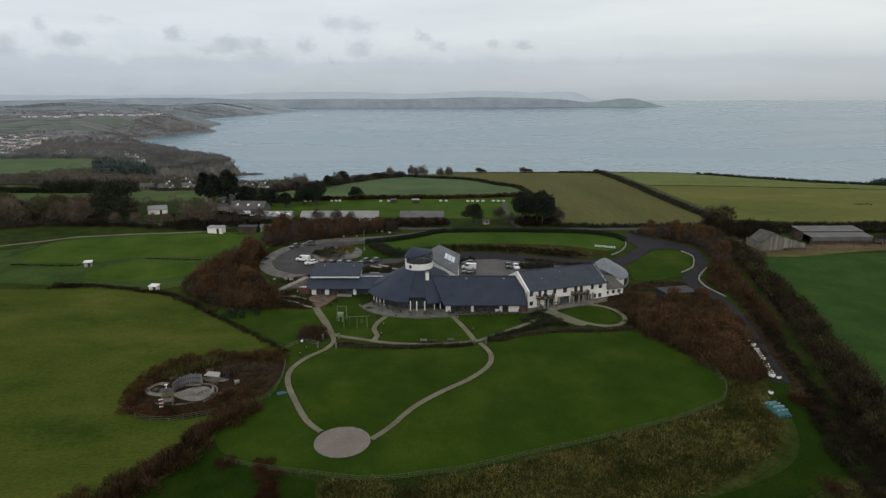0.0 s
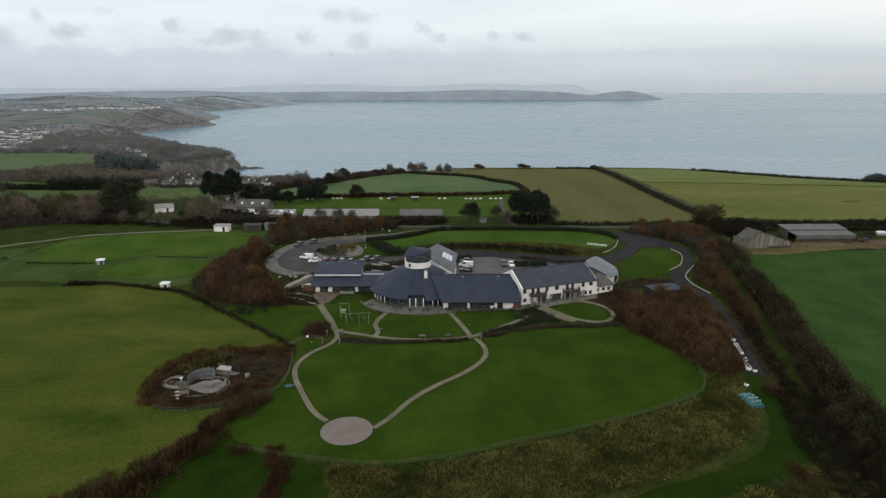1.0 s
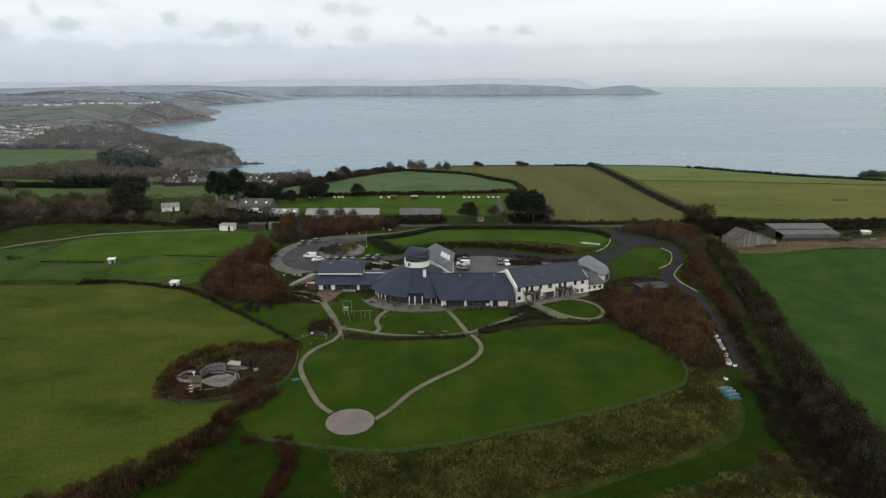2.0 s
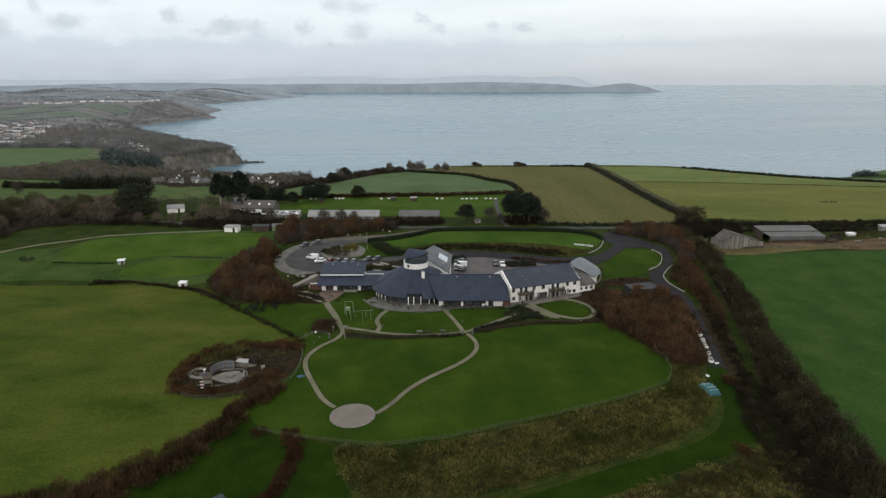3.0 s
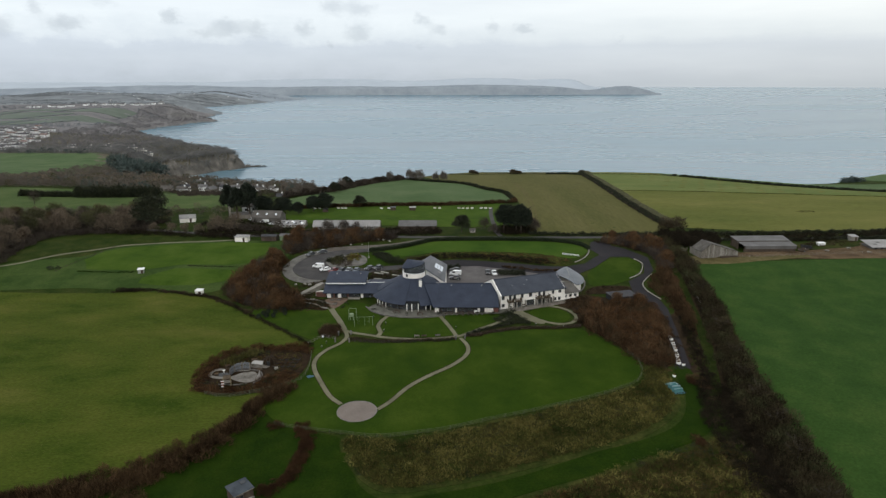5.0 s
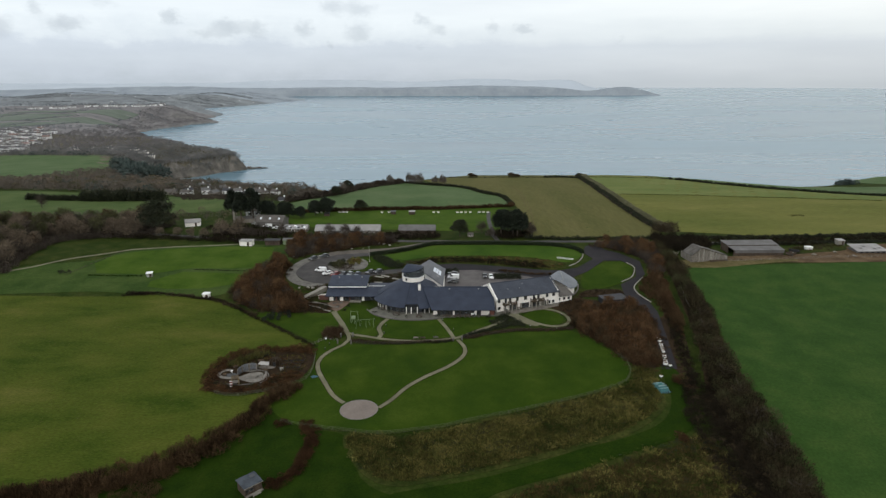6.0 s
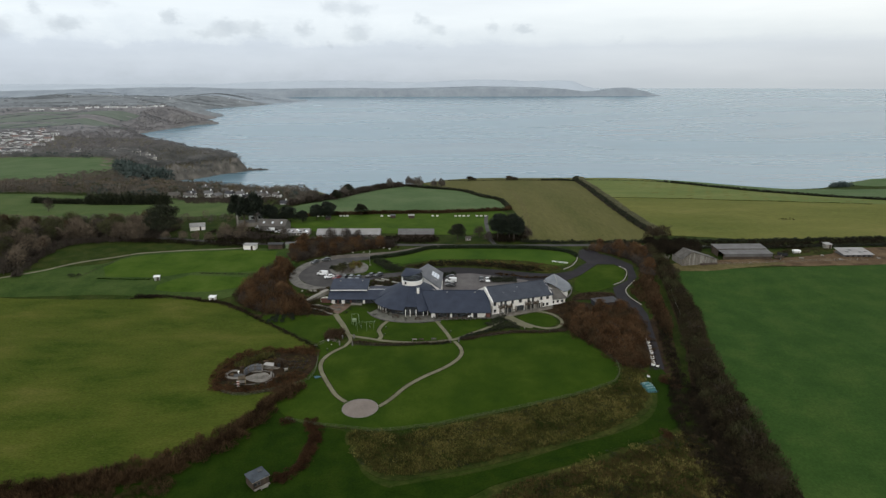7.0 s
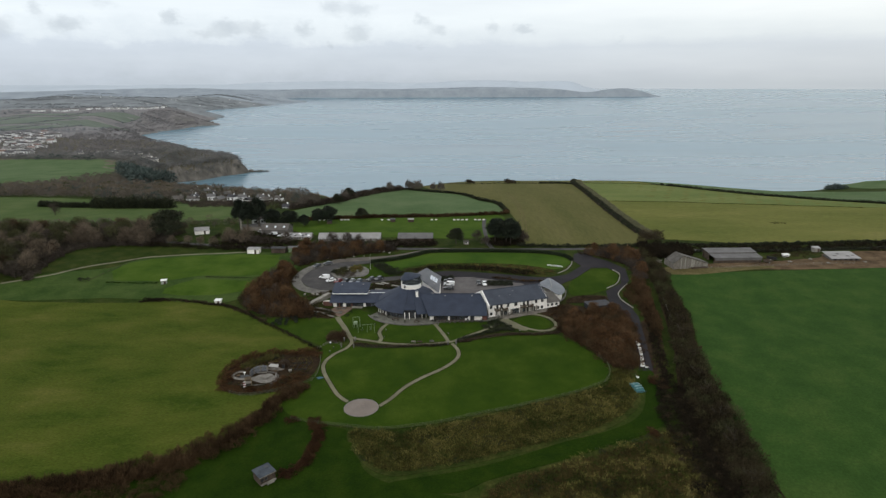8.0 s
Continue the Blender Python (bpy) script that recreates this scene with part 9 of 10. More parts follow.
part("body", boxed(0, 0, 0, 1.4, 0.9, 0.75, bevel=0.04), WHITE_PAINT, box_)
part("lid", boxed(0, 0, 0.75, 1.5, 1.0, 0.15, bevel=0.03), YELLOW_PAINT, box_)
for px in (-68, -65.2, -57.2, -55, -53, -32, -27.8, -1.2, 1.6, 12.8, 15.2, 17.8, 20.5, 25.8, 28.4, 31):
    copy_thing(box_, pose(px, 309.3, ground_z(px, 309.3), 0, 0, 4 + px))


def long_barn(name, x, y, length, deep, eaves, ridge, turn, wall_mat, roof_mat, label, windows=0, lights=0):
    ob = shed(name, x, y, length, deep, eaves, ridge - eaves, turn, wall_mat, roof_mat, label, "barn", door=False, gable=True)
    for i in range(windows):
        wx = -length / 2 + length * (i + 0.5) / windows
        wn = part("window", boxed(wx, -deep / 2 - 0.04, eaves * 0.4, length / windows * 0.5, 0.08, eaves * 0.45), WHITE_PAINT, ob)
        part("pane", boxed(wx, -deep / 2 - 0.07, eaves * 0.45, length / windows * 0.42, 0.05, eaves * 0.35), GLASS_CAR, wn)
    for i in range(lights):
        wx = -length / 2 + length * (i + 0.5) / lights
        k = (ridge - eaves) / (deep / 2)
        z_at = lambda yy: eaves + (deep / 2 + yy) * k + 0.08
        part("rooflight", slab(bmesh.new(), [(wx - 0.5, -deep * 0.33, z_at(-deep * 0.33)), (wx + 0.5, -deep * 0.33, z_at(-deep * 0.33)), (wx + 0.5, -deep * 0.2, z_at(-deep * 0.2)), (wx - 0.5, -deep * 0.2, z_at(-deep * 0.2))], 0.06), SKYLIGHT, ob)
    return ob


long_barn("long_barn", -44.5, 260, 33, 8.5, 1.8, 3.9, 0.5, GREY_WOOD, PALE_METAL, "long low barn with a pale sheet roof", 14)
long_barn("long_barn", -9, 259, 18.5, 9, 2.0, 3.9, 0, DARK_WOOD, SHEET_METAL, "long low barn with a brownish sheet roof")
stable = long_barn("stable_block", -73, 262, 14.5, 7, 1.8, 3.2, 2, GREY_WOOD, PALE_METAL, "weathered stable block with a pale patched roof", 5, 4)
for k, (x, y) in enumerate(((-5.5, -2.6), (-3.6, -1.4), (-1.2, -2.4), (0.9, -1.2), (2.8, -2.6), (4.6, -1.5), (6.0, -2.6), (-6.2, -1.2))):
    z = 1.88 + (3.5 + y) * 0.4
    part("patch_sheet", slab(bmesh.new(), [(x - 0.6, y - 0.45, z - 0.13), (x + 0.6, y - 0.45, z - 0.13), (x + 0.6, y + 0.45, z + 0.23), (x - 0.6, y + 0.45, z + 0.23)], 0.05), DARK_ROOF if k % 3 else WHITE_PAINT, stable)
long_barn("stable_block", -88, 275, 15, 9, 3.0, 5.8, -6, DARK_STONE, SLATE_BROWN, "stone stable with a dark roof and rooflights", 0, 3)
long_barn("low_shed", -103, 284, 14, 6, 2.4, 3.4, 8, GREY_WOOD, SHEET_METAL, "low grey shed under pines")
long_barn("cottage", 17.9, 249.4, 2.5, 2.0, 1.5, 2.1, 10, PALE_STONE, SLATE_BROWN, "small pale hut beside the lane", 1)
mast = thing("concrete_mast", -110.6, 282, ground_z(-110.6, 282), 0, "pale concrete mast under pines", "mast")
part("shaft", boxed(0, 0, -0.5, 0.9, 0.9, 8.5), PALE_STONE, mast)
part("cap", boxed(0, 0, 8.0, 1.1, 1.1, 0.4), SHEET_METAL, mast)

# boarded barn
BX, BY = 112.0, 207.6
barn = thing("boarded_barn", BX, BY, ground_z(BX, BY) - 0.2, 9.5, "weathered grey boarded barn with a sloping roof", "barn")
BW, BD, BL, BM, BR, BS = 17.0, 7.0, 3.6, 6.6, 2.6, 4.2
bm = bmesh.new()
solid(bm, [(0, 0.2, -1), (BW, 0.2, -1), (BW, 0.2, BR), (BS, 0.2, BM), (0, 0.2, BL)], [(0, BD, -1), (BW, BD, -1), (BW, BD, BR), (BS, BD, BM), (0, BD, BL)])
bmesh.ops.recalc_face_normals(bm, faces=bm.faces[:])
part("wall", bm, DARK_WOOD, barn)
for i in range(26):
    x0 = i * BW / 26
    xm = x0 + BW / 52
    top = BL + (BM - BL) * xm / BS if xm < BS else BM + (BR - BM) * (xm - BS) / (BW - BS)
    low = 0.6 + random.uniform(-0.3, 0.5) if 11 < i < 25 else 0.0
    part("board", boxed(xm, 0.08 + random.uniform(-0.03, 0.03), low - (0.6 if low == 0 else 0), BW / 26 - random.choice((0.06, 0.12, 0.22)), 0.06, max(0.6, top - low - random.uniform(0.05, 0.35) + (0.6 if low == 0 else 0))), random.choice((GREY_WOOD, GREY_WOOD, BOARD_PALE)), barn)
for i in range(10):
    part("board", boxed(-0.08, 0.6 + i * 0.85, -0.5, 0.06, 0.78, BL + 0.3), GREY_WOOD, barn)
part("roof", slab(bmesh.new(), [(-0.4, -0.3, BL - 0.2), (-0.4, BD + 0.3, BL - 0.2), (BS, BD + 0.3, BM + 0.12), (BS, -0.3, BM + 0.12)][::-1], 0.14), OLD_SHEET, barn)
part("roof", slab(bmesh.new(), [(BW + 0.4, -0.3, BR - 0.1), (BW + 0.4, BD + 0.3, BR - 0.1), (BS, BD + 0.3, BM + 0.12), (BS, -0.3, BM + 0.12)], 0.14), OLD_SHEET, barn)
part("trough", boxed(12.5, -0.7, -0.2, 8.0, 0.7, 1.3), DARK_WOOD, barn)

# open-sided barn with a stepped roof
barn = thing("open_barn", 145.6, 219, ground_z(145.6, 219) - 0.2, 1.5, "open-sided farm barn with a stepped sheet roof", "barn")
part("roof", slab(bmesh.new(), [(-12.6, -2.5, 3.1), (13.4, -2.5, 3.1), (13.0, 3.2, 4.0), (-14.0, 3.2, 4.0)], 0.15), SHEET_METAL, barn)
part("roof", slab(bmesh.new(), [(-13.8, 3.0, 4.35), (13.0, 3.0, 4.35), (12.4, 9.0, 5.5), (-15.0, 9.0, 5.5)], 0.15), SHEET_METAL, barn)
part("wall", boxed(-0.9, 8.8, -0.8, 26.5, 0.3, 6.1), DARK_WOOD, barn)
part("wall", boxed(-0.5, 3.1, 3.8, 26, 0.2, 0.5), DARK_WOOD, barn)
part("wall", boxed(-13.6, 5.5, -0.8, 0.3, 6.4, 5.0), DARK_WOOD, barn)
for i in range(9):
    part("post", boxed(-12.8 + i * 3.2, -2.2, -0.6, 0.25, 0.25, 3.6), DARK_WOOD, barn)
part("railing", boxed(0, -2.1, -0.3, 26, 0.08, 1.9), DARK_WOOD, barn)
part("cladding", boxed(0.4, -2.36, 1.5, 25.6, 0.1, 1.6), SHEET_METAL, barn, "weathered sheet cladding")
barn.scale = (0.88, 0.9, 0.88)
# broken-roofed farm building
barn = thing("farm_store", 199, 223.5, ground_z(199, 223.5) - 0.2, 2, "low farm building with a patched pale roof", "barn")
part("wall", boxed(0, 0, -0.8, 16, 8, 2.6), DARK_STONE, barn)
part("roof", slab(bmesh.new(), [(-8.6, -4.6, 1.7), (8.6, -4.6, 1.7), (7.4, 4.4, 3.9), (-8.8, 4.4, 3.9)], 0.16), PALE_METAL, barn)
for i in range(5):
    part("opening", boxed(-6 + i * 3, -4.03, 0.2, 1.4, 0.08, 1.2), DARK_METAL, barn)
for i, (x, y) in enumerate(((-2, 1.0), (2.5, -1.5), (5.5, -1.0), (-4.8, -1.2))):
    z = 1.7 + (y + 4.6) / 9 * 2.2
    part("patch_sheet", slab(bmesh.new(), [(x - 0.9, y - 0.5, z + 0.05), (x + 0.9, y - 0.5, z + 0.05), (x + 0.9, y + 0.5, z + 0.3), (x - 0.9, y + 0.5, z + 0.3)], 0.05), SHEET_METAL, barn)
barn.scale = (0.86, 0.85, 0.72)
shed("farm_shed", 193, 234.5, 3.2, 2.6, 2.0, 0.5, 5, PALE_STONE, PALE_METAL, "small pale farm shed by the lane")

patch("yard_bank", [(154, 221), (164, 227), (178, 233), (192, 233), (190, 225), (176, 221), (164, 219)], BRACKEN_SOIL, 0.13, 2.5, label="rough bank behind a farmyard", category="bank")
mass("yard_scrub", SCRUB, [(156, 222.5), (164, 227), (178, 232.5), (190, 232), (188, 227), (176, 223.5)], 1.9, 0.8, TWIG_HEDGE, "straggling scrub behind a farmyard", 0.5)
shed("trailer", 173, 225.5, 3.0, 1.8, 1.3, 0.2, 4, WHITE_PAINT, WHITE_PAINT, "white trailer in the farmyard", "trailer", door=False)

# machinery and rubble in the farmyard
def farm_trailer(x, y, turn, mat, label):
    ob = thing("farm_trailer", x, y, ground_z(x, y), turn, label, "trailer", "farm trailers")
    part("bed", boxed(0, 0, 0.6, 4.2, 2.0, 0.2), mat, ob)
    for sy in (-0.95, 0.95):
        part("side_board", boxed(0, sy, 0.8, 4.2, 0.08, 0.7), mat, ob)
    part("drawbar", tube(bmesh.new(), (2.1, 0, 0.6), (3.6, 0, 0.4), 0.07, 6), DARK_METAL, ob)
    for sy in (-1.05, 1.05):
        wl = part("wheel", tube(bmesh.new(), (-0.4, sy - 0.12, 0.4), (-0.4, sy + 0.12, 0.4), 0.4, 12), RUBBER, ob)
        part("rim", tube(bmesh.new(), (-0.4, sy - 0.14, 0.4), (-0.4, sy + 0.14, 0.4), 0.22, 10), STEEL, wl)


farm_trailer(160.5, 217.5, 20, DARK_WOOD, "dark farm trailer beside the open barn")
farm_trailer(164.0, 221.0, -30, DARK_METAL, "dark farm trailer beside the open barn")
farm_trailer(108.6, 217.5, 60, GREY_WOOD, "weathered farm trailer beside a barn")
for k, (x, y) in enumerate(((171, 217.5), (183, 221.5), (188.4, 216.2), (207, 218))):
    rb = thing("rubble_heap", x, y, ground_z(x, y) + 0.1, k * 40, "pale heap of rubble in the farmyard", "rubble", "farmyard rubble")
    for q in range(5):
        a = q * 1.3 + k
        part("stone", boxed(0.7 * math.cos(a), 0.5 * math.sin(a), -0.1, 0.7 + 0.3 * math.sin(k + q), 0.5, 0.45, turn=q * 35, bevel=0.08), PALE_STONE if (q + k) % 3 else WORN_STONE, rb)
post_ = thing("marker_post", 99.0, 237.0, ground_z(99.0, 237.0), 0, "orange timber marker post beside the lane", "post")
part("shaft", boxed(0, 0, -0.3, 0.3, 0.3, 3.6), YELLOW_PAINT, post_)
part("cap", boxed(0, 0, 3.3, 0.38, 0.38, 0.1), YELLOW_PAINT, post_)
# heaps beside the drive
tarp = thing("covered_heap", 64.6, 107.2, ground_z(64.6, 107.2), 12, "heap under a teal tarpaulin beside a grass track", "tarpaulin")
bm = bmesh.new()
bmesh.ops.create_grid(bm, x_segments=14, y_segments=16, size=1.0)
for v in bm.verts:
    e = max(abs(v.co.x), abs(v.co.y))
    v.co = (v.co.x * 1.6, v.co.y * 2.7, (1.35 * (1 - e**3) + 0.22 * noise.noise(v.co * 2.2) + 0.12 * math.sin(v.co.y * 9)) - 0.1)
part("sheet", bm, TEAL, tarp, smooth=True)
for i in range(4):
    part("strap", boxed(0, -1.7 + i * 1.05, 0.72 + 0.25 * (i in (1, 2)), 2.3, 0.22, 0.3), TEAL_PALE, tarp, "pale strap over a tarpaulin")
for i in range(5):
    part("weight", boxed(-1.6 + i * 0.8, -2.6, 0.02, 0.25, 0.25, 0.25), RUBBER, tarp)
sack = thing("white_sack", 73.3, 134.2, ground_z(73.3, 134.2), 20, "white builder's sack beside the drive", "sack", "sacks beside the drive")
part("bag", boxed(0, 0, 0, 1.0, 1.0, 0.85, bevel=0.18), WHITE_PAINT, sack)
part("fill", boxed(0, 0, 0.8, 0.75, 0.75, 0.12, bevel=0.04), SOIL, sack)
for x, y, s in ((73.6, 136, 1.0), (72.9, 131, 0.8), (72.4, 128.6, 1.0), (71.4, 124.4, 1.1), (70.5, 120.6, 1.1), (73.0, 132, 1.0), (72.6, 129.8, 0.9), (72.2, 127.4, 1.1), (71.7, 125.5, 0.8), (71.2, 123.4, 1.0), (70.8, 121.7, 0.9), (70.2, 119.6, 1.2), (71.3, 118.8, 0.9), (66.6, 113, 0.9)):
    c = copy_thing(sack, pose(x, y, ground_z(x, y) + 0.02, 0, 0, x * 61))
    c.scale = (s, s * 0.8, s * 0.8)
for x, y, t_ in ((73.8, 137.5, 10), (74.2, 140, 30)):
    p_ = thing("pallet_stack", x, y, ground_z(x, y), t_, "stack of red-brown pallets beside the drive", "pallets", "pallets")
    for i in range(4):
        part("pallet", boxed(0, 0, 0.02 + i * 0.2, 1.2, 1.0, 0.14), RED_RENDER, p_)
mass("dogwood_clump", SCRUB, [(69.3, 108.6), (71.4, 109.4), (72, 111.4), (70, 111.8)], 0.7, 1.05, DOGWOOD, "small rust-red dogwood bush beside the track")
mass("dogwood_clump", SCRUB, [(61.2, 84), (63.6, 84.2), (64, 86.2), (61.8, 86.4)], 0.7, 1.05, DOGWOOD, "small rust-red dogwood bush on a grass track")
mass("dogwood_corner", SCRUB, [(70.5, 114), (74, 113), (74.5, 106), (71.5, 104.5)], 1.2, 0.8, TWIG_RED, "dark red shrubs at the track's corner")


# ---- village, town and far woods ----
def spot(x, y):
    """A far place on the folded land, and how much smaller things are there."""
    z = ground_z(x, y)
    p = lay(np.array([[x, y, z]]))[0]
    e = np.array(FAR_EYE)
    return p, float(np.hypot(*(p - e)[:2]) / np.hypot(x - e[0], y - e[1]))


def house(x, y, w_, d_, h, rise, turn, wall_mat, roof_mat, label, group, chimney=True, name="house"):
    p, s = spot(x, y)
    ob = thing(name, *p, turn, label, "house", group)
    part("wall", boxed(0, 0, -2, w_, d_, h + 2), wall_mat, ob)
    bm = bmesh.new()
    ring = [(-w_ / 2 - 0.3, -d_ / 2 - 0.3, h), (w_ / 2 + 0.3, -d_ / 2 - 0.3, h), (w_ / 2 + 0.3, d_ / 2 + 0.3, h), (-w_ / 2 - 0.3, d_ / 2 + 0.3, h)]
    v = [bm.verts.new(q) for q in ring] + [bm.verts.new((-w_ / 2 - 0.3, 0, h + rise)), bm.verts.new((w_ / 2 + 0.3, 0, h + rise))]
    for f in ((0, 1, 5, 4), (2, 3, 4, 5), (1, 2, 5), (3, 0, 4), (3, 2, 1, 0)):
        bm.faces.new([v[i] for i in f])
    part("roof", bm, roof_mat, ob)
    for i in range(max(2, int(w_ / 3))):
        for z in ([h * 0.2, h * 0.62] if h > 4 else [h * 0.35]):
            wx = -w_ / 2 + w_ * (i + 0.5) / max(2, int(w_ / 3))
            part("window", boxed(wx, -d_ / 2 - 0.03, z, 1.2, 0.08, 1.2), GLASS_CAR, ob)
    if chimney:
        part("chimney", boxed(w_ * 0.3, 0, h + rise - 0.6, 0.9, 0.7, 1.5), wall_mat, ob)
    ob.scale = (s, s, s)
    return ob


for x, y, w_, h, turn, roof_ in ((-218, 447, 9, 2.4, 8, SLATE_BROWN), (-208, 452, 8, 2.3, -12, SLATE_BROWN), (-212, 466, 7, 3.6, 60, DARK_ROOF), (-200, 474, 7, 3.8, 20, FAR_ROOF), (-207, 498, 7, 5, -20, DARK_ROOF), (-196, 505, 6, 4.6, 15, FAR_ROOF),
                               (-187, 458, 8, 3.0, 70, FAR_ROOF), (-180, 470, 7, 4.4, -15, DARK_ROOF), (-174, 478, 7, 4.6, 30, FAR_ROOF), (-166, 470, 6, 2.6, 80, DARK_ROOF), (-158, 482, 7, 4.4, -12, FAR_ROOF), (-150, 474, 6, 3.4, 75, DARK_ROOF), (-222, 520, 7, 5, 10, FAR_ROOF), (-240, 540, 8, 5, -30, DARK_ROOF), (-116, 404, 5, 2.8, 10, DARK_ROOF)):
    pale = (x + y) % 2 == 0
    house(x, y, w_, 6.0, h, 2.2, turn, FAR_WALL if pale else PALE_STONE, roof_, "white cottage with a dark roof in the valley village" if pale else "stone cottage with a dark roof in the valley village", "village cottages")
templates = [house(-760, 1080, 11, 7, 4.6, 2.4, 20, FAR_WALL, FAR_ROOF, "white house with a dark roof in the far town", "far town houses"),
             house(-800, 1180, 15, 7, 4.8, 2.2, -14, FAR_WALL, FAR_ROOF, "white terrace with a dark roof in the far town", "far town houses", False),
             house(-830, 1140, 10, 7, 4.6, 2.6, 40, FAR_WALL, FAR_TILE, "white house with a red-brown roof in the far town", "far town houses")]
town = [tuple(p) for p in fill([(-790, 1062), (-760, 1075), (-790, 1160), (-850, 1300), (-900, 1420), (-1000, 1440), (-1080, 1360), (-1010, 1200), (-880, 1090), (-800, 1050)], 25, 0.8)]
for k, (x, y) in enumerate(town[:230]):
    p, s = spot(x, y)
    c = copy_thing(templates[(0, 1, 2, 0, 1)[k % 5]], pose(*p, 0, 0, random.choice((12, 20, -30, 70, 100)) + random.uniform(-8, 8)))
    s *= random.uniform(0.9, 1.35)
    c.scale = (s, s, s)
for k in range(46):
    f = (k / 45) ** 0.6
    x, y = -1740 + 350 * f + random.uniform(-30, 30), 2490 + 500 * f + random.uniform(-70, 70)
    p, s = spot(x, y)
    c = copy_thing(templates[k % 2], pose(*p, 0, 0, random.uniform(-25, 25)))
    s *= random.uniform(0.9, 1.5)
    c.scale = (s, s, s)
for x, y, w_, turn in ((-552, 1056, 20, 12), (-530, 1048, 18, -10), (-514, 1040, 14, 15), (-580, 1022, 10, 5), (-610, 1030, 9, 20), (-640, 1035, 9, -10), (-560, 1000, 8, 30), (-595, 1060, 9, 0), (-655, 1050, 9, 15)):
    house(x, y, w_, 7, 4.2, 2.4, turn, WHITE_RENDER, FAR_ROOF, "white clifftop house among trees", "clifftop houses")
for k in range(36):
    x, y = -3000 + 45 * k * random.uniform(0.9, 1.1), 4300 + random.uniform(-900, 1100)
    if x > -1450:
        continue
    p, s = spot(x, y)
    c = copy_thing(templates[k % 2], pose(*p, 0, 0, random.uniform(-25, 25)))
    s *= random.uniform(0.5, 0.9)
    c.scale = (s, s, s)

CLUMP = [twigs(90, ball(0, 0, 3.2, 4.6, 3.4, 0.45), 1.9, 0.8, 0.4, s + 90) for s in range(3)]


def far_wood(name, points, gap, size, mat, label, keep_off=(), lowest=-62.0):
    spots = fill(points, gap)
    ok = np.ones(len(spots), bool)
    for ring in keep_off:
        ok &= ~inside(np.array(ring, float), spots[:, 0], spots[:, 1])
    ok &= heights(spots[:, 0], spots[:, 1]) > lowest
    spots = spots[ok]
    return strew(name, CLUMP, spots, size * rng.uniform(0.6, 1.3, len(spots)), mat, label, "woodland", 1.0, True)


FIELDS = [[(-580, 1000), (-490, 985), (-485, 1050), (-575, 1066)], [(-470, 640), (-560, 640), (-760, 720), (-900, 900), (-760, 1000), (-520, 930), (-430, 780)], [(-690, 1075), (-1080, 1360), (-990, 1440), (-850, 1420), (-700, 1160)],
          [(-770, 1530), (-1310, 1560), (-1660, 1800), (-1640, 2400), (-1010, 2380), (-900, 1900)]]
# Far woods wear hazed colours; the air itself is not modelled.
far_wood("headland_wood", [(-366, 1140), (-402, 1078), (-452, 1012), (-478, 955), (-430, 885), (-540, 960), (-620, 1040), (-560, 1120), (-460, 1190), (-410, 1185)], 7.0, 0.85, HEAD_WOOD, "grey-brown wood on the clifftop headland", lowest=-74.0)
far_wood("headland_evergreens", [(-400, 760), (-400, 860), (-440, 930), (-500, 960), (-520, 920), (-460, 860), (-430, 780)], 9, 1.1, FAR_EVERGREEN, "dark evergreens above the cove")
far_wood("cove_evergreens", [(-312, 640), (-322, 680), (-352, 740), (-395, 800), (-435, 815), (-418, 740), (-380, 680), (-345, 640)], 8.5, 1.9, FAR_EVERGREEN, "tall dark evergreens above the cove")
far_wood("town_edge_wood", [(-690, 1075), (-745, 1062), (-775, 1120), (-830, 1270), (-870, 1420), (-820, 1440), (-720, 1250), (-660, 1140)], 11, 0.75, FAR_WOOD, "far woods at a town's edge, greyed with haze")
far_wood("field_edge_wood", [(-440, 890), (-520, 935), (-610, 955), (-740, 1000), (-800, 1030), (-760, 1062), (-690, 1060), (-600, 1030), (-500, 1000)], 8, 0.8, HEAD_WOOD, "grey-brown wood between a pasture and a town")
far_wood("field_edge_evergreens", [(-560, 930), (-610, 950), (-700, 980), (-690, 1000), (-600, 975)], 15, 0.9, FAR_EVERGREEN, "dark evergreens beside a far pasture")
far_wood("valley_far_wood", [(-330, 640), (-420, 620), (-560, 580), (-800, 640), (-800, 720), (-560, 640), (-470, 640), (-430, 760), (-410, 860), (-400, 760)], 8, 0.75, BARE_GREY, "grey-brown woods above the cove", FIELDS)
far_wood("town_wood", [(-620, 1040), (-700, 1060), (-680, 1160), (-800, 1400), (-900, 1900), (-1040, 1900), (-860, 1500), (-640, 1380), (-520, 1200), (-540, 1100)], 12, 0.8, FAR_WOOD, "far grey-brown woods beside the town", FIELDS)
far_wood("plateau_wood", [(-900, 900), (-1100, 1300), (-1400, 1800), (-1900, 1900), (-1900, 2600), (-1500, 2420), (-1050, 2500), (-1100, 2050), (-1000, 1750), (-900, 1450), (-1090, 1360), (-860, 1060)], 26, 0.8, FAR_TREES, "far woods and hedges on the plateau, greyed with haze", FIELDS)
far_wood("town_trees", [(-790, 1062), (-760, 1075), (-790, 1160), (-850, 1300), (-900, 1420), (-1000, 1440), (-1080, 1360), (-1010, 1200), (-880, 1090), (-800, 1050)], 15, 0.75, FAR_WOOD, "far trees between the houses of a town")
SPRAY = [twigs(34, ball(0, 0, 3.2, 4.6, 3.4, 0.45), 2.6, 1.3, 0.4, s + 94) for s in range(3)]
lines = []
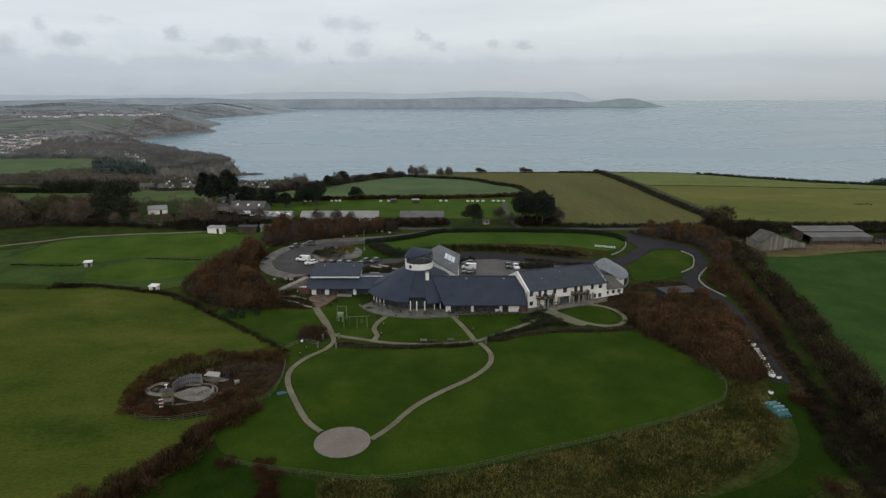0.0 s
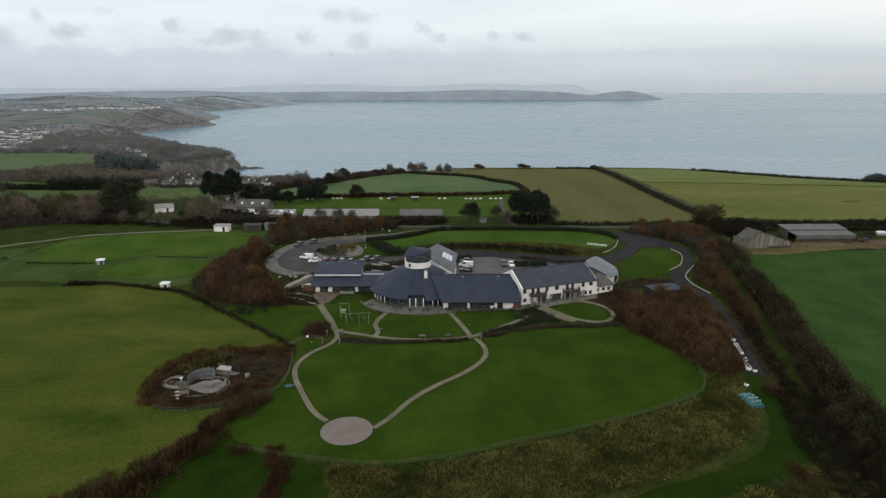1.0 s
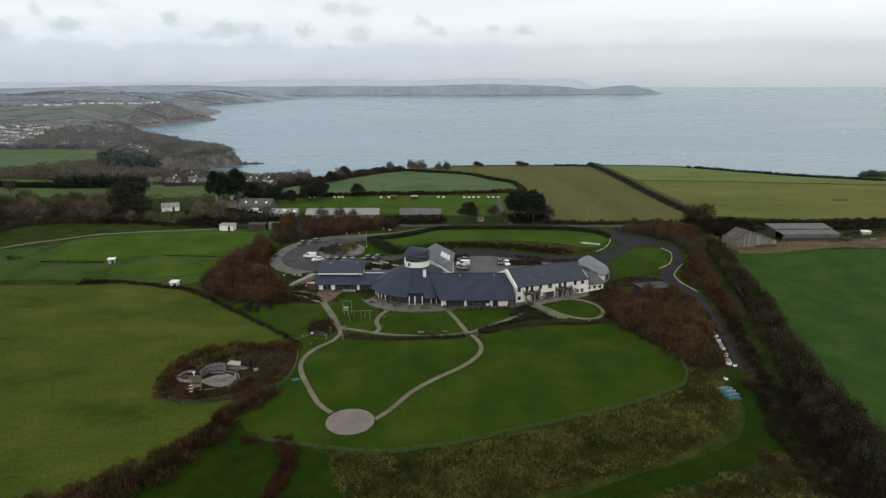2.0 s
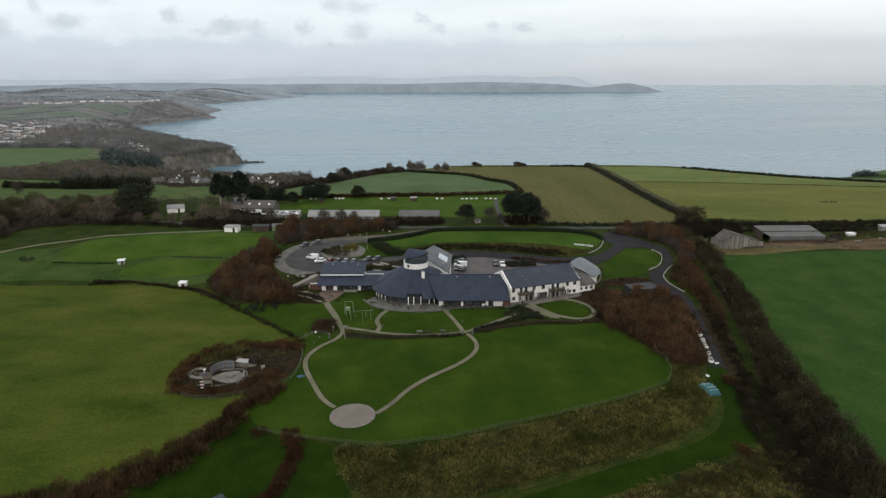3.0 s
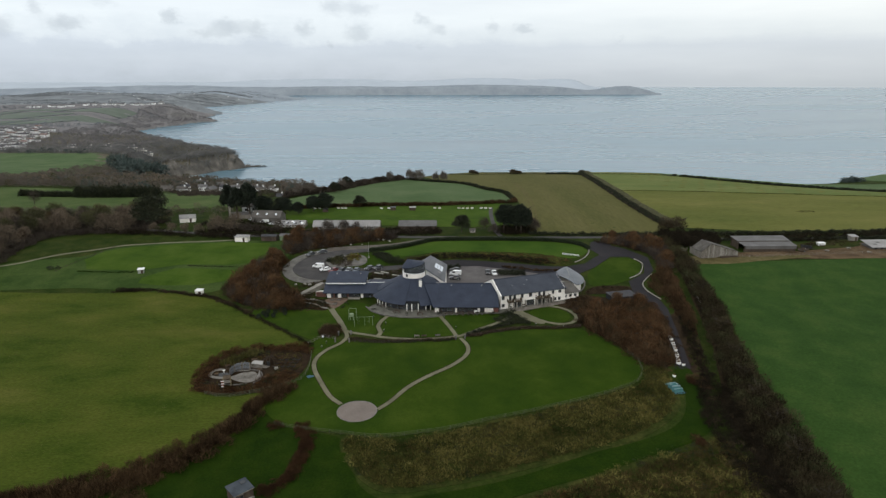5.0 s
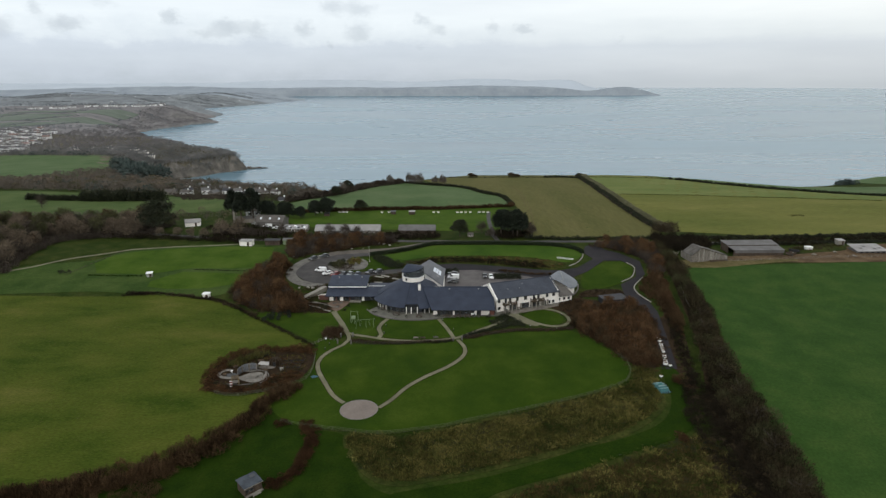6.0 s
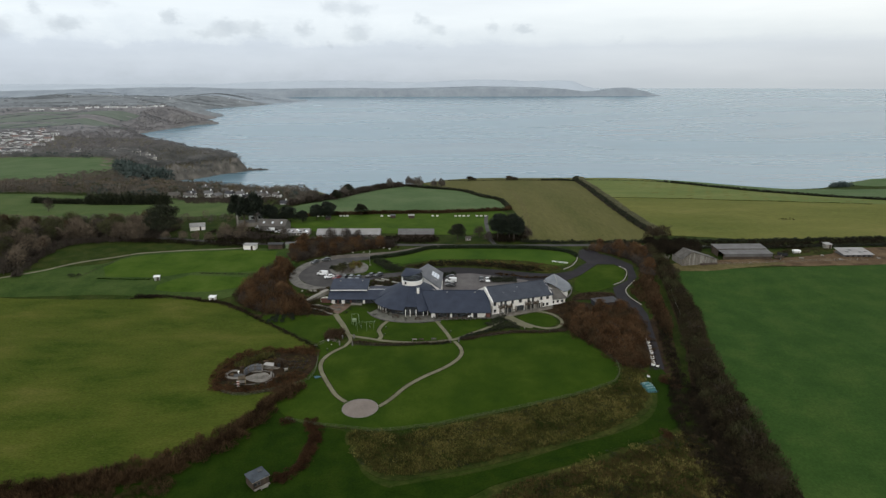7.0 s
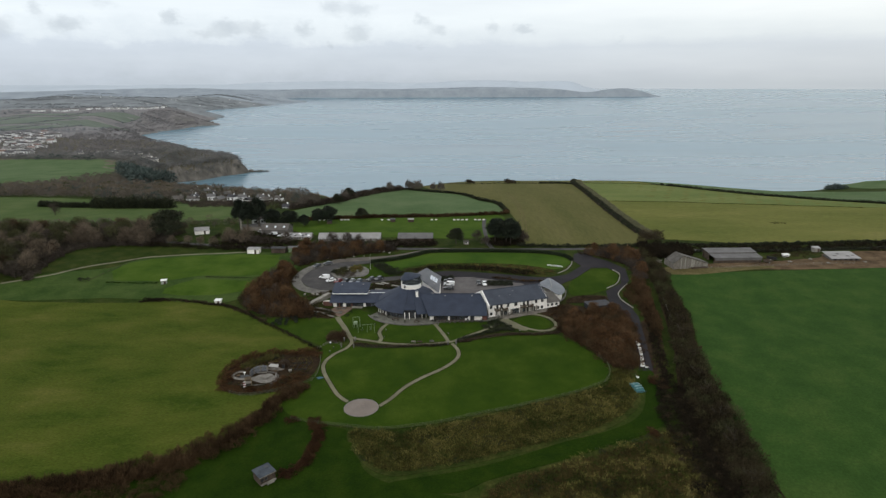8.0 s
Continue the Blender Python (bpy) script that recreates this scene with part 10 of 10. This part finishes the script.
for k in range(70):
    x0, y0, reach_ = random.uniform(-3600, -1650), random.uniform(2750, 6400), random.uniform(120, 520)
    count, lean = int(reach_ / 13), random.uniform(-0.35, 0.35)
    lines += [(x0 + 13 * i, y0 + 13 * i * lean + random.uniform(-9, 9)) for i in range(count) if x0 + 13 * i < np.interp(y0, COAST_AT, COAST_X) - 60]
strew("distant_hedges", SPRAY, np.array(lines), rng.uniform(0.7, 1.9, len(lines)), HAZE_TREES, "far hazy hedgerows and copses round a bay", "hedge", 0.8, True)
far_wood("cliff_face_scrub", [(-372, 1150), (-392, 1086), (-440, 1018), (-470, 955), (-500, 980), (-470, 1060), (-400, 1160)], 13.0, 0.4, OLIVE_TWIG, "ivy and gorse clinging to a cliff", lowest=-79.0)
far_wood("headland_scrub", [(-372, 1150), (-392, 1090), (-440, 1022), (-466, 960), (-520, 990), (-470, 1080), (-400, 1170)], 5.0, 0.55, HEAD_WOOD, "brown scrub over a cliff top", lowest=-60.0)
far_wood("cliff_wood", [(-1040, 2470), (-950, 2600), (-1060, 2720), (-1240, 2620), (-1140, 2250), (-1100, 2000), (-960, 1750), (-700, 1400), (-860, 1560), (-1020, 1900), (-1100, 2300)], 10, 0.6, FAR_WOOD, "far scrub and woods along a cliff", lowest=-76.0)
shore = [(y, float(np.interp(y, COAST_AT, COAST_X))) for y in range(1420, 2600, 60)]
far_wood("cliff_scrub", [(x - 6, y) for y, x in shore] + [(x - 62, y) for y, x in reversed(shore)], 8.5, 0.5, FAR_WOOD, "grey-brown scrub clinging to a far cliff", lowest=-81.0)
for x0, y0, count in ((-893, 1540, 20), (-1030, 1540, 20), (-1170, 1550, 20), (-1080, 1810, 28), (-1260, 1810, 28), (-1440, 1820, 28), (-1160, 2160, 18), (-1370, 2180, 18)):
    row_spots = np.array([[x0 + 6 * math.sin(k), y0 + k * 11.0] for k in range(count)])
    strew("far_hedge", CLUMP, row_spots, np.full(len(row_spots), 0.8), FAR_TREES, "far field hedge, greyed with haze", "hedge", 0.8, True)
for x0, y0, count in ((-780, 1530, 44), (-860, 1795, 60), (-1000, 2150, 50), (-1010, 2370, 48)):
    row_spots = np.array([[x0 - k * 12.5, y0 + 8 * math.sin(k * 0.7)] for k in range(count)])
    strew("far_hedge", CLUMP, row_spots, np.full(len(row_spots), 0.8), FAR_TREES, "far field hedge, greyed with haze", "hedge", 0.8, True)
row("hedge_valley_tall", HEDGE, [(-254, 387), (-240, 383), (-224, 380), (-208, 376), (-191, 371)], 1.5, 3.6, 3.0, HEDGE_DARK, "tall dense dark evergreen hedge in the valley", vary=0.35, tall=1.75, rows=3)
row("hedge_valley_low", HEDGE, [(-300, 396), (-280, 393), (-262, 389)], 1.6, 3.0, 2.2, HEDGE_DARK, "dark evergreen hedge in the valley", vary=0.3, tall=1.3, rows=3)


for x, y, w_, turn in ((-106, 301, 8, 15), (-146, 458, 7, 20), (-134, 452, 6, -30), (-112, 414, 7, 60), (-104, 420, 6, 10)):
    house(x, y, w_, 5.5, 3.0, 2.0, turn, FAR_WALL, SLATE_BROWN, "white cottage with a brown slate roof among trees", "village cottages")
ribbon("terrace_wall_east", [(50.0, 169.6), (53.3, 172.0), (56.0, 176.5), (57.4, 182.0)], 0.45, DARK_STONE, 0.85, 1.0, label="low curved stone terrace wall", category="wall")
# rocks off the headland
for x, y, r_, h in ((-378, 1158, 8, 6), (-369, 1161, 8, 3.2), (-360, 1163, 8, 4.2), (-350, 1166, 7, 2.4), (-1000, 2640, 14, 14), (-985, 2645, 9, 6)):
    bm = bmesh.new()
    bmesh.ops.create_icosphere(bm, subdivisions=3, radius=1.0)
    for v in bm.verts:
        k = 0.8 + 0.45 * noise.noise(v.co * 2.3 + Vector((x, y, 0)))
        v.co = (v.co.x * r_ * k, v.co.y * r_ * 0.6 * k, v.co.z * h * k)
    p, s = lay(np.array([[x, y, SEA]]))[0], 1.0
    ob = tagged(new("sea_rock"), "dark rock off the headland", "rock", "sea rocks")
    ob.matrix_world = pose(*p)
    part("stone", bm, CLIFF, ob)

# scrub between the pavilion and the drive
mass("scrub_pavilion", SCRUB, [(51, 167), (56, 171.5), (60, 171), (66, 171.5), (72.5, 173.5), (73, 178), (66, 178), (60, 177), (56, 176)], 1.3, 0.55, TWIG_HEDGE, "low dark brown scrub beside a pavilion", 0.5)
# planting and stones on the west terrace
patch("bed_west_end", [(-51.5, 165.5), (-47, 160.5), (-41, 157.6), (-36.4, 157.4), (-37, 163), (-38.6, 166.4), (-44, 167.4), (-50, 167.6)], LEAF_LITTER, 0.09, 1.5, label="brown soil bed below the entrance ramp", category="garden bed")
ribbon("retaining_wall_west", [(-48.5, 164.6), (-44.5, 163.2), (-41, 161.6), (-38.2, 159.2), (-36, 158.2)], 0.4, PALE_STONE, 0.5, 0.8, label="low pale stone retaining wall", category="wall")
ribbon("retaining_wall_terrace", [(-43.4, 165.8), (-40.2, 164.8), (-37.6, 163.2), (-35.6, 161.8), (-33.6, 161.4)], 0.35, WORN_STONE, 0.55, 0.8, label="low worn stone retaining wall", category="wall")
mass("bed_west_end_shrubs", SCRUB, [(-51, 166), (-47, 161), (-41, 158.4), (-37, 158), (-37.6, 162.5), (-41, 164), (-44.5, 166.5)], 1.2, 0.75, TWIG_SW, "russet low shrubs below the entrance ramp", 0.5)
mass("bed_west_end_dark", SCRUB, [(-58, 162), (-56, 170), (-50, 174), (-44, 172.5), (-42, 168), (-47, 166), (-52, 160.5)], 1.6, 0.95, TWIG_HEDGE, "dark brown shrubs between a copse and a ramp", 0.5)
mass("terrace_west_shrubs", SCRUB, [(-38.6, 165), (-36.6, 162), (-35.4, 160), (-36.6, 159), (-39.5, 162.5)], 1.0, 0.55, TWIG_BROWN, "brown border plants beside the terracotta terrace")
mass("terrace_west_evergreens", HEDGE, [(-33, 158.5), (-31.4, 160.5), (-30.2, 163.5), (-29.2, 163), (-30.6, 159.5), (-32.2, 157.8)], 1.0, 0.45, HEDGE_DARK, "low evergreens along the terracotta terrace")
for x, y, t_ in ((-35.8, 165.6, 10), (-33.6, 165.8, -15), (-34.4, 162.6, 30)):
    p_ = thing("raised_planter", x, y, ground_z(x, y) + 0.17, t_, "stone planter on the terracotta terrace", "planter", "terrace planters")
    part("box", boxed(0, 0, 0, 1.5, 0.6, 0.5, bevel=0.03), DARK_STONE, p_)
    part("soil", boxed(0, 0, 0.47, 1.3, 0.42, 0.06), SOIL, p_)
